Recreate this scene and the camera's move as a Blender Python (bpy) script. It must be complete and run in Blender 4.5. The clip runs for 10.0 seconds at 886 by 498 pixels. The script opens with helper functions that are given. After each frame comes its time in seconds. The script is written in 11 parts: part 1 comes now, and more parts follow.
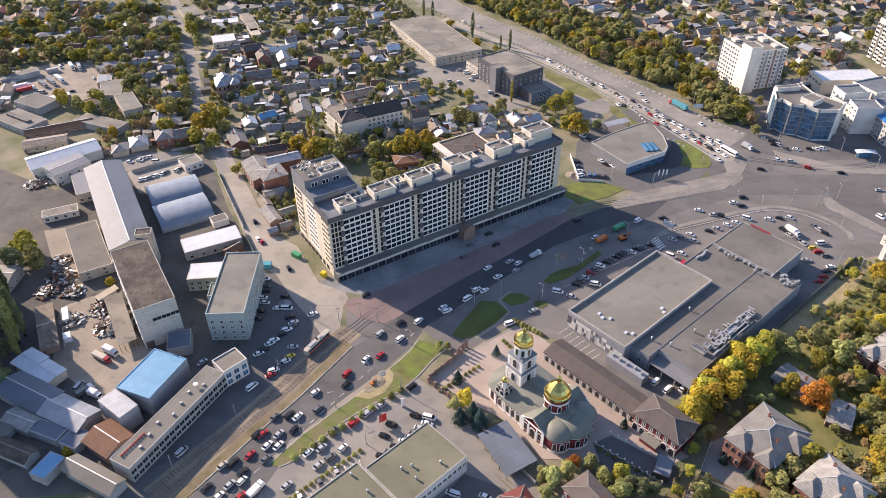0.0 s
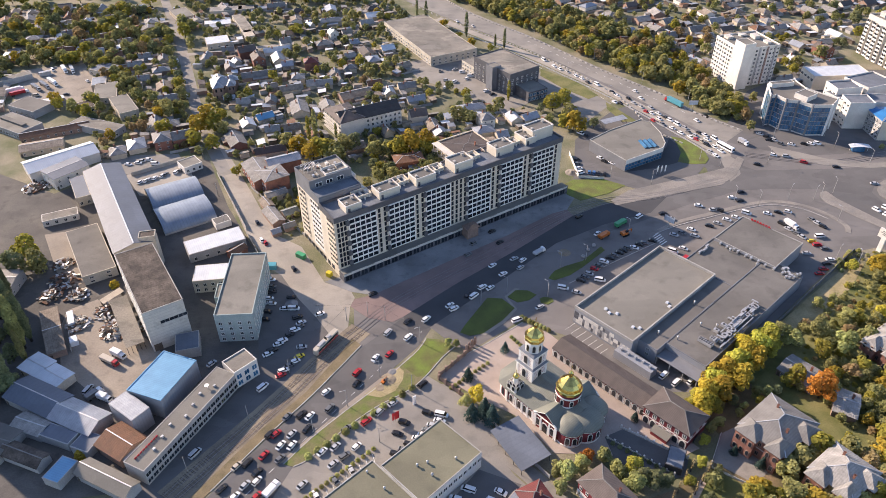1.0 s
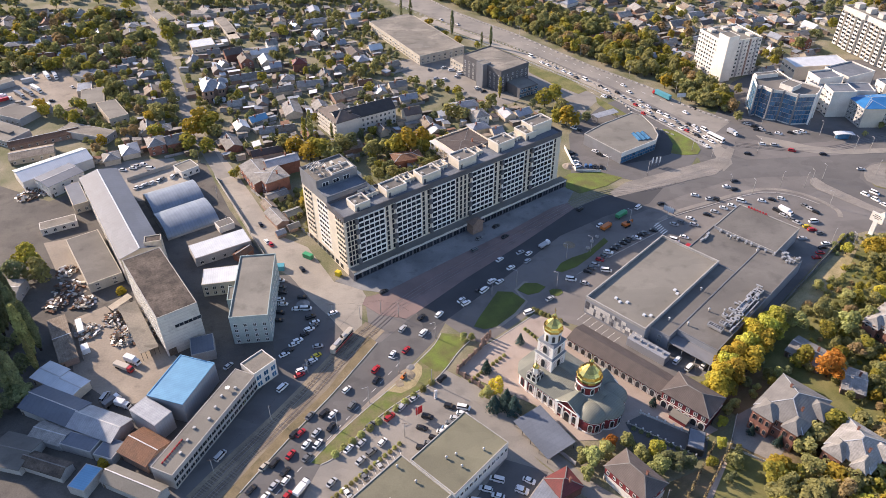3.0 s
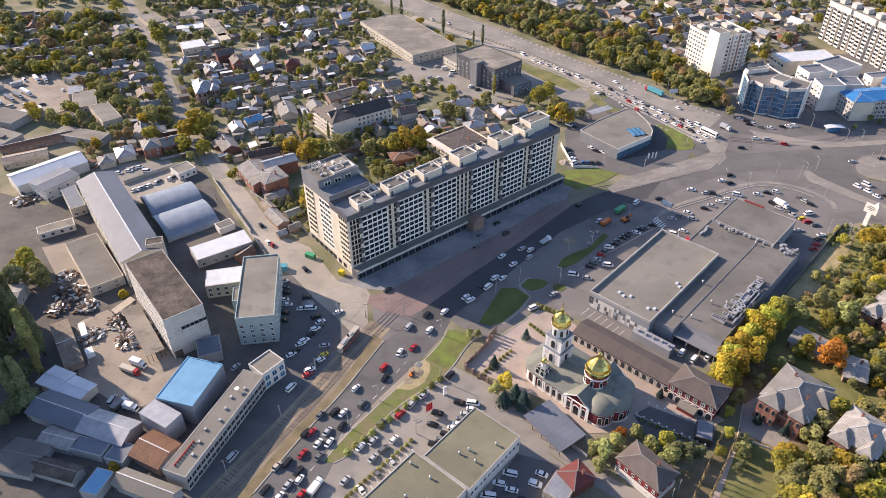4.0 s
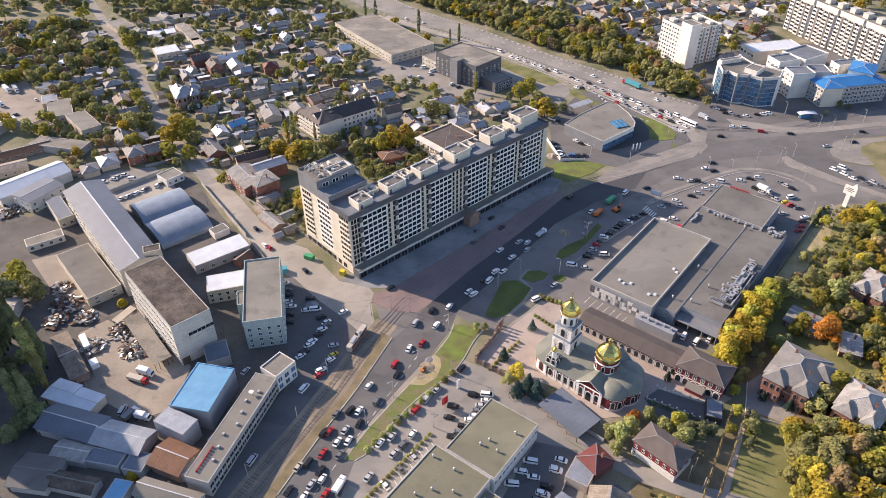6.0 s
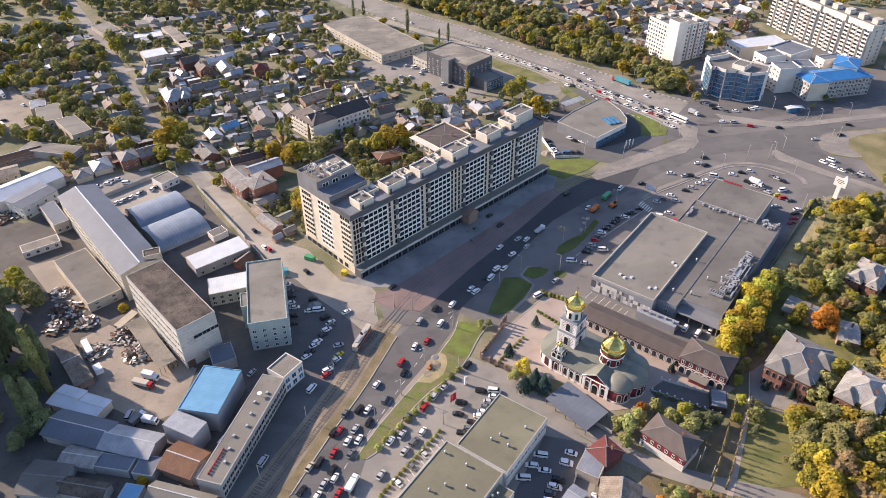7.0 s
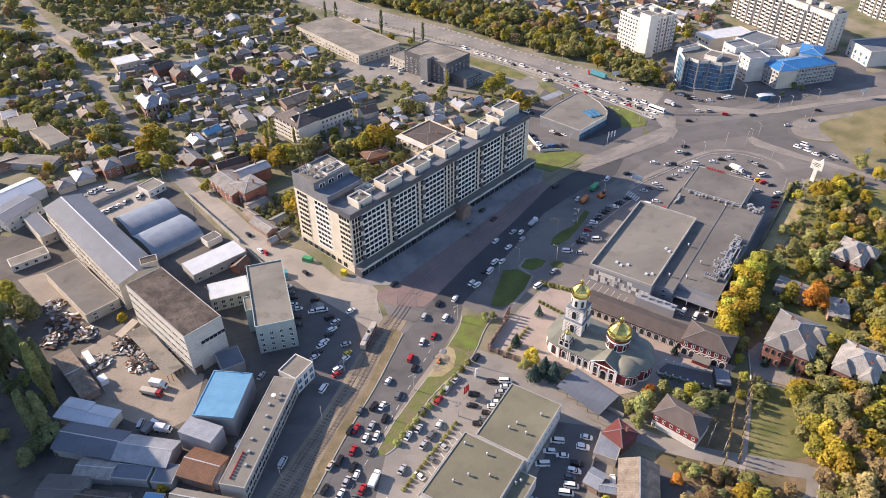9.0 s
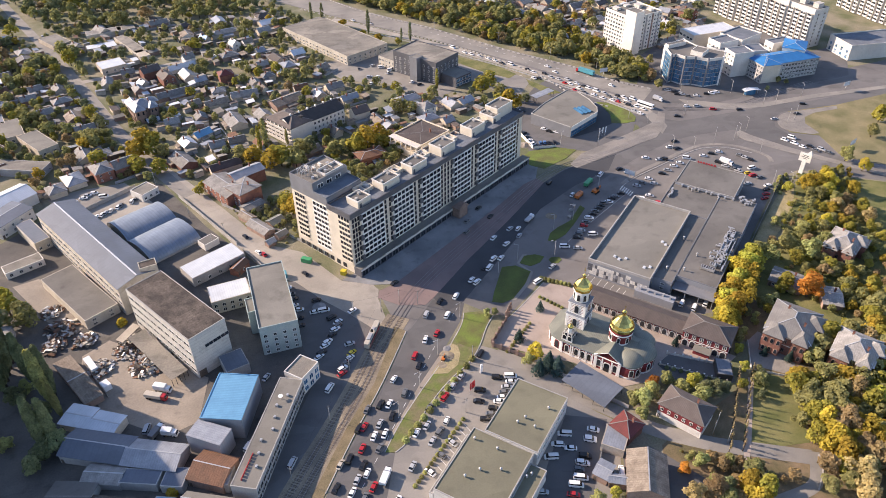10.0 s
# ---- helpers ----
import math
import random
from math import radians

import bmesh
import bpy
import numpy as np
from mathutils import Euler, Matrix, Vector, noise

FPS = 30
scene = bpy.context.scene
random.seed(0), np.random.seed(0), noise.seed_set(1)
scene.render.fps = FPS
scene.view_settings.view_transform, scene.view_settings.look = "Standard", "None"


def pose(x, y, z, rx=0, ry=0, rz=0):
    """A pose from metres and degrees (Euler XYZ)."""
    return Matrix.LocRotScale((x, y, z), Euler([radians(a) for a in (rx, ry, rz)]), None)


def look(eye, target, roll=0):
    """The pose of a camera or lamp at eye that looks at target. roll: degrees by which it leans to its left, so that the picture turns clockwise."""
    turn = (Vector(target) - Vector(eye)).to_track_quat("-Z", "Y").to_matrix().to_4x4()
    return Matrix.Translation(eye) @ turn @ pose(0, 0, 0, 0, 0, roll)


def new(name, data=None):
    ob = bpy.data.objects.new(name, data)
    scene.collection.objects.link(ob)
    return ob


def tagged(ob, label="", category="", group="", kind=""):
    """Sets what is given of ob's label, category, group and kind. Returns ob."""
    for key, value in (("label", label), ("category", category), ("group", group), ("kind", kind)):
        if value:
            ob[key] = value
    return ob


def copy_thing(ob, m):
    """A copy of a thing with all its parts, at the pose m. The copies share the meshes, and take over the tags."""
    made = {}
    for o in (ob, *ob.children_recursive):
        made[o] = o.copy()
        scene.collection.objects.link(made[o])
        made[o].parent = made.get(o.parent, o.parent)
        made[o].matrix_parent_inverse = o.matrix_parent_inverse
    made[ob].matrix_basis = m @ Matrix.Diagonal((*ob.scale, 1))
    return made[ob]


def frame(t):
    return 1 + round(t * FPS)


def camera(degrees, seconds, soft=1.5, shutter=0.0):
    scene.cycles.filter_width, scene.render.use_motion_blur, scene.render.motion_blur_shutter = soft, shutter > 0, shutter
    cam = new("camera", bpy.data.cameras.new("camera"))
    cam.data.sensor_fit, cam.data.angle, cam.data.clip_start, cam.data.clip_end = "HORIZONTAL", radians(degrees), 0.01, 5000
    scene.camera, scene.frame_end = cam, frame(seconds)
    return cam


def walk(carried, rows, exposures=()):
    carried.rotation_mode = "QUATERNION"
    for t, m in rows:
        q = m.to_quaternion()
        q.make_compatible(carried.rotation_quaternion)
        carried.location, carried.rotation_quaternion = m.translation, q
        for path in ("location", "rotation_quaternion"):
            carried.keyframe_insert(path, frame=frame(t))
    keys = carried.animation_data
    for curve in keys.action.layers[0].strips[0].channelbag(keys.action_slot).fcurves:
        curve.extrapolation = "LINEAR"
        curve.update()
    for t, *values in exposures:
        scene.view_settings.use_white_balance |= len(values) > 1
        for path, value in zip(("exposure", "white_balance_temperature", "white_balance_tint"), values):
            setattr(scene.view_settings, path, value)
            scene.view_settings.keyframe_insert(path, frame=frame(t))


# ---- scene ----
cam = camera(64.1, 10.0, 0.45)
METRES, EYE, TILT, LEAN, TURN = 88.0, 209.8, -37.015, 0.226, 0.0
ROWS = [
    (0.0, 0.0, 0.0, 0.0, 0.0, 0.0, -0.0),
    (0.5, -0.0491, -0.0071, -0.0057, -0.54, 0.02, 0.41),
    (1.0, -0.0988, -0.0136, -0.0104, -1.09, 0.02, 0.82),
    (1.5, -0.1484, -0.0196, -0.0149, -1.61, 0.02, 1.22),
    (2.0, -0.198, -0.0254, -0.0193, -2.19, 0.0, 1.65),
    (2.5, -0.2474, -0.0306, -0.0234, -2.8, -0.02, 2.12),
    (4.0, -0.395, -0.0424, -0.034, -4.66, -0.12, 3.54),
    (4.5, -0.4442, -0.0449, -0.0361, -5.32, -0.18, 4.05),
    (5.0, -0.4935, -0.0473, -0.0387, -6.08, -0.19, 4.64),
    (5.5, -0.5438, -0.0496, -0.0404, -6.89, -0.26, 5.25),
    (7.0, -0.6965, -0.0532, -0.044, -9.1, -0.43, 6.91),
    (7.5, -0.7463, -0.0533, -0.0442, -9.85, -0.51, 7.48),
    (8.0, -0.7966, -0.0521, -0.0437, -10.63, -0.61, 8.07),
    (8.5, -0.8458, -0.0508, -0.0432, -11.42, -0.71, 8.67),
    (9.0, -0.8963, -0.0484, -0.042, -12.23, -0.83, 9.25),
    (9.5, -0.9463, -0.0456, -0.0402, -13.03, -0.95, 9.85),
    (10.0, -0.9953, -0.0418, -0.0386, -13.8, -1.06, 10.43),
]
walk(cam, [(t, pose(0, 0, EYE, TILT, LEAN, TURN) @ pose(METRES * x, METRES * y, METRES * z, 90 + pitch, roll, yaw)) for t, x, y, z, yaw, pitch, roll in ROWS], [(0.0, 0.92, 6650, 21), (10.0, 0.92, 6650, 21)])

# ---- world and sun ----
SUN_TURN, SUN_HEIGHT = 143.5, 24.5
world = bpy.data.worlds.new("sky")
world.use_nodes = True
scene.world = world
sky = world.node_tree.nodes.new("ShaderNodeTexSky")
sky.sky_type, sky.sun_disc = "NISHITA", False
sky.sun_elevation, sky.sun_rotation = radians(SUN_HEIGHT), radians(90 - SUN_TURN)
sky.dust_density, sky.ozone_density = 0.5, 2.5
back = world.node_tree.nodes["Background"]
back.inputs["Strength"].default_value = 0.13
world.node_tree.links.new(sky.outputs["Color"], back.inputs["Color"])
sun_data = bpy.data.lights.new("sun", "SUN")
sun_data.energy, sun_data.angle, sun_data.color = 5, radians(0.55), (1.0, 0.86, 0.67)
sun = new("sun", sun_data)
a, e = radians(SUN_TURN), radians(SUN_HEIGHT)
sun.matrix_world = look((400 * math.cos(e) * math.cos(a), 400 * math.cos(e) * math.sin(a) + 250, 400 * math.sin(e)), (0, 250, 0))


# ---- materials ----
MATS = {}


def mat(name, c1, c2=None, rough=0.85, big=0.12, fine=1.6, grain=0.25, bump=0.12, metal=0.0, stripe=0.0, dark=0.25, axis="X", local=False, vary=0.0, spec=0.3, stains=0.0, patches=0.0):
    """A surface with blotches (big), grain (fine), and where wanted ribs (stripe: their spacing in metres) and stains."""
    m = bpy.data.materials.new(name)
    m.use_nodes = True
    n, link = m.node_tree.nodes, m.node_tree.links.new
    bsdf = n["Principled BSDF"]
    bsdf.inputs["Roughness"].default_value = rough
    bsdf.inputs["Metallic"].default_value = metal
    bsdf.inputs["Specular IOR Level"].default_value = spec
    coords = n.new("ShaderNodeTexCoord")
    where = coords.outputs["Object"] if local or stripe else n.new("ShaderNodeNewGeometry").outputs["Position"]

    def noise_at(scale, detail=4.0):
        t = n.new("ShaderNodeTexNoise")
        t.inputs["Scale"].default_value, t.inputs["Detail"].default_value = scale, detail
        link(where, t.inputs["Vector"])
        return t.outputs["Fac"]

    def ramp(fac, lo, hi):
        r = n.new("ShaderNodeMapRange")
        r.inputs["From Min"].default_value, r.inputs["From Max"].default_value = lo, hi
        link(fac, r.inputs["Value"])
        return r.outputs["Result"]

    def mix(kind, fac, one, two):
        x = n.new("ShaderNodeMix")
        x.data_type, x.blend_type = "RGBA", kind
        for slot, value in ((x.inputs[0], fac), (x.inputs[6], one), (x.inputs[7], two)):
            if isinstance(value, (int, float)):
                slot.default_value = value
            elif isinstance(value, tuple):
                slot.default_value = (*value, 1)
            else:
                link(value, slot)
        return x.outputs[2]

    c2 = c2 or tuple(v * 0.78 for v in c1)
    colour = mix("MIX", ramp(noise_at(big, 5.0), 0.35, 0.65), c1, c2)
    grainy = noise_at(fine * 2.1, 6.0)
    shade = n.new("ShaderNodeMapRange")
    shade.inputs["From Min"].default_value, shade.inputs["From Max"].default_value = 0.25, 0.75
    shade.inputs["To Min"].default_value, shade.inputs["To Max"].default_value = 1 - grain, 1 + grain
    link(grainy, shade.inputs["Value"])
    tint = n.new("ShaderNodeVectorMath")
    tint.operation = "SCALE"
    link(colour, tint.inputs[0])
    link(shade.outputs["Result"], tint.inputs["Scale"])
    colour = tint.outputs["Vector"]
    if patches:
        turned, cell, tone = n.new("ShaderNodeMapping"), n.new("ShaderNodeTexVoronoi"), n.new("ShaderNodeMapRange")
        turned.inputs["Rotation"].default_value[2] = radians(41)
        turned.inputs["Scale"].default_value = (1.0, 2.4, 1.0)
        link(where, turned.inputs["Vector"])
        cell.distance, cell.inputs["Scale"].default_value = "CHEBYCHEV", 0.07
        link(turned.outputs["Vector"], cell.inputs["Vector"])
        tone.inputs["To Min"].default_value, tone.inputs["To Max"].default_value = 1 - patches, 1 + patches
        apart = n.new("ShaderNodeSeparateColor")
        link(cell.outputs["Color"], apart.inputs["Color"])
        link(apart.outputs["Red"], tone.inputs["Value"])
        laid = n.new("ShaderNodeVectorMath")
        laid.operation = "SCALE"
        link(colour, laid.inputs[0])
        link(tone.outputs["Result"], laid.inputs["Scale"])
        colour = laid.outputs["Vector"]
    if stains:
        spots = ramp(noise_at(big * 3.1, 8.0), 0.55, 0.72)
        weak = n.new("ShaderNodeMath")
        weak.operation, weak.inputs[1].default_value = "MULTIPLY", stains
        link(spots, weak.inputs[0])
        colour = mix("MIX", weak.outputs[0], colour, tuple(v * 0.45 for v in c2))
    height = grainy
    if stripe:
        wave = n.new("ShaderNodeTexWave")
        wave.wave_type, wave.bands_direction = "BANDS", axis
        wave.inputs["Scale"].default_value = math.pi / 10 / stripe
        wave.inputs["Distortion"].default_value = 0.3
        wave.inputs["Detail"].default_value = 0
        link(coords.outputs["Object"], wave.inputs["Vector"])
        groove = ramp(wave.outputs["Fac"], 0.0, 0.25)
        inv = n.new("ShaderNodeMapRange")
        inv.inputs["To Min"].default_value, inv.inputs["To Max"].default_value = dark, 0.0
        link(groove, inv.inputs["Value"])
        colour = mix("MIX", inv.outputs["Result"], colour, tuple(v * 0.5 for v in c1))
        height = wave.outputs["Fac"]
    if vary:
        info = n.new("ShaderNodeObjectInfo")
        hsv = n.new("ShaderNodeHueSaturation")
        val = n.new("ShaderNodeMapRange")
        val.inputs["To Min"].default_value, val.inputs["To Max"].default_value = 1 - vary, 1 + vary
        link(info.outputs["Random"], val.inputs["Value"])
        link(val.outputs["Result"], hsv.inputs["Value"])
        link(colour, hsv.inputs["Color"])
        colour = hsv.outputs["Color"]
    link(colour, bsdf.inputs["Base Color"])
    if bump:
        b = n.new("ShaderNodeBump")
        b.inputs["Strength"].default_value, b.inputs["Distance"].default_value = bump, 0.08
        link(height, b.inputs["Height"])
        link(b.outputs["Normal"], bsdf.inputs["Normal"])
    MATS[name] = m
    return m


def leaf_mat(name, c1, c2):
    """Leaves: each clump of its own shade, each tree too; light passes through them a little."""
    m = bpy.data.materials.new(name)
    m.use_nodes = True
    n, link = m.node_tree.nodes, m.node_tree.links.new
    n.remove(n["Principled BSDF"])
    isle, info = n.new("ShaderNodeNewGeometry"), n.new("ShaderNodeObjectInfo")
    x = n.new("ShaderNodeMix")
    x.data_type = "RGBA"
    x.inputs[6].default_value, x.inputs[7].default_value = (*c1, 1), (*c2, 1)
    link(isle.outputs["Random Per Island"], x.inputs[0])
    hsv, val, hue = n.new("ShaderNodeHueSaturation"), n.new("ShaderNodeMapRange"), n.new("ShaderNodeMapRange")
    val.inputs["To Min"].default_value, val.inputs["To Max"].default_value = 0.75, 1.35
    hue.inputs["To Min"].default_value, hue.inputs["To Max"].default_value = 0.485, 0.515
    link(info.outputs["Random"], val.inputs["Value"])
    link(info.outputs["Random"], hue.inputs["Value"])
    link(val.outputs["Result"], hsv.inputs["Value"])
    link(hue.outputs["Result"], hsv.inputs["Hue"])
    link(x.outputs[2], hsv.inputs["Color"])
    patch, tone, scaled = n.new("ShaderNodeTexNoise"), n.new("ShaderNodeMapRange"), n.new("ShaderNodeVectorMath")
    patch.inputs["Scale"].default_value, patch.inputs["Detail"].default_value = 0.16, 2.0
    link(isle.outputs["Position"], patch.inputs["Vector"])
    tone.inputs["From Min"].default_value, tone.inputs["From Max"].default_value = 0.3, 0.7
    tone.inputs["To Min"].default_value, tone.inputs["To Max"].default_value = 0.72, 1.34
    link(patch.outputs["Fac"], tone.inputs["Value"])
    scaled.operation = "SCALE"
    link(hsv.outputs["Color"], scaled.inputs[0])
    link(tone.outputs["Result"], scaled.inputs["Scale"])
    d, t, s = n.new("ShaderNodeBsdfDiffuse"), n.new("ShaderNodeBsdfTranslucent"), n.new("ShaderNodeMixShader")
    s.inputs[0].default_value = 0.45
    link(scaled.outputs["Vector"], d.inputs["Color"])
    link(scaled.outputs["Vector"], t.inputs["Color"])
    link(d.outputs[0], s.inputs[1])
    link(t.outputs[0], s.inputs[2])
    link(s.outputs[0], n["Material Output"].inputs["Surface"])
    MATS[name] = m
    return m


mat("earth", (0.25, 0.22, 0.155), (0.115, 0.125, 0.06), 0.95, 0.05, 0.7, 0.25, 0.3)
mat("dust", (0.335, 0.288, 0.232), (0.24, 0.208, 0.172), 0.95, 0.05, 0.6, 0.12, 0.2, stains=0.4)
mat("street_dust", (0.36, 0.325, 0.275), (0.28, 0.255, 0.22), 0.95, 0.05, 0.6, 0.07, 0.04, stains=0.3, patches=0.04)
mat("yard", (0.14, 0.128, 0.112), (0.092, 0.086, 0.08), 0.95, 0.06, 0.8, 0.15, 0.2, stains=0.45, patches=0.06)
mat("asphalt", (0.138, 0.133, 0.129), (0.1, 0.097, 0.096), 0.9, 0.03, 1.2, 0.07, 0.02, stains=0.35, patches=0.08)
# Sunlit copy of asphalt; the sun's brightness is put into the colour.
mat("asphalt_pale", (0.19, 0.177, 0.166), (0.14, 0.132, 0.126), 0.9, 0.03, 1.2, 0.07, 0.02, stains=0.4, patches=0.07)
mat("asphalt_mid", (0.15, 0.143, 0.138), (0.115, 0.111, 0.108), 0.9, 0.03, 1.2, 0.07, 0.02, stains=0.3, patches=0.08)
mat("asphalt_worn", (0.28, 0.258, 0.225), (0.21, 0.197, 0.178), 0.9, 0.04, 0.9, 0.07, 0.03, stains=0.35, patches=0.05)
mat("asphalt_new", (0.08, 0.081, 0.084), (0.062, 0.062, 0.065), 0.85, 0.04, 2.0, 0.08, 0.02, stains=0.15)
mat("paving", (0.27, 0.245, 0.215), (0.2, 0.186, 0.167), 0.9, 0.08, 1.2, 0.2, 0.1, stains=0.3, patches=0.08)
mat("paving_rose", (0.4, 0.33, 0.28), (0.32, 0.262, 0.222), 0.9, 0.06, 1.0, 0.08, 0.1, stains=0.25)
mat("paving_red", (0.25, 0.18, 0.165), (0.19, 0.142, 0.132), 0.9, 0.05, 1.0, 0.07, 0.03, stains=0.3)
mat("rubble", (0.27, 0.27, 0.268), (0.18, 0.182, 0.185), 0.95, 0.07, 0.8, 0.08, 0.06, stains=0.45)
mat("lawn", (0.15, 0.2, 0.04), (0.125, 0.125, 0.045), 0.95, 0.16, 2.0, 0.25, 0.3, stains=0.25)
# Darker copy of lawn; the block's shade is put into the colour.
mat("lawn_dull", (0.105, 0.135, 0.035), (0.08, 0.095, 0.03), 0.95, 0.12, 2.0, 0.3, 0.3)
mat("grass_dry", (0.2, 0.185, 0.075), (0.1, 0.115, 0.036), 0.95, 0.09, 1.3, 0.3, 0.3, stains=0.2)
mat("median_grass", (0.13, 0.165, 0.04), (0.18, 0.155, 0.085), 0.95, 0.16, 1.5, 0.25, 0.3, stains=0.35)
mat("grass_worn", (0.25, 0.21, 0.115), (0.15, 0.14, 0.065), 0.95, 0.07, 1.3, 0.3, 0.3)
mat("zinc_bright", (0.26, 0.3, 0.35), (0.21, 0.245, 0.29), 0.45, 0.2, 1.2, 0.08, 0.2, metal=0.25, stripe=1.6, dark=0.2, stains=0.15)
mat("leaf_litter", (0.23, 0.165, 0.1), (0.115, 0.1, 0.05), 0.95, 0.12, 1.5, 0.35, 0.3, stains=0.3)
mat("straw_pale", (0.38, 0.31, 0.18), (0.26, 0.22, 0.11), 0.95, 0.15, 1.5, 0.4, 0.4)
mat("straw", (0.225, 0.175, 0.105), (0.15, 0.125, 0.07), 0.95, 0.15, 1.5, 0.35, 0.4, stains=0.2)
mat("tram_bed", (0.29, 0.24, 0.17), (0.18, 0.15, 0.115), 0.95, 0.1, 1.4, 0.3, 0.3)
mat("kerb", (0.45, 0.43, 0.4), None, 0.9, 0.3, 3.0, 0.15, 0.1)
mat("paint_white", (0.75, 0.75, 0.72), (0.6, 0.6, 0.57), 0.8, 0.3, 3.0, 0.1, 0.0)
mat("cream", (0.66, 0.59, 0.48), (0.58, 0.52, 0.42), 0.85, 0.2, 1.5, 0.08, 0.05, stains=0.1)
mat("panel_pale", (0.6, 0.567, 0.508), (0.52, 0.489, 0.443), 0.9, 0.1, 1.0, 0.12, 0.06, stains=0.25)
mat("white_wall", (0.688, 0.66, 0.605), (0.586, 0.558, 0.512), 0.85, 0.15, 1.3, 0.1, 0.05, stains=0.12)
mat("grey_wall", (0.4, 0.39, 0.37), (0.32, 0.31, 0.3), 0.85, 0.15, 1.3, 0.12, 0.08, stains=0.2)
mat("panel_wall", (0.54, 0.52, 0.47), (0.45, 0.43, 0.4), 0.9, 0.12, 0.9, 0.1, 0.05, stripe=1.6, dark=0.25, axis="Z", stains=0.35)
mat("dirty_white", (0.52, 0.475, 0.395), (0.41, 0.37, 0.305), 0.9, 0.15, 0.9, 0.1, 0.04, stains=0.4)
mat("teal_wall", (0.35, 0.41, 0.4), (0.29, 0.35, 0.34), 0.85, 0.2, 1.4, 0.12, 0.05, stains=0.2)
mat("graphite", (0.111, 0.113, 0.124), (0.091, 0.091, 0.1), 0.6, 0.2, 1.5, 0.1, 0.03)
mat("graphite_light", (0.2, 0.205, 0.22), (0.17, 0.175, 0.185), 0.6, 0.2, 1.5, 0.08, 0.03)
mat("cladding", (0.3, 0.31, 0.33), (0.26, 0.27, 0.29), 0.5, 0.1, 1.0, 0.06, 0.05, stripe=1.2, dark=0.15)
mat("brick", (0.27, 0.125, 0.092), (0.2, 0.095, 0.07), 0.9, 0.4, 2.5, 0.25, 0.2, stains=0.3, vary=0.15)
mat("brick_pale", (0.33, 0.225, 0.175), (0.25, 0.175, 0.14), 0.9, 0.3, 2.5, 0.25, 0.2, stains=0.3, vary=0.15)
mat("crimson", (0.21, 0.035, 0.04), (0.165, 0.03, 0.034), 0.8, 0.3, 2.0, 0.12, 0.05)
mat("wood_wall", (0.24, 0.16, 0.1), None, 0.9, 0.4, 2.5, 0.2, 0.15, stripe=0.5, axis="Z", vary=0.2)
mat("plaster", (0.55, 0.48, 0.38), (0.45, 0.39, 0.31), 0.9, 0.3, 2.0, 0.15, 0.08, vary=0.2, stains=0.2)
mat("slate", (0.29, 0.275, 0.255), (0.2, 0.19, 0.175), 0.9, 0.35, 1.2, 0.25, 0.35, stripe=0.75, dark=0.35, vary=0.25, stains=0.3)
mat("slate_old", (0.28, 0.235, 0.185), (0.18, 0.145, 0.115), 0.92, 0.3, 1.0, 0.3, 0.35, stripe=0.9, dark=0.35, vary=0.15, stains=0.45)
mat("roof_brown", (0.12, 0.097, 0.086), (0.092, 0.075, 0.067), 0.7, 0.3, 1.5, 0.15, 0.35, stripe=0.6, dark=0.4, vary=0.2)
mat("roof_dark", (0.06, 0.057, 0.056), (0.048, 0.045, 0.045), 0.7, 0.3, 1.5, 0.15, 0.35, stripe=0.7, dark=0.3, vary=0.15)
mat("roof_red", (0.18, 0.045, 0.0405), (0.13, 0.0405, 0.036), 0.65, 0.3, 1.5, 0.15, 0.3, stripe=0.7, dark=0.3, vary=0.2)
mat("roof_rust", (0.211, 0.109, 0.0663), (0.156, 0.0897, 0.0585), 0.85, 0.3, 1.2, 0.25, 0.35, stripe=0.9, dark=0.4, stains=0.3)
mat("roof_zinc", (0.333, 0.351, 0.378), (0.252, 0.266, 0.288), 0.45, 0.25, 1.2, 0.12, 0.25, metal=0.25, stripe=0.9, dark=0.25, vary=0.15, stains=0.2)
mat("roof_sheet", (0.213, 0.203, 0.188), (0.16, 0.151, 0.141), 0.6, 0.25, 1.2, 0.15, 0.25, stripe=0.8, dark=0.3, stains=0.3)
mat("roof_white", (0.59, 0.62, 0.65), (0.50, 0.53, 0.56), 0.55, 0.2, 1.2, 0.08, 0.2, stripe=1.0, dark=0.2)
mat("roof_blue", (0.137, 0.337, 0.513), (0.115, 0.286, 0.446), 0.5, 0.2, 1.2, 0.06, 0.2, stripe=0.8, dark=0.2)
mat("roof_azure", (0.035, 0.2, 0.46), (0.03, 0.165, 0.39), 0.5, 0.2, 1.2, 0.08, 0.2, stripe=0.8, dark=0.25)
mat("roof_steel", (0.135, 0.155, 0.19), (0.11, 0.126, 0.152), 0.6, 0.06, 0.8, 0.08, 0.1, stripe=2.2, dark=0.12, stains=0.12, patches=0.06)
mat("roof_green", (0.2, 0.205, 0.17), (0.15, 0.158, 0.135), 0.6, 0.2, 1.2, 0.12, 0.25, stripe=0.7, dark=0.35)
mat("felt", (0.225, 0.211, 0.182), (0.178, 0.168, 0.146), 0.92, 0.05, 1.0, 0.08, 0.1, stains=0.4, patches=0.06)
mat("felt_dark", (0.17, 0.16, 0.145), (0.132, 0.125, 0.114), 0.92, 0.06, 1.0, 0.08, 0.1, stains=0.38, patches=0.06)
mat("felt_slate", (0.17, 0.188, 0.215), (0.13, 0.145, 0.166), 0.9, 0.15, 1.0, 0.15, 0.1, stains=0.25)
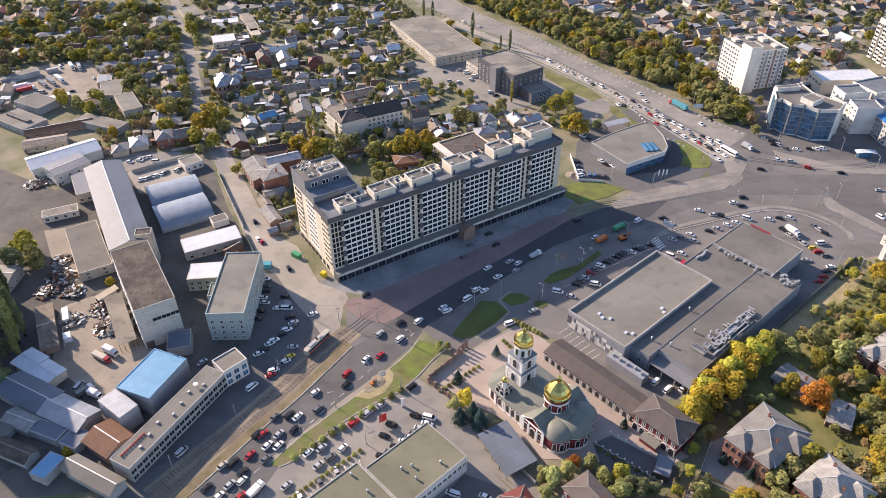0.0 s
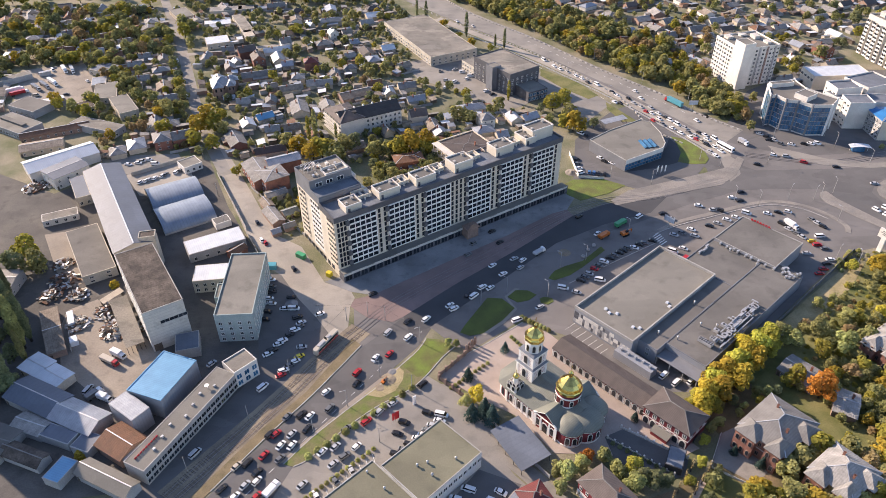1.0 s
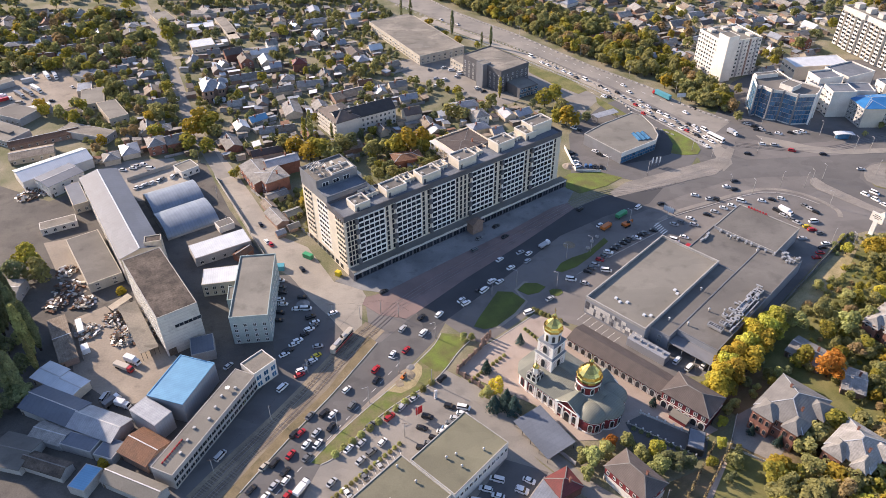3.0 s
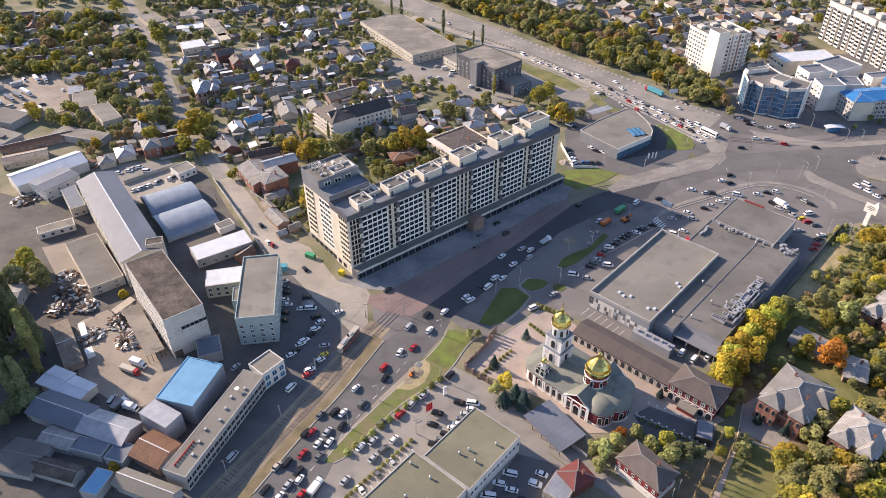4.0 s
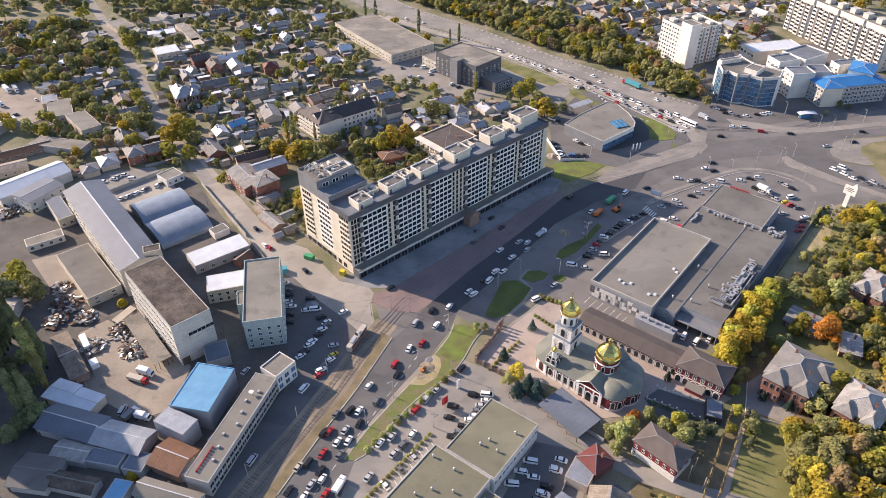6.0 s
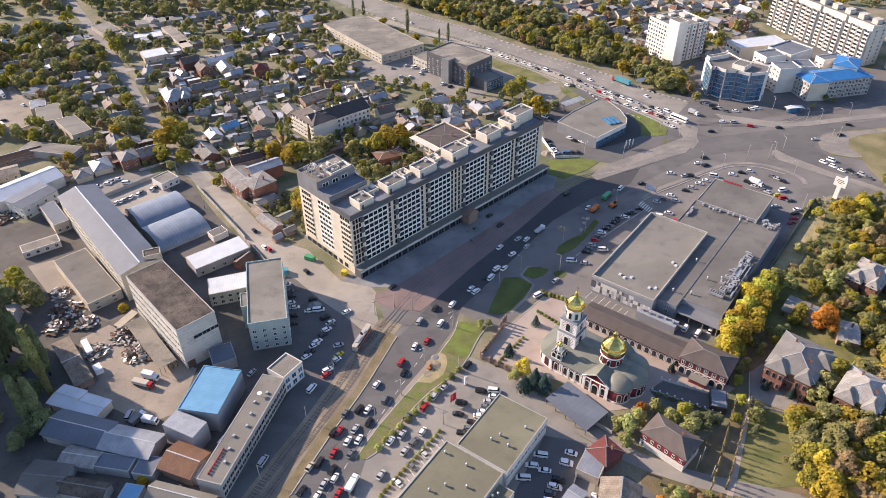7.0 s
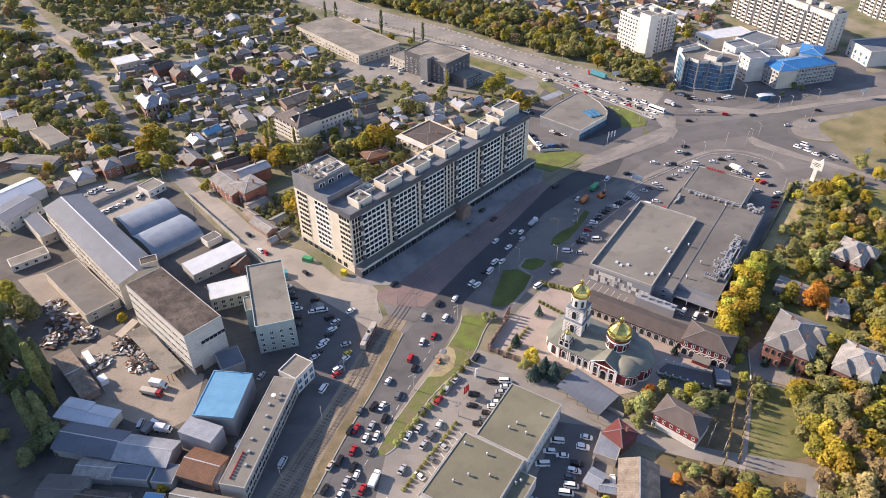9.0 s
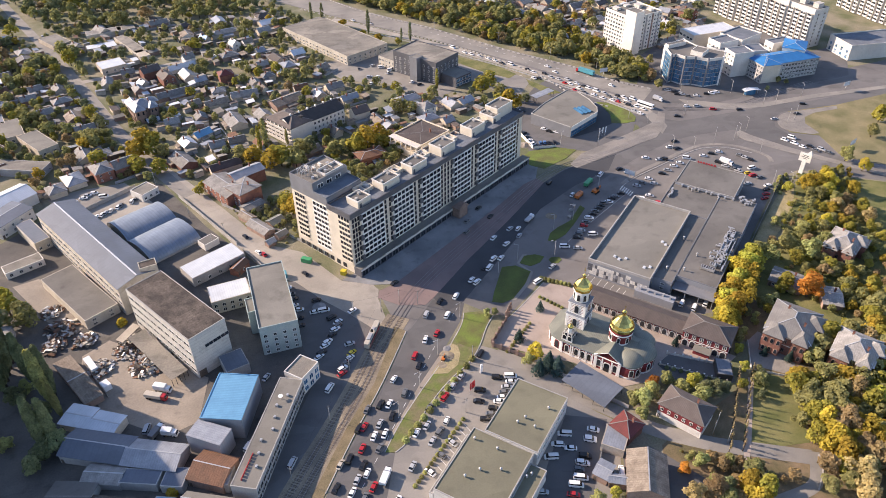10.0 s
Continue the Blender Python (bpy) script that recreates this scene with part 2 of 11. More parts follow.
mat("frame_white", (0.8, 0.78, 0.74), (0.74, 0.72, 0.68), 0.6, 0.3, 2.0, 0.05, 0.02)
mat("felt_olive", (0.2, 0.19, 0.13), (0.165, 0.157, 0.11), 0.92, 0.05, 1.0, 0.1, 0.08, stains=0.25, patches=0.06)
mat("felt_brown", (0.142, 0.116, 0.095), (0.06, 0.05, 0.044), 0.95, 0.16, 0.8, 0.3, 0.3, stripe=1.4, dark=0.25, stains=0.6, patches=0.14)
mat("felt_patched", (0.264, 0.238, 0.198), (0.176, 0.163, 0.141), 0.95, 0.06, 0.8, 0.2, 0.15, stains=0.4, patches=0.18)
mat("concrete", (0.4, 0.385, 0.36), (0.32, 0.31, 0.29), 0.9, 0.2, 1.6, 0.15, 0.1, stains=0.2)
mat("glass", (0.026, 0.03, 0.038), (0.018, 0.022, 0.028), 0.08, 0.3, 2.0, 0.1, 0.0, spec=0.5, vary=0.4)
mat("glass_blue", (0.055, 0.16, 0.27), (0.03, 0.1, 0.19), 0.06, 0.25, 1.5, 0.1, 0.0, spec=0.8, vary=0.35)
mat("gold", (0.68, 0.52, 0.16), (0.58, 0.44, 0.13), 0.22, 0.6, 3.0, 0.06, 0.02, metal=1.0, local=True)
mat("iron", (0.05, 0.05, 0.05), None, 0.6, 0.5, 3.0, 0.15, 0.02)
mat("galvanised", (0.5, 0.5, 0.5), (0.4, 0.4, 0.4), 0.45, 0.5, 2.0, 0.12, 0.02, metal=0.4)
mat("rail_steel", (0.3, 0.27, 0.25), None, 0.4, 0.5, 2.0, 0.15, 0.0, metal=0.6)
mat("timber", (0.13, 0.105, 0.085), None, 0.95, 0.5, 2.0, 0.3, 0.1)
mat("bark", (0.09, 0.07, 0.052), (0.06, 0.046, 0.036), 0.95, 1.0, 6.0, 0.3, 0.3, local=True)
mat("rubber", (0.02, 0.02, 0.021), None, 0.85, 1.0, 6.0, 0.1, 0.0, local=True)
mat("car_glass", (0.015, 0.018, 0.022), None, 0.06, 1.0, 6.0, 0.05, 0.0, local=True, spec=0.6)
for name, c in (("white", (0.78, 0.78, 0.77)), ("silver", (0.42, 0.43, 0.44)), ("grey", (0.14, 0.145, 0.15)), ("black", (0.02, 0.02, 0.022)), ("red", (0.42, 0.025, 0.03)), ("yellow", (0.65, 0.5, 0.03)), ("blue", (0.05, 0.13, 0.3)), ("beige", (0.48, 0.43, 0.35)), ("green", (0.05, 0.3, 0.13)), ("orange", (0.55, 0.16, 0.03)), ("teal", (0.08, 0.3, 0.36))):
    mat("paint_" + name if name != "white" else "car_white", c, tuple(v * 0.93 for v in c), 0.3, 0.8, 5.0, 0.05, 0.0, local=True, spec=0.5)
MATS["paint_car_white"] = MATS["car_white"]
leaf_mat("leaf_green", (0.235, 0.25, 0.1), (0.39, 0.39, 0.155))
leaf_mat("leaf_dark", (0.16, 0.19, 0.1), (0.28, 0.3, 0.15))
leaf_mat("leaf_olive", (0.27, 0.27, 0.11), (0.4, 0.385, 0.15))
leaf_mat("leaf_yellow", (0.36, 0.28, 0.05), (0.54, 0.42, 0.07))
leaf_mat("leaf_lime", (0.28, 0.275, 0.06), (0.45, 0.41, 0.08))
leaf_mat("leaf_orange", (0.42, 0.19, 0.045), (0.58, 0.27, 0.055))
leaf_mat("leaf_brown", (0.3, 0.235, 0.12), (0.45, 0.34, 0.165))
leaf_mat("leaf_spruce", (0.039, 0.072, 0.065), (0.085, 0.13, 0.117))


# ---- building blocks ----
def part(name, bm, material, parent=None, label=""):
    """Links a bmesh as one mesh object under a thing or a part."""
    me = bpy.data.meshes.new(name)
    bm.to_mesh(me)
    bm.free()
    for m in material if isinstance(material, (list, tuple)) else [material]:
        me.materials.append(MATS[m])
    ob = new(name, me)
    ob.parent = parent
    return tagged(ob, label)


def shared(name, me, parent, x, y, z, turn=0.0):
    """One more piece on a mesh that alike pieces share."""
    ob = new(name, me)
    ob.parent = parent
    ob.location, ob.rotation_euler = (x, y, z), (0, 0, radians(turn))
    return ob


def thing(name, label, category, x, y, turn=0.0, z=0.0, group="", kind=""):
    ob = new(name)
    ob.matrix_basis = pose(x, y, z, 0, 0, turn)
    return tagged(ob, label, category, group, kind)


def box(bm, x0, y0, z0, x1, y1, z1, mi=0, top=1.0):
    """A block; top: how far its upper side is drawn in towards the middle."""
    cx, cy = (x0 + x1) / 2, (y0 + y1) / 2
    v = [bm.verts.new((x, y, z0)) for x, y in ((x0, y0), (x1, y0), (x1, y1), (x0, y1))]
    v += [bm.verts.new((cx + (x - cx) * top, cy + (y - cy) * top, z1)) for x, y in ((x0, y0), (x1, y0), (x1, y1), (x0, y1))]
    for f in ((3, 2, 1, 0), (4, 5, 6, 7), (0, 1, 5, 4), (1, 2, 6, 5), (2, 3, 7, 6), (3, 0, 4, 7)):
        bm.faces.new([v[i] for i in f]).material_index = mi


def ring(bm, x0, y0, x1, y1, t, z0, z1, mi=0):
    """A rim of thickness t round a rectangle, in one piece."""
    loops = []
    for s, z in ((0, z0), (0, z1), (t, z1), (t, z0)):
        loops.append([bm.verts.new(p) for p in ((x0 + s, y0 + s, z), (x1 - s, y0 + s, z), (x1 - s, y1 - s, z), (x0 + s, y1 - s, z))])
    for k in range(4):
        lo, hi = loops[k], loops[(k + 1) % 4]
        for i in range(4):
            bm.faces.new((lo[i - 1], lo[i], hi[i], hi[i - 1])).material_index = mi


def prism(bm, outline, z0, z1, mi=0):
    """An outline in plan, drawn up from z0 to z1."""
    lo = [bm.verts.new((x, y, z0)) for x, y in outline]
    hi = [bm.verts.new((x, y, z1)) for x, y in outline]
    n = len(lo)
    area = sum(outline[i - 1][0] * outline[i][1] - outline[i][0] * outline[i - 1][1] for i in range(n))
    if area < 0:
        lo.reverse(), hi.reverse()
    bm.faces.new(lo[::-1]).material_index = mi
    bm.faces.new(hi).material_index = mi
    for i in range(n):
        bm.faces.new((lo[i - 1], lo[i], hi[i], hi[i - 1])).material_index = mi


def lathe(bm, profile, n=16, cx=0.0, cy=0.0, mi=0, smooth=True, start=0.0):
    """A turned shape from (radius, height) pairs, closed at both ends."""
    rings = []
    for r, z in profile:
        rings.append([bm.verts.new((cx + r * math.cos(start + 2 * math.pi * i / n), cy + r * math.sin(start + 2 * math.pi * i / n), z)) for i in range(n)])
    for lo, hi in zip(rings, rings[1:]):
        for i in range(n):
            f = bm.faces.new((lo[i - 1], lo[i], hi[i], hi[i - 1]))
            f.material_index, f.smooth = mi, smooth
    bm.faces.new(rings[0][::-1]).material_index = mi
    bm.faces.new(rings[-1]).material_index = mi


def gable(bm, x0, x1, w, z0, ridge, thick=0.15, mi=0):
    """Two roof slabs that meet in a ridge along x, over a width w."""
    for s in (1, -1):
        a, b = [(s * w / 2, z0), (0, ridge), (0, ridge + thick), (s * w / 2, z0 + thick)], []
        for x in (x0, x1):
            b.append([bm.verts.new((x, y, z)) for y, z in a])
        lo, hi = b
        for i in range(4):
            f = (lo[i - 1], lo[i], hi[i], hi[i - 1])
            bm.faces.new(f if s > 0 else f[::-1]).material_index = mi
        bm.faces.new(lo[::-1] if s > 0 else lo).material_index = mi
        bm.faces.new(hi if s > 0 else hi[::-1]).material_index = mi


def hip(bm, l, w, z0, ridge, thick=0.2, mi=0, cx=0.0, cy=0.0):
    """A hipped roof, its ridge along the longer side."""
    dx, dy = (max(l - w, 0.3) / 2, 0.15) if l >= w else (0.15, max(w - l, 0.3) / 2)
    lo = [bm.verts.new((cx + x * l / 2, cy + y * w / 2, z0)) for x, y in ((-1, -1), (1, -1), (1, 1), (-1, 1))]
    mid = [bm.verts.new((cx + x * l / 2, cy + y * w / 2, z0 + thick)) for x, y in ((-1, -1), (1, -1), (1, 1), (-1, 1))]
    hi = [bm.verts.new((cx + x * dx, cy + y * dy, ridge)) for x, y in ((-1, -1), (1, -1), (1, 1), (-1, 1))]
    bm.faces.new(lo[::-1]).material_index = mi
    bm.faces.new(hi).material_index = mi
    for one, two in ((lo, mid), (mid, hi)):
        for i in range(4):
            bm.faces.new((one[i - 1], one[i], two[i], two[i - 1])).material_index = mi


def beam(bm, p, q, wide=0.3, high=0.1, mi=0):
    """A flat bar from p to q."""
    p, q = Vector(p), Vector(q)
    side = (q - p).cross(Vector((0, 0, 1)))
    side = (side.normalized() if side.length > 1e-4 else Vector((1, 0, 0))) * wide / 2
    up = side.cross(q - p).normalized() * high
    v = [bm.verts.new(c + s * side + k * up) for c in (p, q) for s, k in ((-1, 0), (1, 0), (1, 1), (-1, 1))]
    for f in ((3, 2, 1, 0), (4, 5, 6, 7), (0, 1, 5, 4), (1, 2, 6, 5), (2, 3, 7, 6), (3, 0, 4, 7)):
        bm.faces.new([v[i] for i in f]).material_index = mi


PIECES, FEET, PAVED = {}, [], []
DICE = random.Random(5)


def piece(key, material, build):
    """A mesh that alike pieces share, made when first wanted."""
    if key not in PIECES:
        bm, me = bmesh.new(), bpy.data.meshes.new(key[0])
        build(bm)
        bm.to_mesh(me)
        bm.free()
        for m in material if isinstance(material, (list, tuple)) else [material]:
            me.materials.append(MATS[m])
        PIECES[key] = me
    return PIECES[key]


def window_piece(w, h, trim="paint_white", glass="glass", bars=1, rim=0.1, deep=0.12):
    """A window in its frame: it looks towards -y, its sill's middle is the origin, and the glass lies back in the frame."""

    def build(bm):
        xs = [-w / 2 - rim]
        for k in range(bars + 1):
            a, c = -w / 2 + w * k / (bars + 1), -w / 2 + w * (k + 1) / (bars + 1)
            xs += [a + (rim / 2 if k else 0), c - (rim / 2 if k < bars else 0)]
        xs.append(w / 2 + rim)
        zs, made = [-rim, 0, h, h + rim], {}

        def v(x, y, z):
            key = (round(x, 4), y, round(z, 4))
            if key not in made:
                made[key] = bm.verts.new((x, y, z))
            return made[key]

        for i in range(len(xs) - 1):
            for j in range(3):
                x0, x1, z0, z1 = xs[i], xs[i + 1], zs[j], zs[j + 1]
                if i % 2 and j == 1:
                    ring = ((x0, z0), (x1, z0), (x1, z1), (x0, z1))
                    bm.faces.new([v(x, -deep + 0.09, z) for x, z in ring]).material_index = 1
                    for (xa, za), (xb, zb) in zip(ring, ring[1:] + ring[:1]):
                        bm.faces.new((v(xa, -deep, za), v(xb, -deep, zb), v(xb, -deep + 0.09, zb), v(xa, -deep + 0.09, za)))
                else:
                    bm.faces.new([v(x, -deep, z) for x, z in ((x0, z0), (x1, z0), (x1, z1), (x0, z1))])
        edge = [(x, zs[0]) for x in xs] + [(xs[-1], z) for z in zs[1:]] + [(x, zs[3]) for x in xs[::-1][1:]] + [(xs[0], z) for z in zs[::-1][1:-1]]
        for (xa, za), (xb, zb) in zip(edge, edge[1:] + edge[:1]):
            bm.faces.new((v(xb, -deep, zb), v(xa, -deep, za), v(xa, 0.0, za), v(xb, 0.0, zb)))

    return piece(("window", round(w, 2), round(h, 2), trim, glass, bars, rim, deep), (trim, glass), build)


FACES = {"f": (0, -1, 0), "b": (0, 1, 180), "l": (-1, 0, -90), "r": (1, 0, 90)}


def windows(parent, face, l, w, n, rows, size=(1.3, 1.5), sill=1.0, step=3.0, trim="paint_white", glass="glass", bars=1, span=None, shift=0.0, name="window", rim=0.1, skip=0.0):
    """Rows of windows on one side of a block of l by w."""
    ux, uy, turn = FACES[face]
    side = l if ux == 0 else w
    span = span or side
    me = window_piece(*size, trim, glass, bars, rim)
    for r in range(rows):
        for i in range(n):
            if skip and random.random() < skip:
                continue
            s = shift + (i + 0.5) * span / n - span / 2
            x, y = (s if turn == 0 else -s, uy * w / 2) if ux == 0 else (ux * l / 2, -s if ux < 0 else s)
            shared(name, me, parent, x, y, sill + r * step, turn)


def flat_block(name, label, category, x, y, l, w, turn, h, wall="white_wall", roof="felt", rim=0.5, glazed="", rows=2, step=3.2, size=(1.3, 1.5), every=3.2, sill=1.0, trim="paint_white", glass="glass", vents=0, z=0.0, group="", edge=None, skip=0.0):
    """A flat-roofed house: walls, a parapet round a roof of felt, windows on the sides named in glazed."""
    b = thing(name, label, category, x, y, turn, z, group)
    FEET.append((x, y, l, w, radians(turn)))
    bm = bmesh.new()
    box(bm, -l / 2, -w / 2, -0.4, l / 2, w / 2, h)
    part("wall", bm, wall, b)
    bm = bmesh.new()
    t = 0.3
    ring(bm, -l / 2 - 0.05, -w / 2 - 0.05, l / 2 + 0.05, w / 2 + 0.05, t + 0.05, h, h + rim)
    part("parapet", bm, edge or wall, b)
    bm = bmesh.new()
    box(bm, -l / 2 + t, -w / 2 + t, h, l / 2 - t, w / 2 - t, h + 0.08)
    part("roof", bm, roof, b)
    for f in glazed:
        side = l if f in "fb" else w
        n = max(1, int((side - 0.8) / every))
        windows(b, f, l, w, n, rows, size, sill, step, trim, glass, skip=skip)
    for i in range(vents):
        me = piece(("vent", i % 3), ("galvanised"), lambda bm: (lathe(bm, [(0.3, 0), (0.3, 1.0)], 10), lathe(bm, [(0.5, 1.0), (0.5, 1.15), (0.1, 1.5)], 10)))
        shared("vent", me, b, random.uniform(-0.42, 0.42) * l, random.uniform(-0.4, 0.4) * w, h + 0.08)
    return b


def house(x, y, l, w, turn, h=3.2, rise=2.2, kind="gable", wall="plaster", roof="slate", label="", name="house", glazed="fl", rows=1, group="", every=4.2, over=0.5, chimney=True, trim="paint_white", size=(1.0, 1.3), category="house", z=0.0, step=3.0, entrance=True, cap=False):
    """A house with a pitched roof: walls, roof, windows, a door and a chimney."""
    words = {"slate": "grey slate", "slate_old": "weathered slate", "roof_brown": "brown metal", "roof_dark": "dark metal", "roof_red": "red metal", "roof_rust": "rusty metal", "roof_zinc": "pale zinc", "roof_white": "white metal", "roof_blue": "blue metal", "roof_azure": "bright blue metal", "roof_green": "green metal", "felt": "grey felt", "roof_steel": "grey steel"}
    walls = {"plaster": "plastered", "brick": "red brick", "brick_pale": "pale brick", "white_wall": "whitewashed", "wood_wall": "timber", "grey_wall": "grey rendered", "crimson": "crimson", "dirty_white": "worn whitewashed", "concrete": "concrete"}
    label = label or "small %s house with a %s %s roof" % (walls.get(wall, "plastered"), words.get(roof, "grey"), "hipped" if kind == "hip" else "gabled")
    b = thing(name, label, category, x, y, turn, z, group)
    FEET.append((x, y, l, w, radians(turn)))
    bm = bmesh.new()
    if kind == "gable":
        v0 = [(-w / 2, -0.4), (w / 2, -0.4), (w / 2, h), (0, h + rise), (-w / 2, h)]
        one, two = ([bm.verts.new((s * l / 2, p, q)) for p, q in v0] for s in (-1, 1))
        for i in range(5):
            bm.faces.new((one[i], one[i - 1], two[i - 1], two[i]))
        bm.faces.new(one[::-1]), bm.faces.new(two)
        bmesh.ops.recalc_face_normals(bm, faces=bm.faces)
    else:
        box(bm, -l / 2, -w / 2, -0.4, l / 2, w / 2, h)
    part("wall", bm, wall, b)
    bm = bmesh.new()
    if kind == "gable":
        drop = over * rise / (w / 2)
        gable(bm, -l / 2 - over * 0.7, l / 2 + over * 0.7, w + 2 * over, h - drop + 0.03, h + rise + 0.03)
    else:
        hip(bm, l + 2 * over, w + 2 * over, h, h + rise)
    part("roof", bm, roof, b)
    if cap:
        bm = bmesh.new()
        box(bm, -l / 2, -0.3, h + rise + 0.1, l / 2, 0.3, h + rise + 0.35)
        part("ridge_cap", bm, "roof_white", b)
    bm = bmesh.new()
    if kind == "gable":
        if not cap:
            beam(bm, (-l / 2 - over * 0.7, 0, h + rise + 0.14), (l / 2 + over * 0.7, 0, h + rise + 0.14), 0.4, 0.1)
    else:
        dx, dy = (max(l - w, 0.3) / 2, 0.0) if l >= w else (0.0, max(w - l, 0.3) / 2)
        beam(bm, (-dx, -dy, h + rise - 0.02), (dx, dy, h + rise - 0.02), 0.4, 0.1)
        for sx in (-1, 1):
            for sy in (-1, 1):
                beam(bm, (sx * (l / 2 + over), sy * (w / 2 + over), h + 0.17), (sx * dx, sy * dy, h + rise - 0.02), 0.34, 0.09)
    if bm.verts:
        part("ridge_flashing", bm, "roof_sheet" if roof in ("roof_brown", "roof_dark", "roof_red", "felt_dark", "felt_brown") else "galvanised", b)
    else:
        bm.free()
    if category == "house" and rows == 1 and l > 7:
        bm = bmesh.new()
        p0, d = DICE.uniform(-0.35, 0.1) * l, DICE.uniform(2.0, 3.4)
        p1, s = p0 + DICE.uniform(0.3, 0.45) * l, DICE.choice((-1, 1))
        y0, y1 = sorted((s * w / 2, s * (w / 2 + d)))
        box(bm, p0, y0, -0.3, p1, y1, 2.1, 0)
        v = [bm.verts.new((x, s * yy, zz + k)) for k in (0, 0.1) for x, yy, zz in ((p0 - 0.3, w / 2, 2.75), (p1 + 0.3, w / 2, 2.75), (p1 + 0.3, w / 2 + d + 0.4, 2.05), (p0 - 0.3, w / 2 + d + 0.4, 2.05))]
        for f in ((3, 2, 1, 0), (4, 5, 6, 7), (0, 1, 5, 4), (1, 2, 6, 5), (2, 3, 7, 6), (3, 0, 4, 7)):
            bm.faces.new([v[i] for i in (f if s < 0 else f[::-1])]).material_index = 1
        part("porch", bm, (wall, DICE.choice((roof, roof, "slate_old", "roof_zinc", "felt"))), b)
    for f in glazed:
        n = max(1, int(((l if f in "fb" else w) - 0.5) / every))
        windows(b, f, l, w, n, rows, size, 1.0, step, trim)
    if chimney:
        me = piece(("chimney",), "brick", lambda bm: (box(bm, -0.35, -0.35, 0, 0.35, 0.35, 2.4), box(bm, -0.45, -0.45, 2.2, 0.45, 0.45, 2.4)))
        shared("chimney", me, b, l * 0.18, w * 0.14, h + rise * 0.55)
    if not entrance:
        return b
    door = piece(("door",), "timber", lambda bm: box(bm, -0.5, -0.07, 0, 0.5, 0.0, 2.05))
    shared("door", door, b, -l / 2 + 0.9, -w / 2, 0.05)
    return b


def slab(name, label, category, material, points, top=0.12, kind="structure"):
    """A sheet of ground of its own: an outline in plan with an edge down into the earth."""
    bm = bmesh.new()
    prism(bm, points, -0.3, top)
    if material in ("asphalt", "asphalt_worn", "asphalt_new", "street_dust", "paving", "paving_rose", "paving_red", "dust", "rubble", "lawn"):
        PAVED.append((min(p[0] for p in points), max(p[0] for p in points), min(p[1] for p in points), max(p[1] for p in points), points))
    ob = part(name, bm, material, None)
    return tagged(ob, label, category, kind=kind)


def strip_outline(points, width):
    """The outline of a band of that width along a line."""
    left, right = [], []
    for i, (x, y) in enumerate(points):
        x0, y0 = points[max(i - 1, 0)]
        x1, y1 = points[min(i + 1, len(points) - 1)]
        d = math.hypot(x1 - x0, y1 - y0)
        nx, ny = -(y1 - y0) / d * width / 2, (x1 - x0) / d * width / 2
        left.append((x + nx, y + ny))
        right.append((x - nx, y - ny))
    return left + right[::-1]


def smooth_line(points, n=6):
    """A line through the points, rounded at the bends."""
    out = []
    for i in range(len(points) - 1):
        p0, p1, p2, p3 = (Vector(points[min(max(j, 0), len(points) - 1)]) for j in (i - 1, i, i + 1, i + 2))
        for k in range(n):
            t = k / n
            out.append(tuple(0.5 * (2 * p1 + (p2 - p0) * t + (2 * p0 - 5 * p1 + 4 * p2 - p3) * t * t + (3 * p1 - p0 - 3 * p2 + p3) * t**3)))
    return out + [tuple(points[-1])]


def strip(name, label, category, material, points, width, top=0.05, kind="structure"):
    bm = bmesh.new()
    line = smooth_line(points)
    out = strip_outline(line, width)
    n = len(line)
    for i in range(n - 1):
        prism(bm, [out[i], out[i + 1], out[2 * n - 2 - i], out[2 * n - 1 - i]], -0.2, top)
    bmesh.ops.remove_doubles(bm, verts=bm.verts, dist=0.001)
    if category == "road":
        PAVED.append((min(p[0] for p in out), max(p[0] for p in out), min(p[1] for p in out), max(p[1] for p in out), [(p[0], p[1]) for p in out]))
    ob = part(name, bm, material, None)
    return tagged(ob, label, category, kind=kind)


# ---- trees ----
CROWNS = {}


def leaf(bm, p, out, size):
    """One clump of leaves: a bent four-cornered piece that faces roughly outwards."""
    out = (out + Vector((random.gauss(0, 0.4), random.gauss(0, 0.4), random.gauss(0.45, 0.4)))).normalized()
    side = out.cross(Vector((random.random() - 0.5, random.random() - 0.5, random.random() - 0.5))).normalized() * size
    up = out.cross(side).normalized() * size * random.uniform(0.6, 1.0)
    v = [bm.verts.new(p + s) for s in (-side - up * 0.4, -up + out * size * 0.3, side - up * 0.2, up)]
    bm.faces.new((v[0], v[1], v[2]))
    bm.faces.new((v[0], v[2], v[3]))


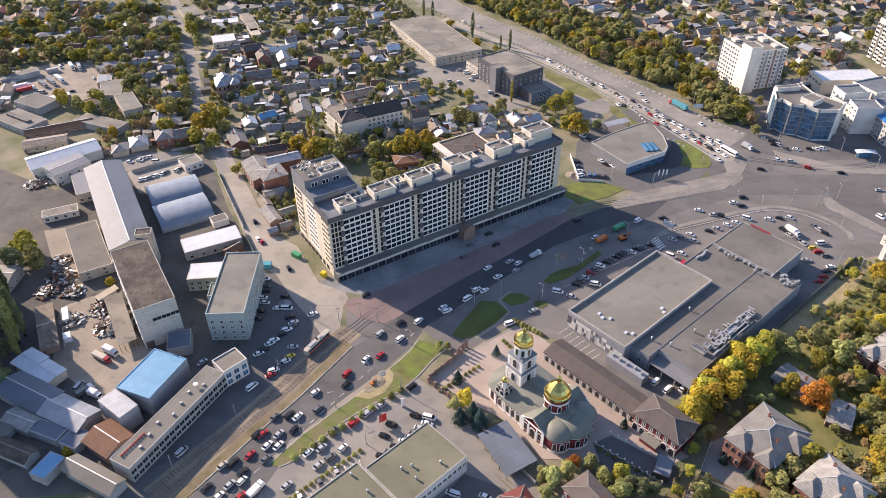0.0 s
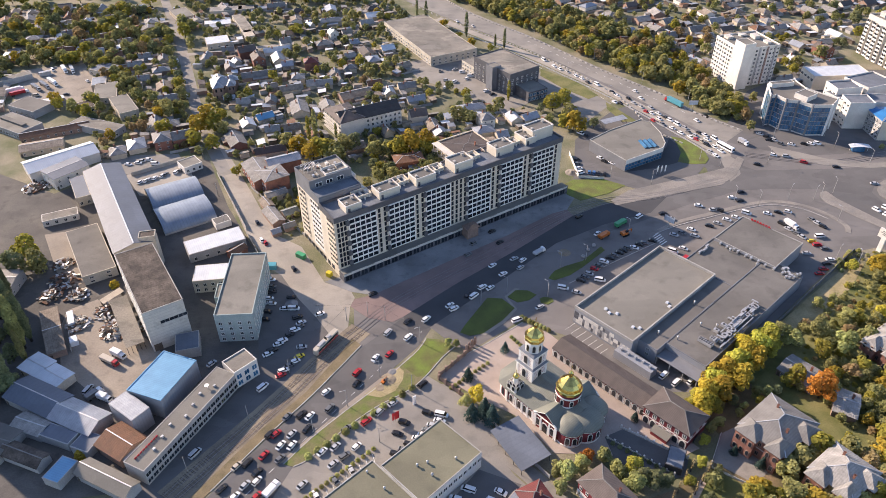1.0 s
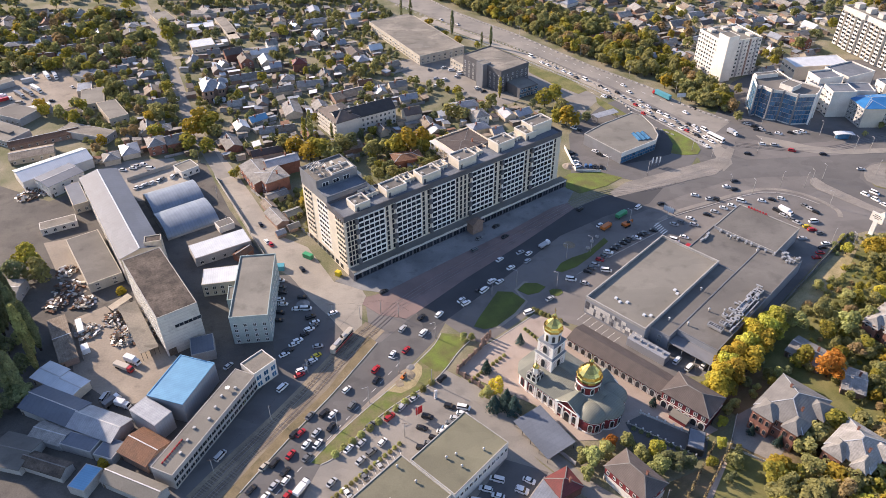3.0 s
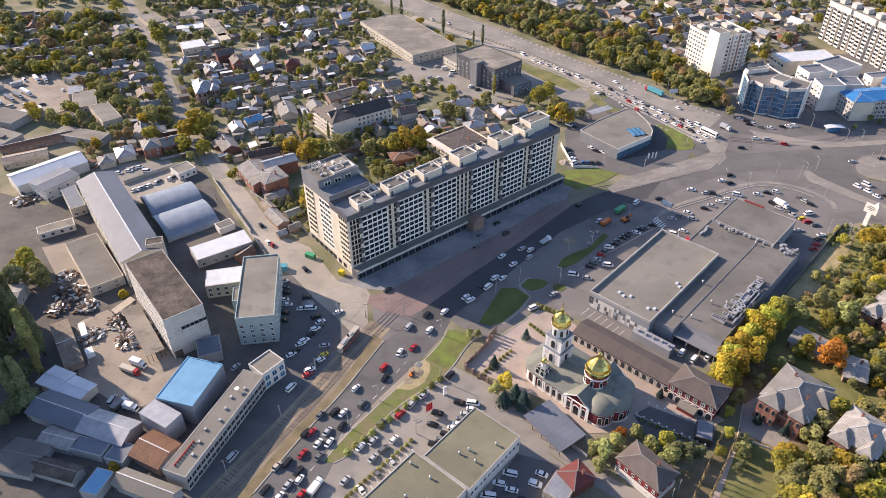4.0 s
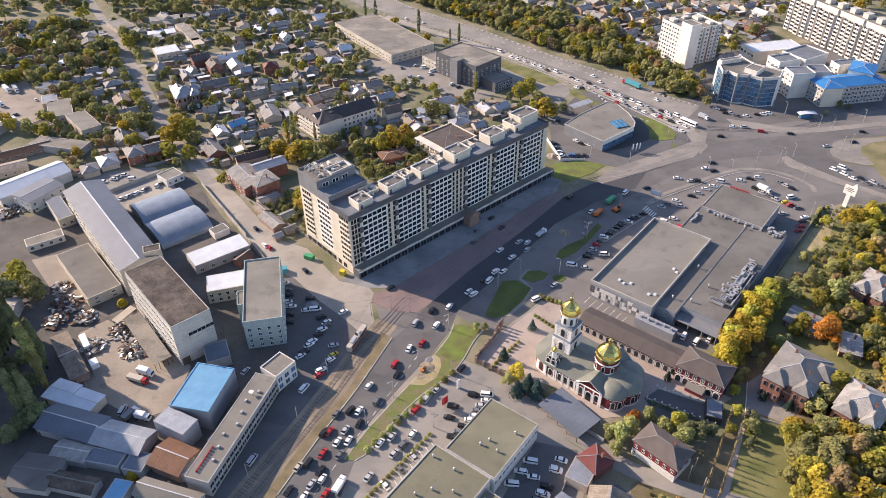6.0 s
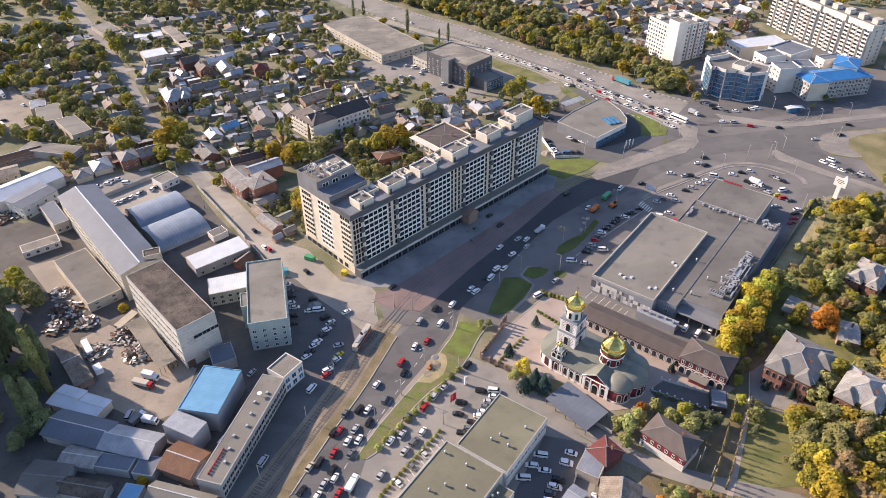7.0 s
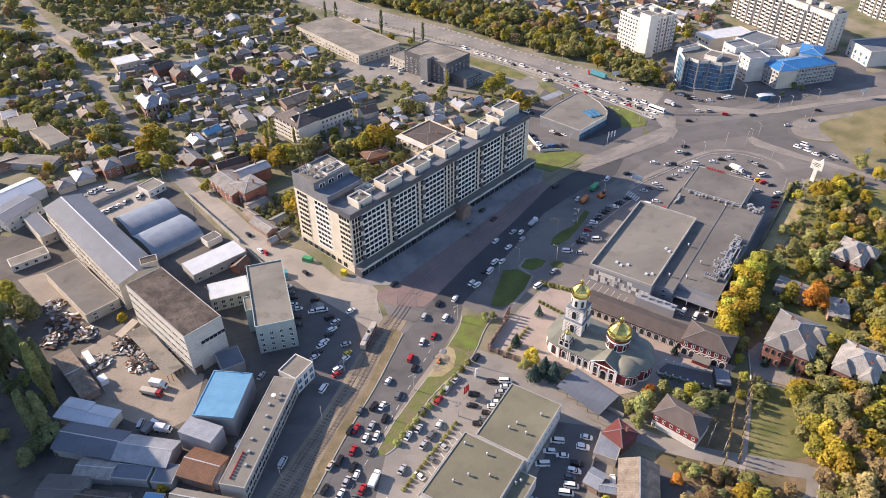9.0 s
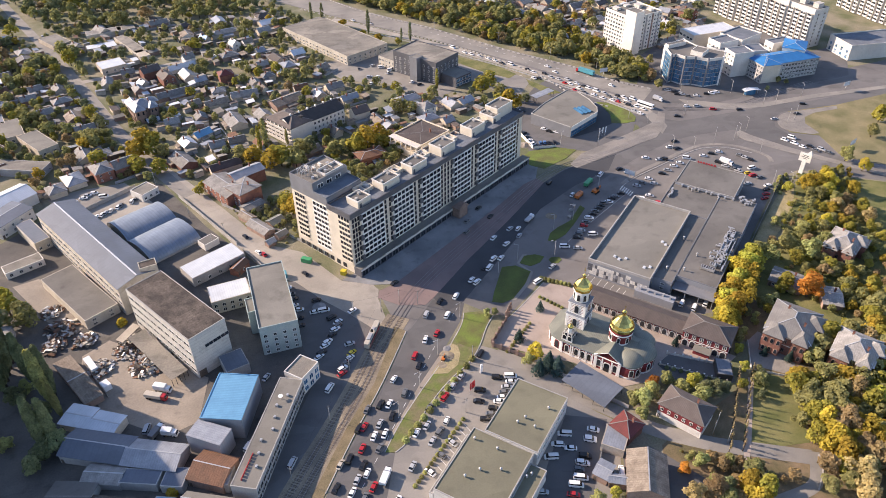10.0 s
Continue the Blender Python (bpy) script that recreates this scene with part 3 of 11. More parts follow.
def crown_round(bm, leaves=900, flat=1.0, size=0.45):
    """A broad crown of uneven lobes, for a tree ten metres high."""
    lobes = []
    for i in range(13):
        a, q, z = random.uniform(0, 2 * math.pi), random.uniform(0.45, 1.1), random.uniform(2.9, 8.6)
        reach = 3.1 * (1 - ((z - 4.9) / 5.2) ** 2)
        lobes.append((Vector((reach * q * math.cos(a), reach * q * math.sin(a), z * flat)), random.uniform(0.8, 1.65)))
    lobes += [(Vector((0.3, 0, 8.3 * flat)), 1.5), (Vector((0, 0, 6.6 * flat)), 2.2), (Vector((0, 0, 4.6 * flat)), 2.5)]
    share = [r * r for c, r in lobes]
    while leaves:
        c, r = random.choices(lobes, share)[0]
        d = Vector((random.gauss(0, 1), random.gauss(0, 1), random.gauss(0.35, 1))).normalized()
        p = c + d * r * random.uniform(0.82, 1.1)
        if any((p - o).length < q * 0.72 for o, q in lobes):
            continue
        leaf(bm, p, (d + (p - Vector((0, 0, 5))) * 0.12).normalized(), size * random.uniform(0.55, 1.3))
        leaves -= 1


def crown_poplar(bm, leaves=2600, size=0.22):
    for i in range(leaves):
        z = random.uniform(0.8, 10.0)
        a = random.uniform(0, 2 * math.pi)
        bulge = 0.85 + 0.3 * noise.noise(Vector((1.6 * math.cos(a), 1.6 * math.sin(a), z * 0.9)))
        r = 1.15 * math.sin(math.pi * min(1.0, (z - 0.3) / 10.2)) ** 0.6 * random.uniform(0.7, 1.08) * bulge
        leaf(bm, Vector((r * math.cos(a), r * math.sin(a), z)), Vector((math.cos(a), math.sin(a), 0.5)), size * random.uniform(0.6, 1.2))


def crown_spruce(bm, leaves=800):
    for i in range(leaves):
        z = 10 * (1 - math.sqrt(random.uniform(0.0, 0.9)))
        tier = 0.75 + 0.35 * ((z * 1.3) % 1.0)
        r = (10.2 - z) * 0.3 * tier * random.uniform(0.55, 1.1)
        a = random.uniform(0, 2 * math.pi)
        leaf(bm, Vector((r * math.cos(a), r * math.sin(a), z + 0.4)), Vector((math.cos(a), math.sin(a), 0.3)), random.uniform(0.2, 0.45))


def crown_bush(bm, leaves=350):
    for i in range(leaves):
        d = Vector((random.gauss(0, 1), random.gauss(0, 1), abs(random.gauss(0, 1)))).normalized()
        q = random.uniform(0.6, 1.1)
        leaf(bm, Vector((d.x * 4.6 * q, d.y * 4.6 * q, 0.5 + d.z * 8.0 * q)), d, random.uniform(0.7, 1.3))


def crown_bare(bm, leaves=55):
    for i in range(leaves):
        a, z, q = random.uniform(0, 6.28), random.uniform(3, 10), random.uniform(0.2, 1)
        r = 0.6 * q
        leaf(bm, Vector((r * math.cos(a), r * math.sin(a), z)), Vector((math.cos(a), math.sin(a), 0.4)), random.uniform(0.15, 0.35))


def trunk(bm, spread=2.2, top=7.5, limbs=6):
    lathe(bm, [(0.28, -0.3), (0.2, 1.5), (0.15, 4.0), (0.05, top)], 7)
    for i in range(limbs):
        a, z = i * 2.4, 2.2 + i * 0.6
        root, tip = Vector((0, 0, z)), Vector((spread * math.cos(a), spread * math.sin(a), z + 2.3))
        turn = (tip - root).to_track_quat("Z", "Y").to_matrix().to_4x4()
        before = len(bm.verts)
        lathe(bm, [(0.09, 0), (0.03, (tip - root).length)], 5)
        bm.verts.ensure_lookup_table()
        bmesh.ops.transform(bm, matrix=Matrix.Translation(root) @ turn, verts=bm.verts[before:])


TREE_WORDS = {"green": "green", "dark": "dark green", "olive": "olive green", "yellow": "golden yellow", "lime": "yellowing green", "orange": "orange autumn", "brown": "brown autumn", "spruce": "blue-green"}
TREE_KINDS = {"round": (crown_round, "broad tree with %s leaves", "tree"), "poplar": (crown_poplar, "tall slim poplar with %s leaves", "tree"), "spruce": (crown_spruce, "conical spruce with %s needles", "tree"), "bush": (crown_bush, "low bush with %s leaves", "bush"), "bare": (crown_bare, "slim young tree with sparse %s leaves", "tree")}


def tree(x, y, height, colour="green", kind="round", width=1.0):
    """A tree; the first of its sort is built, later ones are copies of one of a few."""
    shapes = {"round": 3, "bush": 2}.get(kind, 1)
    key = (kind, colour, random.randrange(shapes))
    s = height / 10
    m = pose(x, y, 0, 0, 0, random.uniform(0, 360)) @ Matrix.Diagonal((s * width, s * width, s, 1))
    if key in CROWNS:
        first = CROWNS[key]
        return copy_thing(first, m @ Matrix.Diagonal([1 / v for v in first.scale] + [1]))
    build, words, category = TREE_KINDS[kind]
    t = thing("tree" if kind != "bush" else "bush", words % TREE_WORDS[colour], category, 0, 0)
    bm = bmesh.new()
    trunk(bm, 0.5 if kind in ("poplar", "spruce", "bare") else 2.2, 9.0 if kind in ("poplar", "spruce", "bare") else 7.5) if kind != "bush" else lathe(bm, [(0.5, -0.3), (0.2, 5.0)], 6)
    part("trunk", bm, "bark", t)
    bm = bmesh.new()
    build(bm)
    part("crown", bm, "leaf_" + colour, t)
    CROWNS[key] = t
    t.matrix_basis = m
    return t


def within(x, y, outline):
    odd = False
    for i in range(len(outline)):
        (x0, y0), (x1, y1) = outline[i - 1], outline[i]
        if (y0 > y) != (y1 > y) and x < (x1 - x0) * (y - y0) / (y1 - y0) + x0:
            odd = not odd
    return odd


def taken(x, y, margin, road):
    """Whether a spot lies on a building or on paved ground."""
    for cx, cy, l, w, a in FEET:
        dx, dy = x - cx, y - cy
        if abs(dx) + abs(dy) < l + w + 2 * margin:
            u, v = dx * math.cos(a) + dy * math.sin(a), dy * math.cos(a) - dx * math.sin(a)
            if abs(u) < l / 2 + margin and abs(v) < w / 2 + margin:
                return True
    for x0, x1, y0, y1, outline in PAVED:
        if x0 - road < x < x1 + road and y0 - road < y < y1 + road and any(within(x + p * road, y + q * road, outline) for p, q in ((0, 0), (1, 0), (-1, 0), (0, 1), (0, -1))):
            return True
    return False


PLANTED, FAR = {}, []


def crowded(x, y, gap):
    i, j = int(x // 8), int(y // 8)
    return any((x - a) ** 2 + (y - b) ** 2 < gap * gap for p in (-1, 0, 1) for q in (-1, 0, 1) for a, b in PLANTED.get((i + p, j + q), ()))


def plant(x, y, height, colour, kind="round", width=1.0, near=True):
    PLANTED.setdefault((int(x // 8), int(y // 8)), []).append((x, y))
    if near:
        tree(x, y, height, colour, kind, width * (0.75 if kind == "poplar" else 1.15))
    else:
        FAR.append((x, y, height, colour, kind))


def wood(outline, gap, colours, low, high, count, kind="round", near=False, road=2.5, margin=1.2):
    """Trees strewn over a piece of the plan, clear of houses and roads."""
    xs, ys = [p[0] for p in outline], [p[1] for p in outline]
    made = 0
    for i in range(count * 14):
        x, y = random.uniform(min(xs), max(xs)), random.uniform(min(ys), max(ys))
        if within(x, y, outline) and not crowded(x, y, gap) and not taken(x, y, margin, road):
            plant(x, y, low + (high - low) * random.random() ** 1.35, random.choice(colours), kind, near=near)
            made += 1
            if made >= count:
                break


def grow_far():
    """All the trees past the near ones, as one mass: crowns of larger clumps on short trunks."""
    colours = sorted({f[3] for f in FAR})
    sorts = {}
    for kind in sorted({f[4] for f in FAR} | {"fine", "coarse"}):
        for k in range(4):
            bm = bmesh.new()
            {"round": lambda: crown_round(bm, 330, 1.0, 0.72), "fine": lambda: crown_round(bm, 800, 1.0, 0.47), "coarse": lambda: crown_round(bm, 190, 1.0, 0.95), "poplar": lambda: crown_poplar(bm, 420, 0.38), "spruce": lambda: crown_spruce(bm, 300), "bush": lambda: crown_bush(bm, 130), "bare": lambda: crown_bare(bm, 120)}[kind]()
            lathe(bm, [(0.25, -0.3), (0.08, 6.0)], 5)
            bm.verts.index_update()
            v = np.array([q.co for q in bm.verts])
            f = [[q.index for q in face.verts] for face in bm.faces]
            tri = np.array([q for q in f if len(q) == 3])
            rest = [q for q in f if len(q) > 3]
            rest = np.array([t for q in rest for t in [(q[0], q[i], q[i + 1]) for i in range(1, len(q) - 1)]])
            sorts[kind, k] = (v, tri, rest)
            bm.free()
    verts, faces, slots, n = [], [], [], 0
    for x, y, h, colour, kind in FAR:
        v, tri, rest = sorts["fine" if kind == "round" and y < 250 else "coarse" if kind == "round" and y > 540 else kind, random.randrange(4)]
        a, s = random.uniform(0, 6.28), h / 10
        w = s * (random.uniform(1.05, 1.4) if kind != "poplar" else 0.75)
        verts.append(np.column_stack([x + w * (v[:, 0] * math.cos(a) - v[:, 1] * math.sin(a)), y + w * (v[:, 0] * math.sin(a) + v[:, 1] * math.cos(a)), v[:, 2] * s]))
        faces += [tri + n, rest + n]
        slots += [np.full(len(tri), colours.index(colour)), np.full(len(rest), len(colours))]
        n += len(v)
    verts, faces, slots = np.concatenate(verts), np.concatenate(faces), np.concatenate(slots)
    me = bpy.data.meshes.new("far_trees")
    me.vertices.add(len(verts))
    me.vertices.foreach_set("co", verts.astype(np.float32).ravel())
    me.loops.add(len(faces) * 3)
    me.loops.foreach_set("vertex_index", faces.astype(np.int32).ravel())
    me.polygons.add(len(faces))
    me.polygons.foreach_set("loop_start", np.arange(0, len(faces) * 3, 3, dtype=np.int32))
    me.polygons.foreach_set("material_index", slots.astype(np.int32))
    me.update(calc_edges=True)
    me.validate()
    for c in colours:
        me.materials.append(MATS["leaf_" + c])
    me.materials.append(MATS["bark"])
    tagged(new("far_trees", me), "mass of garden trees in green and autumn colours", "trees", kind="stuff")


# ---- vehicles ----
CARS = {}


def wheel_piece(r=0.32, t=0.22):
    def build(bm):
        before = len(bm.verts)
        lathe(bm, [(r * 0.9, -t / 2), (r, -t / 4), (r, t / 4), (r * 0.9, t / 2)], 12)
        bmesh.ops.rotate(bm, verts=bm.verts, matrix=Matrix.Rotation(radians(90), 3, "X"))

    return piece(("wheel", r, t), "rubber", build)


def loft(bm, rows, mi=0):
    """A hull through cross-sections (x, half width, low, high), with its upper edges drawn in a little."""
    rings = []
    for x, w, lo, hi in rows:
        rings.append([bm.verts.new(p) for p in ((x, -w, lo), (x, w, lo), (x, w, lo + (hi - lo) * 0.75), (x, w * 0.88, hi), (x, -w * 0.88, hi), (x, -w, lo + (hi - lo) * 0.75))])
    for one, two in zip(rings, rings[1:]):
        for i in range(6):
            f = bm.faces.new((one[i - 1], one[i], two[i], two[i - 1]))
            f.material_index = mi
    bm.faces.new(rings[0]), bm.faces.new(rings[-1][::-1])
    bmesh.ops.recalc_face_normals(bm, faces=bm.faces)


CAR_SHAPES = {
    "sedan": dict(l=4.5, w=0.88, hood=0.92, cabin=(-1.75, -1.1, 0.55, 1.3), top=1.42, word="saloon car"),
    "hatch": dict(l=4.1, w=0.86, hood=0.98, cabin=(-1.95, -1.6, 0.45, 1.25), top=1.5, word="hatchback car"),
    "suv": dict(l=4.7, w=0.93, hood=1.12, cabin=(-2.2, -1.9, 0.5, 1.2), top=1.72, word="off-road car"),
    "van": dict(l=5.2, w=0.96, hood=1.2, cabin=(-2.5, -2.4, 1.1, 1.9), top=1.98, word="van"),
}
COLOUR_WORDS = {"car_white": "white", "black": "black", "grey": "dark grey", "silver": "silver", "red": "red", "yellow": "yellow", "blue": "blue", "beige": "beige", "green": "green", "teal": "teal", "orange": "orange"}


def car(x, y, turn, colour="silver", shape="sedan", far=False, z=0.06):
    """A car, its nose towards +x before the turn."""
    key, m = (shape, colour, far), pose(x, y, z, 0, 0, turn)
    if key in CARS:
        return copy_thing(CARS[key], m)
    q = CAR_SHAPES[shape]
    paint = "paint_" + colour
    c = thing("car" if shape != "van" else "van", "%s %s standing on the asphalt" % (COLOUR_WORDS[colour], q["word"]), "car" if shape != "van" else "van", x, y, turn, z, "cars")
    l, w, hood, top = q["l"] / 2, q["w"], q["hood"], q["top"]
    b0, t0, t1, b1 = q["cabin"]
    bm = bmesh.new()
    loft(bm, [(-l, w * 0.82, 0.35, hood * 0.85), (-l + 0.3, w, 0.25, hood), (0, w, 0.22, hood), (l - 0.6, w, 0.25, hood * 0.93), (l, w * 0.8, 0.35, hood * 0.72)])
    if far:
        for sx in (-0.62, 0.6):
            box(bm, sx * l - 0.32, -w + 0.03, 0.0, sx * l + 0.32, w - 0.03, 0.4, 1)
    part("body", bm, (paint, "rubber"), c)
    bm = bmesh.new()
    loft(bm, [(b0, w * 0.9, hood - 0.05, hood), (t0, w * 0.84, hood - 0.05, top - 0.04), (t1, w * 0.84, hood - 0.05, top - 0.04), (b1, w * 0.9, hood - 0.05, hood)])
    part("window_glass", bm, "car_glass", c, "dark window glass")
    bm = bmesh.new()
    loft(bm, [(t0 - 0.05, w * 0.76, top - 0.1, top - 0.03), ((t0 + t1) / 2, w * 0.8, top - 0.1, top), (t1 + 0.02, w * 0.76, top - 0.1, top - 0.03)])
    part("roof", bm, paint, c)
    for sx in () if far else (-0.62, 0.6):
        for sy in (-1, 1):
            shared("wheel", wheel_piece(), c, sx * l, sy * (w - 0.06), 0.3)
    CARS[key] = c
    return c


def truck(x, y, turn, cab="car_white", load="car_white", length=7.0, height=3.2, z=0.06, label=""):
    """A lorry: cab, box body on a frame, wheels."""
    c = thing("truck", label or "%s lorry with a %s box body" % (COLOUR_WORDS[cab], COLOUR_WORDS[load]), "truck", x, y, turn, z, "trucks")
    l = length / 2
    bm = bmesh.new()
    loft(bm, [(l - 1.9, 1.1, 0.5, 2.6), (l - 0.5, 1.1, 0.5, 2.55), (l, 1.05, 0.5, 1.5)])
    cabin = part("cab", bm, "paint_" + cab, c)
    bm = bmesh.new()
    box(bm, l - 0.55, -0.95, 1.55, l - 0.02, 0.95, 2.3, 0, 0.85)
    part("windscreen", bm, "car_glass", cabin)
    bm = bmesh.new()
    box(bm, -l, -1.2, 1.0, l - 2.1, 1.2, height)
    bmesh.ops.bevel(bm, geom=bm.edges[:], offset=0.06, segments=1, affect="EDGES")
    part("load_box", bm, "paint_" + load, c)
    bm = bmesh.new()
    box(bm, -l + 0.1, -0.45, 0.6, l - 0.3, 0.45, 1.0)
    part("chassis", bm, "iron", c)
    for sx in (-l + 1.0, l - 1.1) + ((-l + 2.1,) if length > 8 else ()):
        for sy in (-1, 1):
            shared("wheel", wheel_piece(0.46, 0.3), c, sx, sy * 0.98, 0.42)
    return c


# ---- street furniture ----
LAMPS = {}


def street_lamp(x, y, turn=0.0, h=9.0, arms=1):
    key = (h, arms)
    if key in LAMPS:
        return copy_thing(LAMPS[key], pose(x, y, 0, 0, 0, turn))
    t = thing("street_lamp", "grey steel street lamp on a tall mast", "street lamp", x, y, turn, group="street lamps")
    bm = bmesh.new()
    lathe(bm, [(0.16, -0.2), (0.14, 2.0), (0.09, h)], 8)
    part("pole", bm, "concrete", t)
    for s in (1, -1)[:arms]:
        bm = bmesh.new()
        box(bm, min(0, s * 1.9), -0.05, h - 0.1, max(0, s * 1.9), 0.05, h)
        arm = part("arm", bm, "galvanised", t)
        bm = bmesh.new()
        box(bm, s * 1.9 - 0.45, -0.16, h - 0.14, s * 1.9 + 0.45, 0.16, h + 0.04, 0, 0.8)
        part("lamp_head", bm, "galvanised", arm)
    LAMPS[key] = t
    return t


def mast(x, y, h=8.0):
    """A plain concrete mast for wires."""
    if "mast" in LAMPS:
        return copy_thing(LAMPS["mast"], pose(x, y, 0, 0, 0, 0))
    t = thing("utility_pole", "grey concrete utility pole with a cross-arm", "pole", x, y, group="utility poles")
    bm = bmesh.new()
    lathe(bm, [(0.16, -0.2), (0.1, h)], 8)
    part("pole", bm, "concrete", t)
    bm = bmesh.new()
    box(bm, -0.9, -0.05, h - 0.6, 0.9, 0.05, h - 0.5)
    part("cross_arm", bm, "timber", t)
    LAMPS["mast"] = t
    return t


def wire(x0, y0, z0, x1, y1, z1, sag=0.6):
    cu = bpy.data.curves.new("wire", "CURVE")
    cu.dimensions, cu.bevel_depth, cu.bevel_resolution = "3D", 0.025, 0
    sp = cu.splines.new("POLY")
    sp.points.add(8)
    for i, p in enumerate(sp.points):
        t = i / 8
        p.co = (x0 + (x1 - x0) * t, y0 + (y1 - y0) * t, z0 + (z1 - z0) * t - sag * 4 * t * (1 - t), 1)
    cu.materials.append(MATS["iron"])
    return tagged(new("wire", cu), "thin dark overhead wire between poles", "wire")


def fence(x0, y0, x1, y1, h=2.0, material="concrete", label="grey concrete slab fence between posts", step=3.0, thick=0.12):
    """A fence: posts and panels between them."""
    d = math.hypot(x1 - x0, y1 - y0)
    f = thing("fence", label, "fence", x0, y0, math.degrees(math.atan2(y1 - y0, x1 - x0)))
    n = max(1, round(d / step))
    s = d / n
    post = piece(("post", h, material, thick), material, lambda bm: box(bm, -thick, -thick, -0.3, thick, thick, h + 0.15 + (0.6 if thick > 0.2 else 0)))
    panel = piece(("panel", round(s, 2), h, material), material, lambda bm: box(bm, thick, -0.05, 0, s - thick, 0.05, h))
    for i in range(n + 1):
        shared("post", post, f, i * s, 0, 0)
        if i < n:
            shared("panel", panel, f, i * s, 0, 0)
    return f



# ---- special buildings ----
def hangar(x, y, l, w, turn, h):
    """An arched hangar of bent zinc sheet on low walls."""
    t = thing("hangar", "arched storage hangar of bare zinc sheet", "hangar", x, y, turn)
    bm = bmesh.new()
    n = 16
    arc = [(-w / 2 * math.cos(math.pi * i / n), 1.0 + (h - 1.0) * math.sin(math.pi * i / n)) for i in range(n + 1)]
    for i in range(n):
        (y0, z0), (y1, z1) = arc[i], arc[i + 1]
        v = [bm.verts.new(p) for p in ((-l / 2, y0, z0), (l / 2, y0, z0), (l / 2, y1, z1), (-l / 2, y1, z1))]
        bm.faces.new(v).smooth = True
    bmesh.ops.remove_doubles(bm, verts=bm.verts, dist=0.001)
    part("roof", bm, "zinc_bright", t)
    for s in (-1, 1):
        bm = bmesh.new()
        ring = [bm.verts.new((s * (l / 2 - 0.15), yy * 0.995, zz * 0.995)) for yy, zz in [(-w / 2, -0.3)] + arc + [(w / 2, -0.3)]]
        bm.faces.new(ring)
        bmesh.ops.solidify(bm, geom=bm.faces[:], thickness=0.1)
        part("end_wall", bm, "galvanised", t)
    bm = bmesh.new()
    box(bm, -l / 2, -w / 2 - 0.1, -0.3, l / 2, -w / 2 + 0.1, 1.05)
    box(bm, -l / 2, w / 2 - 0.1, -0.3, l / 2, w / 2 + 0.1, 1.05)
    part("base_wall", bm, "concrete", t)
    return t


def panel_block(x, y, l, w, turn, h):
    """A long pale slab of flats in stepped sections, with stacks of loggias and lift rooms on the roof."""
    b = flat_block("apartment_block", "long pale panel block of flats with loggias", "apartment block", x, y, l, w, turn, h, "panel_pale", "felt", 1.2)
    n = int(l / 11.0)
    rows = int((h - 1.5) / 2.9)
    loggia = piece(("loggia",), ("frame_white", "panel_pale", "glass"), lambda bm: (box(bm, -1.9, -1.4, 0.75, 1.9, -1.25, 1.85), box(bm, -1.9, -1.3, 0.55, 1.9, 0, 0.75, 1), box(bm, -2.05, -1.45, 0.55, -1.85, 0, 3.45, 1), box(bm, 1.85, -1.45, 0.55, 2.05, 0, 3.45, 1), box(bm, -1.8, -1.0, 1.8, 1.8, -0.8, 3.1, 2), box(bm, -0.06, -1.1, 1.8, 0.06, -0.7, 3.1, 0)))
    small = window_piece(1.3, 1.4, "frame_white", "glass", 1)
    for i in range(n):
        cx, out = -l / 2 + (i + 0.5) * l / n, 1.3 * (i % 2)
        if out:
            bm = bmesh.new()
            box(bm, cx - l / n / 2, -w / 2 - out, -0.3, cx + l / n / 2, -w / 2, h + 1.6)
            part("section_wall", bm, "panel_pale", b)
        bm = bmesh.new()
        box(bm, cx - 2.5, -1, h, cx + 2.5, 4.5, h + 3.4)
        box(bm, cx - 2.7, -1.2, h + 3.4, cx + 2.7, 4.7, h + 3.7)
        part("lift_room", bm, "panel_wall", b)
        for r in range(rows):
            shared("loggia", loggia, b, cx - 3.1, -w / 2 - out, r * 2.9)
            shared("loggia", loggia, b, cx + 3.1, -w / 2 - out, r * 2.9)
            shared("window", small, b, cx, -w / 2 - out, 1.9 + r * 2.9)
    for s in "lr":
        windows(b, s, l, w, 2, rows, (1.4, 1.4), 1.9, 2.9, "cream")
    return b


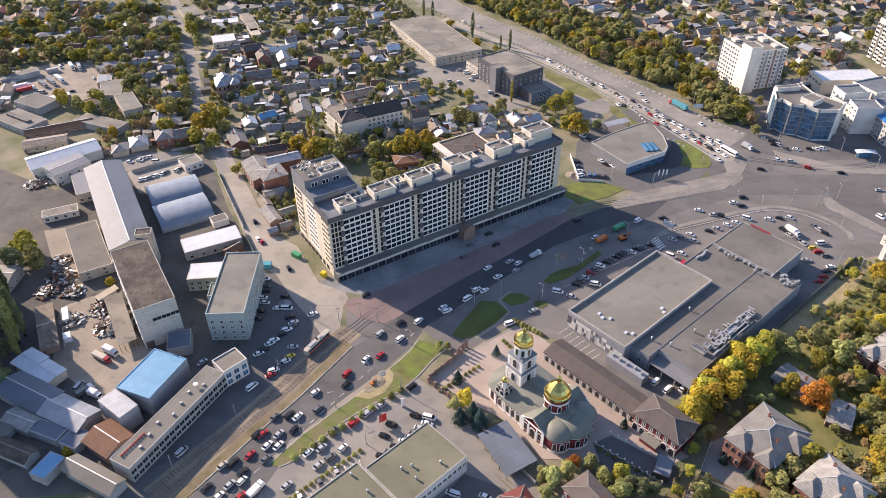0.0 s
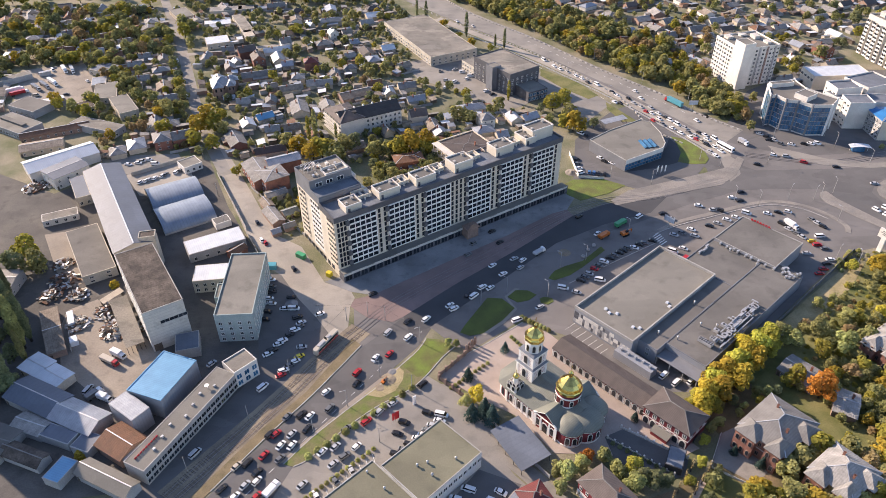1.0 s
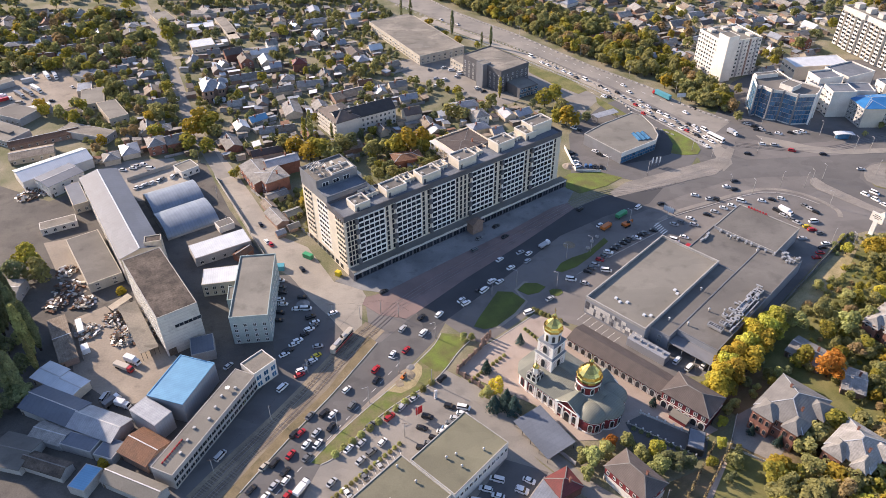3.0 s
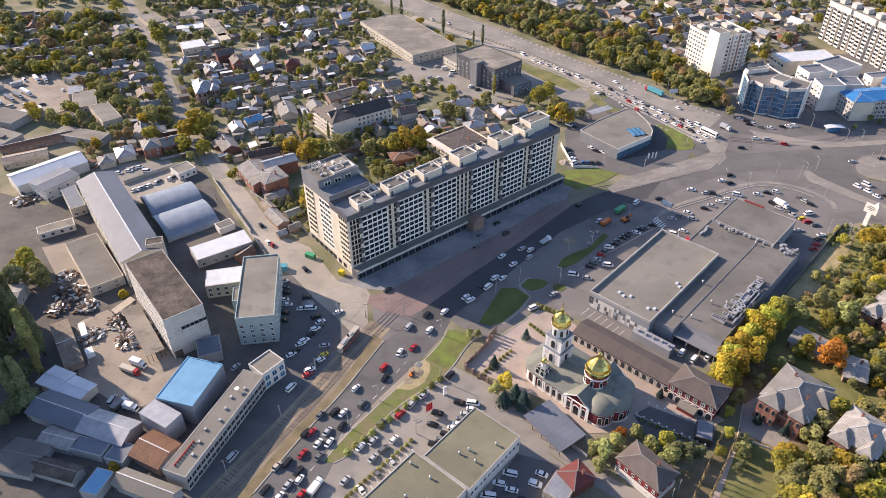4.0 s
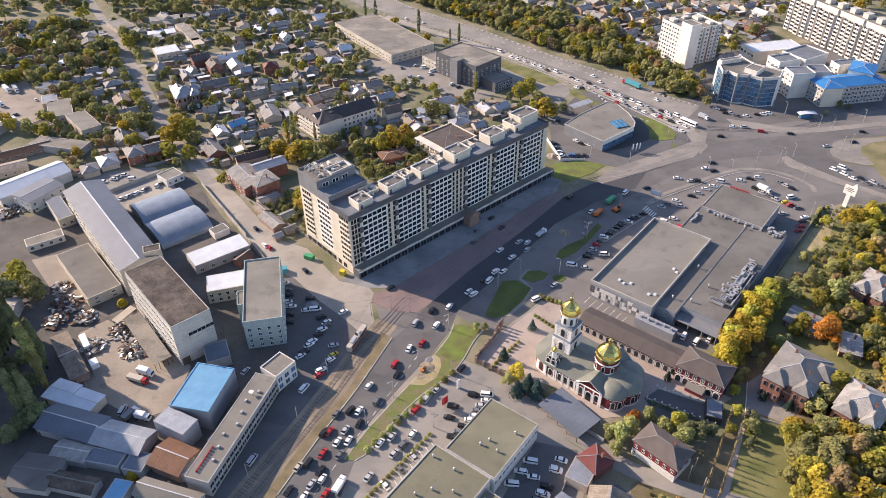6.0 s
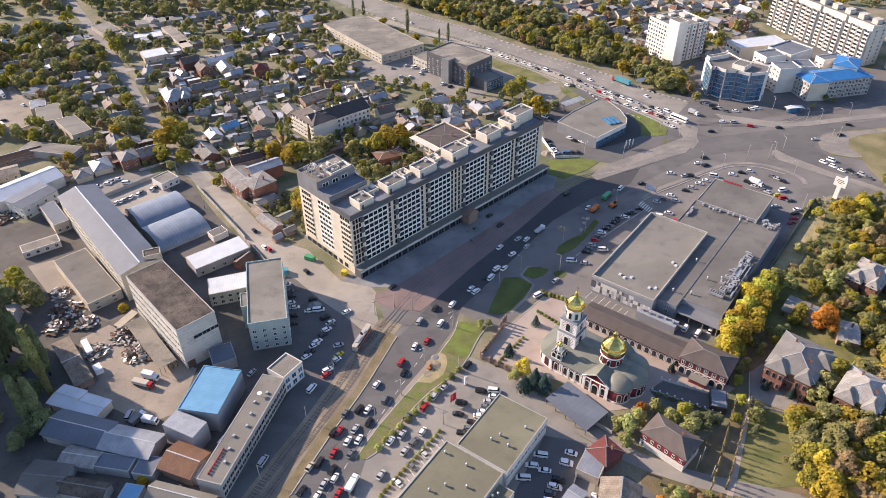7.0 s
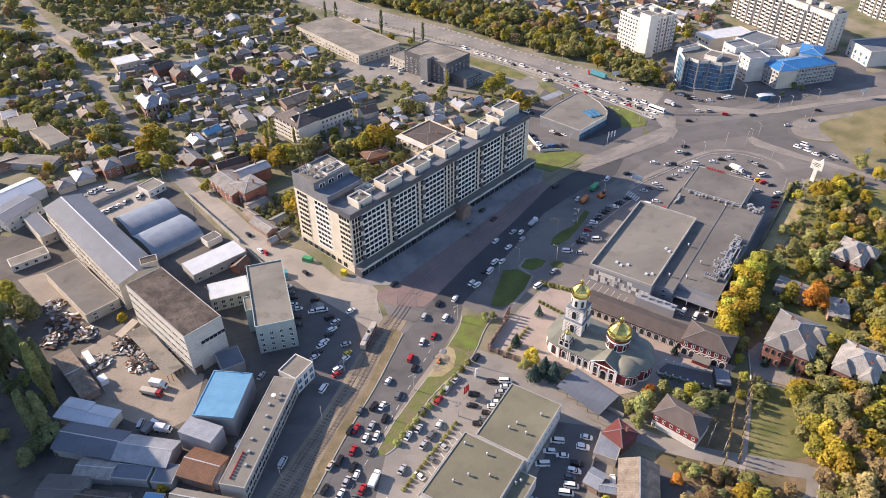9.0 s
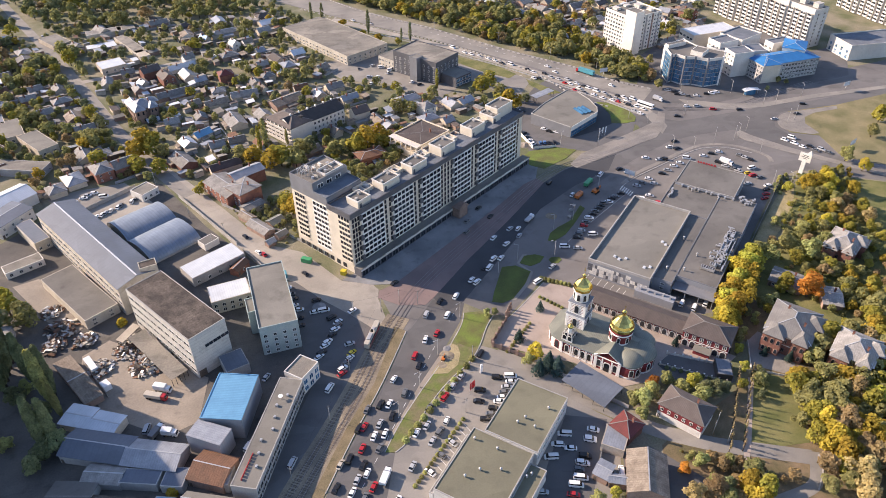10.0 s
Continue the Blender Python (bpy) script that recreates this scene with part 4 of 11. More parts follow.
def main_block():
    """The new block of flats: a long slab on a podium with a taller wing at its end."""
    b = thing("apartment_block", "new ten-storey cream and graphite block of flats on a dark podium", "apartment block", -51.4, 256.4, 32.67)
    bm = bmesh.new()
    box(bm, 0, 0, -0.4, 134, 15, 32.0)
    part("slab_wall", bm, "cream", b)
    bm = bmesh.new()
    box(bm, 0.4, 15, -0.4, 22, 40, 32.2)
    part("wing_wall", bm, "cream", b)
    bm = bmesh.new()
    box(bm, 0.3, 24, 31.4, 22.1, 40.1, 39.0)
    part("wing_tower", bm, "graphite_light", b, "dark grey clad upper storeys")
    bm = bmesh.new()
    box(bm, 0.32, 15.1, 31.4, 22.08, 24, 35.2)
    part("wing_top", bm, "graphite_light", b, "dark grey clad upper storeys")
    bm = bmesh.new()
    ring(bm, 0.32, 15.1, 22.08, 23.98, 0.3, 35.2, 36.0)
    box(bm, 0.7, 15.5, 35.2, 21.7, 23.6, 35.28)
    part("terrace", bm, "felt_slate", b)
    for i in range(3):
        shared("window", window_piece(3.0, 1.8, "frame_white", "glass", 1, 0.2), b, 5 + i * 5.5, 24, 36.0)
        shared("window", window_piece(2.4, 1.6, "frame_white", "glass", 1, 0.2), b, 22.1, 26.5 + i * 5, 35.5, 90)
    bm = bmesh.new()
    ring(bm, 0.3, 24, 22.1, 40.1, 0.3, 39.0, 40.0)
    part("wing_parapet", bm, "graphite_light", b)
    bm = bmesh.new()
    box(bm, 0.7, 24.4, 39.0, 21.7, 39.7, 39.1)
    part("wing_roof", bm, "felt_patched", b)
    bm = bmesh.new()
    ring(bm, -0.25, -0.25, 134.25, 15.08, 0.55, 30.4, 33.2)
    part("parapet", bm, "graphite", b, "dark graphite parapet band")
    bm = bmesh.new()
    box(bm, 0.3, 0.3, 32.0, 133.7, 14.7, 32.15)
    part("roof", bm, "felt_slate", b)
    bm = bmesh.new()
    box(bm, -0.3, -4.7, -0.4, 137, 0, 4.2)
    part("podium", bm, "graphite", b)
    bm = bmesh.new()
    box(bm, -0.4, -4.8, 3.6, 137.1, -4.5, 4.8)
    box(bm, 0, -4.5, 4.2, 136.8, 0, 4.3)
    part("podium_roof", bm, "felt", b)
    stone = [piece(("parapet_stone", k), "panel_pale", lambda bm: box(bm, -1.95, -0.16, 0, 1.95, 0, 0.9 + 0.3 * k)) for k in range(2)]
    for k in range(34):
        shared("parapet_stone", stone[k % 3 > 0], b, 1.6 + k * 4.02, -4.8, 3.5)
    bm = bmesh.new()
    box(bm, 66.5, -9.5, -0.3, 73.0, -4.7, 5.6)
    box(bm, 66.0, -10.0, 5.6, 73.5, -4.6, 6.0)
    v = [bm.verts.new(p) for p in ((66.2, -9.9, 6.0), (73.3, -9.9, 6.0), (69.75, -9.9, 8.6), (66.2, -9.2, 6.0), (73.3, -9.2, 6.0), (69.75, -9.2, 8.6))]
    for f in ((0, 1, 2), (5, 4, 3), (0, 2, 5, 3), (2, 1, 4, 5)):
        bm.faces.new([v[k] for k in f])
    part("entrance_porch", bm, "brick_pale", b, "brick entrance porch with a small gable")
    pane = window_piece(2.2, 2.2, "graphite", "glass", 1, 0.12)
    shop = window_piece(3.2, 2.6, "graphite", "glass", 1, 0.1)
    for i in range(33):
        shared("shop_window", shop, b, 2.2 + i * 4.1, -4.7, 0.5)
    row, first = 2.8, 5.0
    # the projecting glazed bays: a white grid five panes wide, with dark box ends on every second storey
    bay = window_piece(13.5, 1.95, "frame_white", "glass", 4, 0.38, 0.6)
    bay_end = piece(("bay_end",), "graphite", lambda bm: (box(bm, -1.35, -1.0, 0.2, 0.3, 0, 2.5), box(bm, -1.35, -1.05, 0.1, 0.35, 0, 0.3)))
    slim = window_piece(1.0, 2.0, "roof_brown", "glass", 0, 0.12)
    x, lengths = 6.6, (6.0, 6.0, 10.0, 6.0, 6.0, 3.0)
    starts = []
    columns = [1.6, 3.3, 5.0]
    for gap in lengths:
        starts.append(x + 7.3)
        x += 14.6
        n = 4 if gap > 8 else 2
        columns += [x + gap * (i + 0.5) / n for i in range(n)] if gap > 4 else [x + 1.6]
        x += gap
    for r in range(9):
        z = first + r * row
        for s in starts:
            shared("window", bay, b, s, 0, z + 0.42)
            if r % 2 == 0:
                shared("bay_end", bay_end, b, s - 7.2, 0, z)
        for c in columns:
            shared("window", slim, b, c, 0, z + 0.5)
    # the end wall with its stacks of balconies
    wide = window_piece(7.2, 2.0, "cream", "glass", 3, 0.16)
    long = window_piece(11.5, 1.95, "frame_white", "glass", 4, 0.3)
    rail = piece(("balcony_front", 0), "cream", lambda bm: box(bm, -3.7, -0.45, -0.75, 3.7, 0, -0.2))
    rail_long = piece(("balcony_front", 1), "white_wall", lambda bm: box(bm, -6.1, -0.45, -0.75, 6.1, 0, -0.3))
    for r in range(9):
        z = first + 1.0 + r * row
        shared("window", wide, b, 0, 4.2, z, -90)
        shared("balcony", rail, b, 0, 4.2, z, -90)
        shared("window", long, b, 0.4, 19.5, z, -90)
        shared("balcony", rail_long, b, 0.4, 19.5, z, -90)
        shared("window", wide, b, 0.4, 34.5, z, -90)
        shared("balcony", rail, b, 0.4, 34.5, z, -90)
    for i in range(10):
        shared("window", pane, b, 0, -3 + i * 4.3 + 1, 1.0, -90) if i > 1 else None
    for r in range(3):
        shared("window", window_piece(3.0, 1.6, "white_wall", "glass", 1, 0.2), b, 22.0, 28 + 0, 26 + r * 3.2, 90)
    # stair heads and lift rooms on the roof
    for x0, x1, y0, y1, h in ((7, 15, 1.5, 9, 35.4), (25, 36, 3, 10.5, 35.6), (45, 56, 3, 10.5, 35.8), (67, 78, 3, 11.5, 36.5), (93, 104, 4, 12, 36.5), (113, 120, 5, 14.5, 35.5), (118, 132, 6, 14.5, 38.0)):
        bm = bmesh.new()
        box(bm, x0, y0, 32.1, x1, y1, h)
        head = part("stair_head", bm, "cream", b)
        bm = bmesh.new()
        ring(bm, x0 - 0.1, y0 - 0.1, x1 + 0.1, y1 + 0.1, 0.35, h, h + 0.7)
        part("parapet", bm, "white_wall", head)
        bm = bmesh.new()
        box(bm, x0 + 0.26, y0 + 0.26, h, x1 - 0.26, y1 - 0.26, h + 0.06)
        part("roof", bm, "felt_dark", head)
        for vx, vy in ((x0 + 1.6, y0 + 2.6), (x1 - 2.2, y1 - 2.2)):
            shared("vent", piece(("roof_vent",), "concrete", lambda bm: box(bm, -0.6, -0.7, 0, 0.6, 0.7, 1.0)), head, vx, vy, h + 0.06)
        bm = bmesh.new()
        box(bm, x0 + 1.0, y0 - 0.06, 32.2, x0 + 2.2, y0, 34.4)
        part("door", bm, "graphite", head)
    for x0 in (16.0, 36.6, 56.6, 78.6, 104.6):
        bm = bmesh.new()
        ring(bm, x0, 8.6, x0 + 8.0, 14.6, 0.28, 32.15, 33.9)
        ring(bm, x0 + 3.8, 8.9, x0 + 7.7, 14.3, 0.2, 32.15, 33.5)
        part("roof_terrace", bm, "cream", b)
    for x0 in (17, 38, 58, 80, 106):
        bm = bmesh.new()
        for k in range(3):
            box(bm, x0 + k * 2.6, 6 + k, 32.1, x0 + k * 2.6 + 0.3, 14, 33.3)
        box(bm, x0, 9.5, 32.1, x0 + 7, 9.8, 33.3)
        part("roof_wall", bm, "white_wall", b)
    bits = [piece(("roof_bit", k), m, lambda bm: box(bm, -p, -q, 0, p, q, h)) for k, (m, p, q, h) in enumerate((("white_wall", 0.5, 0.9, 1.3), ("concrete", 1.6, 0.15, 1.0), ("galvanised", 0.6, 0.6, 0.9), ("dirty_white", 0.2, 2.0, 1.1), ("brick_pale", 0.7, 0.5, 0.7)))]
    for i in range(46):
        shared("roof_unit", bits[i % 5], b, random.uniform(16, 130), random.uniform(11.3, 14.0), 32.15)
    for i in range(14):
        shared("roof_unit", bits[i % 5], b, random.uniform(3, 20), random.uniform(27, 38), 39.1)
    bm = bmesh.new()
    for k in range(7):
        x, y = 2.2 + (k % 4) * 2.1, 33.0 + (k // 4) * 3.2
        for q in (0, 1.8):
            beam(bm, (x + q, y, 39.1), (x + q + 0.01, y, 42.2 + (k % 3) * 0.5), 0.16, 0.16)
        beam(bm, (x, y, 41.0), (x + 1.8, y, 41.9), 0.16, 0.14)
        beam(bm, (x, y, 42.0), (x + 1.8, y + 1.2, 42.0), 0.18, 0.14)
    part("steel_frame", bm, "galvanised", b, "bare steel frames left on the wing roof")
    bm = bmesh.new()
    ring(bm, 9.5, 25.2, 21.2, 31.5, 0.35, 39.1, 40.3)
    part("roof_wall", bm, "white_wall", b)
    bm = bmesh.new()
    box(bm, 22.1, 17.0, 26.0, 25.4, 37.0, 31.6)
    box(bm, 22.1, 24.5, 31.6, 24.6, 37.0, 35.4)
    part("wing_balconies", bm, "cream", b)
    return b


def supermarket():
    """The store: four flat-roofed halls, a panelled front, a loading canopy and plant on the roof."""
    b = thing("supermarket", "large low supermarket with grey flat roofs and panelled front", "supermarket", 52.1, 223.0, 41.3)
    halls = ((0, -29.4, 63, 0, 8.0, "felt", 1.3), (4.6, -38, 63, -29.4, 7.2, "felt_dark", 0.25), (11, -56, 93, -38, 7.2, "felt_dark", 0.25), (63, -38, 93, -13, 7.0, "felt_dark", 0.35), (88.5, -45, 115.5, -14, 8.3, "felt_dark", 0.3))
    for n, (x0, y0, x1, y1, h, roof, rim) in enumerate(halls):
        bm = bmesh.new()
        box(bm, x0, y0, -0.4, x1, y1, h - n * 0.004)
        wall = part("wall", bm, "cladding", b)
        bm = bmesh.new()
        t = 0.55 if n == 0 else 0.3
        ring(bm, x0 - 0.05, y0 - 0.05, x1 + 0.05, y1 + 0.05, t, h, h + rim)
        part("parapet", bm, "concrete" if n in (0, 4) else "graphite_light", b)
        bm = bmesh.new()
        box(bm, x0 + t, y0 + t, h - n * 0.004, x1 - t, y1 - t, h + 0.07 - n * 0.01)
        part("roof", bm, roof, b)
    for tone in ("white_wall", "graphite_light", "graphite", "galvanised"):
        PIECES[("facade_panel", tone)] = piece(("facade_panel", tone), tone, lambda bm: box(bm, -0.55, -0.06, -0.9, 0.55, 0, 0.9))
    for i in range(25):
        for r in range(3):
            if i > 17 and r == 2:
                continue
            tone = random.choice(("white_wall", "white_wall", "graphite_light", "graphite", "galvanised"))
            shared("facade_panel", PIECES[("facade_panel", tone)], b, 0, -0.8 - i * 1.14, 1.9 + r * 1.95, -90)
    for i in range(12):
        shared("window", window_piece(1.9, 2.0, "graphite", "glass", 0), b, 3 + i * 2.6, 0, 1.0, 180)
    bm = bmesh.new()
    box(bm, -4.5, -42, -0.3, 0, -24.5, 4.0)
    part("plant_room", bm, "cladding", b)
    bm = bmesh.new()
    box(bm, 4.5, -57, 4.2, 11, -38.3, 4.5)
    part("canopy", bm, "graphite_light", b, "grey sheet-metal loading canopy")
    for i in range(4):
        bm = bmesh.new()
        box(bm, 4.8, -56.6 + i * 6, 0, 5.1, -56.3 + i * 6, 4.2)
        part("canopy_post", bm, "galvanised", b)
    for i in range(2):
        shared("window", window_piece(1.6, 1.0, "paint_white", "glass", 1), b, 4.6, -34, 2.2 + i * 2.4, -90)
    # plant on the roofs
    unit = piece(("cooling_unit",), ("galvanised", "iron"), lambda bm: [box(bm, -1.6, -1.1, 0.4, 1.6, 1.1, 1.7)] + [box(bm, -1.5 + i, -1.0 + j, 0, -1.4 + i, -0.9 + j, 0.4, 1) for i in (0, 2.9) for j in (0, 1.9)] + [lathe(bm, [(0.42, 1.7), (0.42, 1.78)], 10, -1.0 + i * 1.0, -0.5 + j * 1.0, 1) for i in range(3) for j in range(2)])
    for x, y in ((22, -50.5), (22, -47.5), (26, -50.5)):
        shared("cooling_unit", unit, b, x, y, 7.28, 90)
    duct = piece(("duct",), "galvanised", lambda bm: (box(bm, -2.2, -0.3, 0.5, 2.2, 0.3, 1.1), box(bm, -2.2, -0.3, 0, -1.7, 0.3, 0.5), box(bm, 1.7, -0.3, 0, 2.2, 0.3, 0.5)))
    riser = piece(("riser",), "galvanised", lambda bm: (box(bm, -0.35, -0.35, 0, 0.35, 0.35, 2.0), box(bm, -0.35, -0.35, 1.4, 2.6, 0.35, 2.0)))
    fan_box = piece(("fan_box",), ("galvanised", "iron"), lambda bm: (box(bm, -1.1, -0.8, 0.2, 1.1, 0.8, 1.5), lathe(bm, [(0.5, 1.5), (0.5, 1.62)], 10, 0, 0, 1)))
    for i in range(34):
        along = 26 + 33 * (i / 34.0) + random.uniform(-1.2, 1.2)
        shape, name = random.choice(((duct, "duct"), (duct, "duct"), (riser, "riser"), (fan_box, "fan_box"), (fan_box, "fan_box")))
        shared(name, shape, b, along, -54.6 + random.triangular(0, 7.5, 1.5), 7.28, random.choice((0, 0, 90, 180, 270)) + random.uniform(-4, 4))
    for i in range(4):
        bm = bmesh.new()
        box(bm, 25 + i * 2, -54.9 + i * 1.5, 7.9 + i % 2 * 0.5, 50 + i * 3, -54.5 + i * 1.5, 8.3 + i % 2 * 0.5)
        for k in range(5):
            box(bm, 25.5 + i * 2 + k * 5.2, -54.85 + i * 1.5, 7.2, 25.7 + i * 2 + k * 5.2, -54.55 + i * 1.5, 8.0 + i % 2 * 0.5)
        part("pipe_run", bm, "galvanised", b, "long sheet-metal duct on short legs")
    small = piece(("cabinet",), "galvanised", lambda bm: box(bm, -0.6, -0.45, 0, 0.6, 0.45, 1.2))
    for i in range(18):
        shared("roof_unit", small, b, 86 + random.uniform(0, 6.5), -49 + random.uniform(-6, 1.8), 7.28)
    for i in range(7):
        shared("roof_unit", small, b, 74 + i * 1.3, -14.6 - random.random(), 7.1)
    for i in range(9):
        shared("roof_unit", small, b, 87.3 + random.uniform(-0.4, 0.4), -44 + i * 3.3 + random.uniform(-0.8, 0.8), 7.28)
    for i in range(5):
        shared("roof_unit", small, b, -2.5 + random.uniform(-0.6, 0.6), -40 + i * 3.4, 4.0)
    stack = piece(("vent_stack",), "galvanised", lambda bm: (lathe(bm, [(0.28, 0), (0.28, 1.6)], 10), lathe(bm, [(0.5, 1.6), (0.5, 1.8), (0.1, 2.0)], 10)))
    for x, y in ((40, -33), (30, -42), (13, -33), (16, -40), (85.5, -24), (84, -38), (34, -47)):
        shared("vent_stack", stack, b, x, y, 7.28)
    light = piece(("skylight",), "roof_white", lambda bm: box(bm, -0.7, -0.7, 0, 0.7, 0.7, 0.6, 0, 0.75))
    for x, y in ((8, -12), (9, -9.5), (10, -14.5), (30, -27), (31.5, -25), (8, -24), (9.6, -26.2)):
        shared("skylight", light, b, x, y, 8.08)
    # red lettering on the roof of the rear hall and a red entrance porch
    bm = bmesh.new()
    for i in range(7):
        box(bm, -0.1, -0.45 - i * 1.5, 0.3, 0.1, 0.45 - i * 1.5, 1.0)
    box(bm, -0.1, -10, 0.0, 0.1, 0.6, 0.2)
    sign = part("roof_sign", bm, "paint_red", b, "red sign letters as plain bars")
    sign.location = (115.2, -19, 8.6)
    bm = bmesh.new()
    box(bm, 63.2, -12.8, -0.2, 72, -9.5, 4.6)
    part("entrance_porch", bm, "paint_red", b, "red entrance porch")
    return b


def tent_dome(bm, r, z, n, ring):
    """A gold cap: an upright band, a faceted tent with a slight swell, a neck and a small bulb."""
    lathe(bm, [(r * 0.94, z), (r * 1.02, z + ring * 0.2), (r * 1.04, z + ring * 0.8), (r * 0.98, z + ring), (r * 0.99, z + ring * 1.1), (r * 0.9, z + ring + r * 0.26), (r * 0.7, z + ring + r * 0.52), (r * 0.4, z + ring + r * 0.8), (r * 0.15, z + ring + r * 0.98), (r * 0.12, z + ring + r * 1.14), (r * 0.21, z + ring + r * 1.26), (r * 0.19, z + ring + r * 1.4), (r * 0.03, z + ring + r * 1.6)], n, smooth=False)


def cross(bm, z, h):
    box(bm, -0.07, -0.07, z, 0.07, 0.07, z + h)
    box(bm, -0.4, -0.06, z + h * 0.55, 0.4, 0.06, z + h * 0.65)


def arch_window(w, h, trim="white_wall"):
    """A round-headed window with a pale surround; it looks towards -y."""

    def build(bm):
        pts = [(-w / 2, 0), (w / 2, 0)] + [(w / 2 * math.cos(math.pi * i / 8), h - w / 2 + w / 2 * math.sin(math.pi * i / 8)) for i in range(9)]
        rim = [(p * 1.45, (q - h / 2) * 1.2 + h / 2) for p, q in pts]
        for outline, depth, mi in ((rim, -0.14, 0), (pts, -0.2, 1)):
            lo, hi = [bm.verts.new((p, 0, q)) for p, q in outline], [bm.verts.new((p, depth, q)) for p, q in outline]
            n = len(lo)
            bm.faces.new(hi).material_index = mi
            for i in range(n):
                bm.faces.new((lo[i - 1], lo[i], hi[i], hi[i - 1])).material_index = mi
        bmesh.ops.recalc_face_normals(bm, faces=bm.faces)

    return piece(("arch_window", w, h, trim), (trim, "glass"), build)


def church():
    """The church: a broad nave with side gables and three apses, a drum with a gold dome, a narthex and a bell tower."""
    b = thing("church", "crimson and white church with grey-green metal roofs and gold domes", "church", 40.3, 171.7, -50.1)
    half, eave = 11.0, 6.6
    bm = bmesh.new()
    box(bm, -20, -half, -0.3, 7.4, half, eave)
    box(bm, -5.4, -half - 0.5, -0.3, 5.4, half + 0.5, eave + 0.2)
    part("nave_wall", bm, "crimson", b)
    bm = bmesh.new()
    gable(bm, -21, 7.6, 2 * half + 1.2, eave - 0.1, 10.4, 0.2)
    part("nave_roof", bm, "roof_green", b)
    bm = bmesh.new()
    gable(bm, -half - 0.9, half + 0.9, 11.8, eave + 0.1, 10.6, 0.2)
    bmesh.ops.rotate(bm, verts=bm.verts, matrix=Matrix.Rotation(radians(90), 3, "Z"))
    part("transept_roof", bm, "roof_green", b)
    for s in (-1, 1):
        bm = bmesh.new()
        v = [bm.verts.new((x, s * (half + 0.48), z)) for x, z in ((-5.3, eave + 0.2), (5.3, eave + 0.2), (0, 10.3))]
        bmesh.ops.solidify(bm, geom=[bm.faces.new(v)], thickness=0.2)
        part("pediment", bm, "crimson", b)
        bm = bmesh.new()
        beam(bm, (-5.6, s * (half + 0.62), eave + 0.1), (5.6, s * (half + 0.62), eave + 0.1), 0.5, 0.3)
        beam(bm, (-5.6, s * (half + 0.75), eave + 0.3), (0, s * (half + 0.75), 10.45), 0.5, 0.2)
        beam(bm, (5.6, s * (half + 0.75), eave + 0.3), (0, s * (half + 0.75), 10.45), 0.5, 0.2)
        part("pediment_moulding", bm, "frame_white", b)
    # the three apses with rounded roofs
    for name, x, y, r, top in (("apse", 8.6, 0, 6.4, 10.0), ("side_apse", 7.4, -6.3, 4.9, 9.7), ("side_apse", 7.4, 6.3, 4.9, 9.7)):
        bm = bmesh.new()
        lathe(bm, [(r, -0.3), (r, eave)], 24, x, y)
        wall = part(name + "_wall", bm, "crimson", b)
        bm = bmesh.new()
        lathe(bm, [(r + 0.08, eave - 0.75), (r + 0.3, eave - 0.6), (r + 0.3, eave - 0.2), (r + 0.08, eave - 0.15)], 24, x, y)
        lathe(bm, [(r + 0.1, -0.3), (r + 0.1, 0.9)], 24, x, y)
        part("cornice", bm, "frame_white", wall)
        bm = bmesh.new()
        lathe(bm, [(r + 0.6, eave), (r + 0.5, eave + 0.25), (r * 0.92, eave + (top - eave) * 0.45), (r * 0.7, eave + (top - eave) * 0.8), (r * 0.35, top - 0.15), (0.1, top)], 24, x, y)
        part(name + "_roof", bm, "roof_green", b)
        for k in range(7):
            a = radians(-90 + k * 30)
            px, py = x + r * math.cos(a), y + r * math.sin(a)
            if any((px - qx) ** 2 + (py - qy) ** 2 < (q - 0.1) ** 2 for qx, qy, q in ((8.6, 0, 6.4), (7.4, -6.3, 4.9), (7.4, 6.3, 4.9)) if (qx, qy) != (x, y)) or px < 8:
                continue
            shared("arched_window", arch_window(1.3, 3.2), wall, px, py, 1.7, math.degrees(a) + 90)
    # white plinth, cornice, pilasters and arched windows of the nave
    bm = bmesh.new()
    for s in (-1, 1):
        box(bm, -20.1, s * half - 0.25, eave - 0.75, 6, s * half + 0.25, eave - 0.2)
        box(bm, -20.1, s * half - 0.12, -0.3, 6, s * half + 0.12, 0.9)
    part("cornice", bm, "frame_white", b)
    pilaster = piece(("pilaster",), "frame_white", lambda bm: (box(bm, -0.3, -0.22, 0, 0.3, 0.1, 6.2), box(bm, -0.42, -0.3, 0, 0.42, 0.1, 1.0)))
    arch = arch_window(1.4, 3.3)
    for s, t in ((-1, 0), (1, 180)):
        for x in (-17.6, -13.4, -10.6, -7.8):
            shared("arched_window", arch, b, x, s * half, 1.6, t)
        for x in (-19.7, -15.9, -15.0, -12.0, -9.2, -6.4):
            shared("pilaster", pilaster, b, x, s * half, 0, t)
        for x in (-3.4, 3.4):
            shared("arched_window", arch, b, x, s * (half + 0.5), 1.6, t)
        shared("arched_door", arch_window(2.2, 4.4), b, 0, s * (half + 0.5), 0.1, t)
        for x in (-5.2, -4.6, -2.0, 2.0, 4.6, 5.2):
            shared("pilaster", pilaster, b, x, s * (half + 0.5), 0, t)
    # the narthex with cut corners
    outline = [(-20, -half), (-24.5, -half + 1.0), (-28, -5.5), (-28, 5.5), (-24.5, half - 1.0), (-20, half)]
    bm = bmesh.new()
    prism(bm, outline, -0.3, 6.0)
    narthex = part("narthex_wall", bm, "frame_white", b)
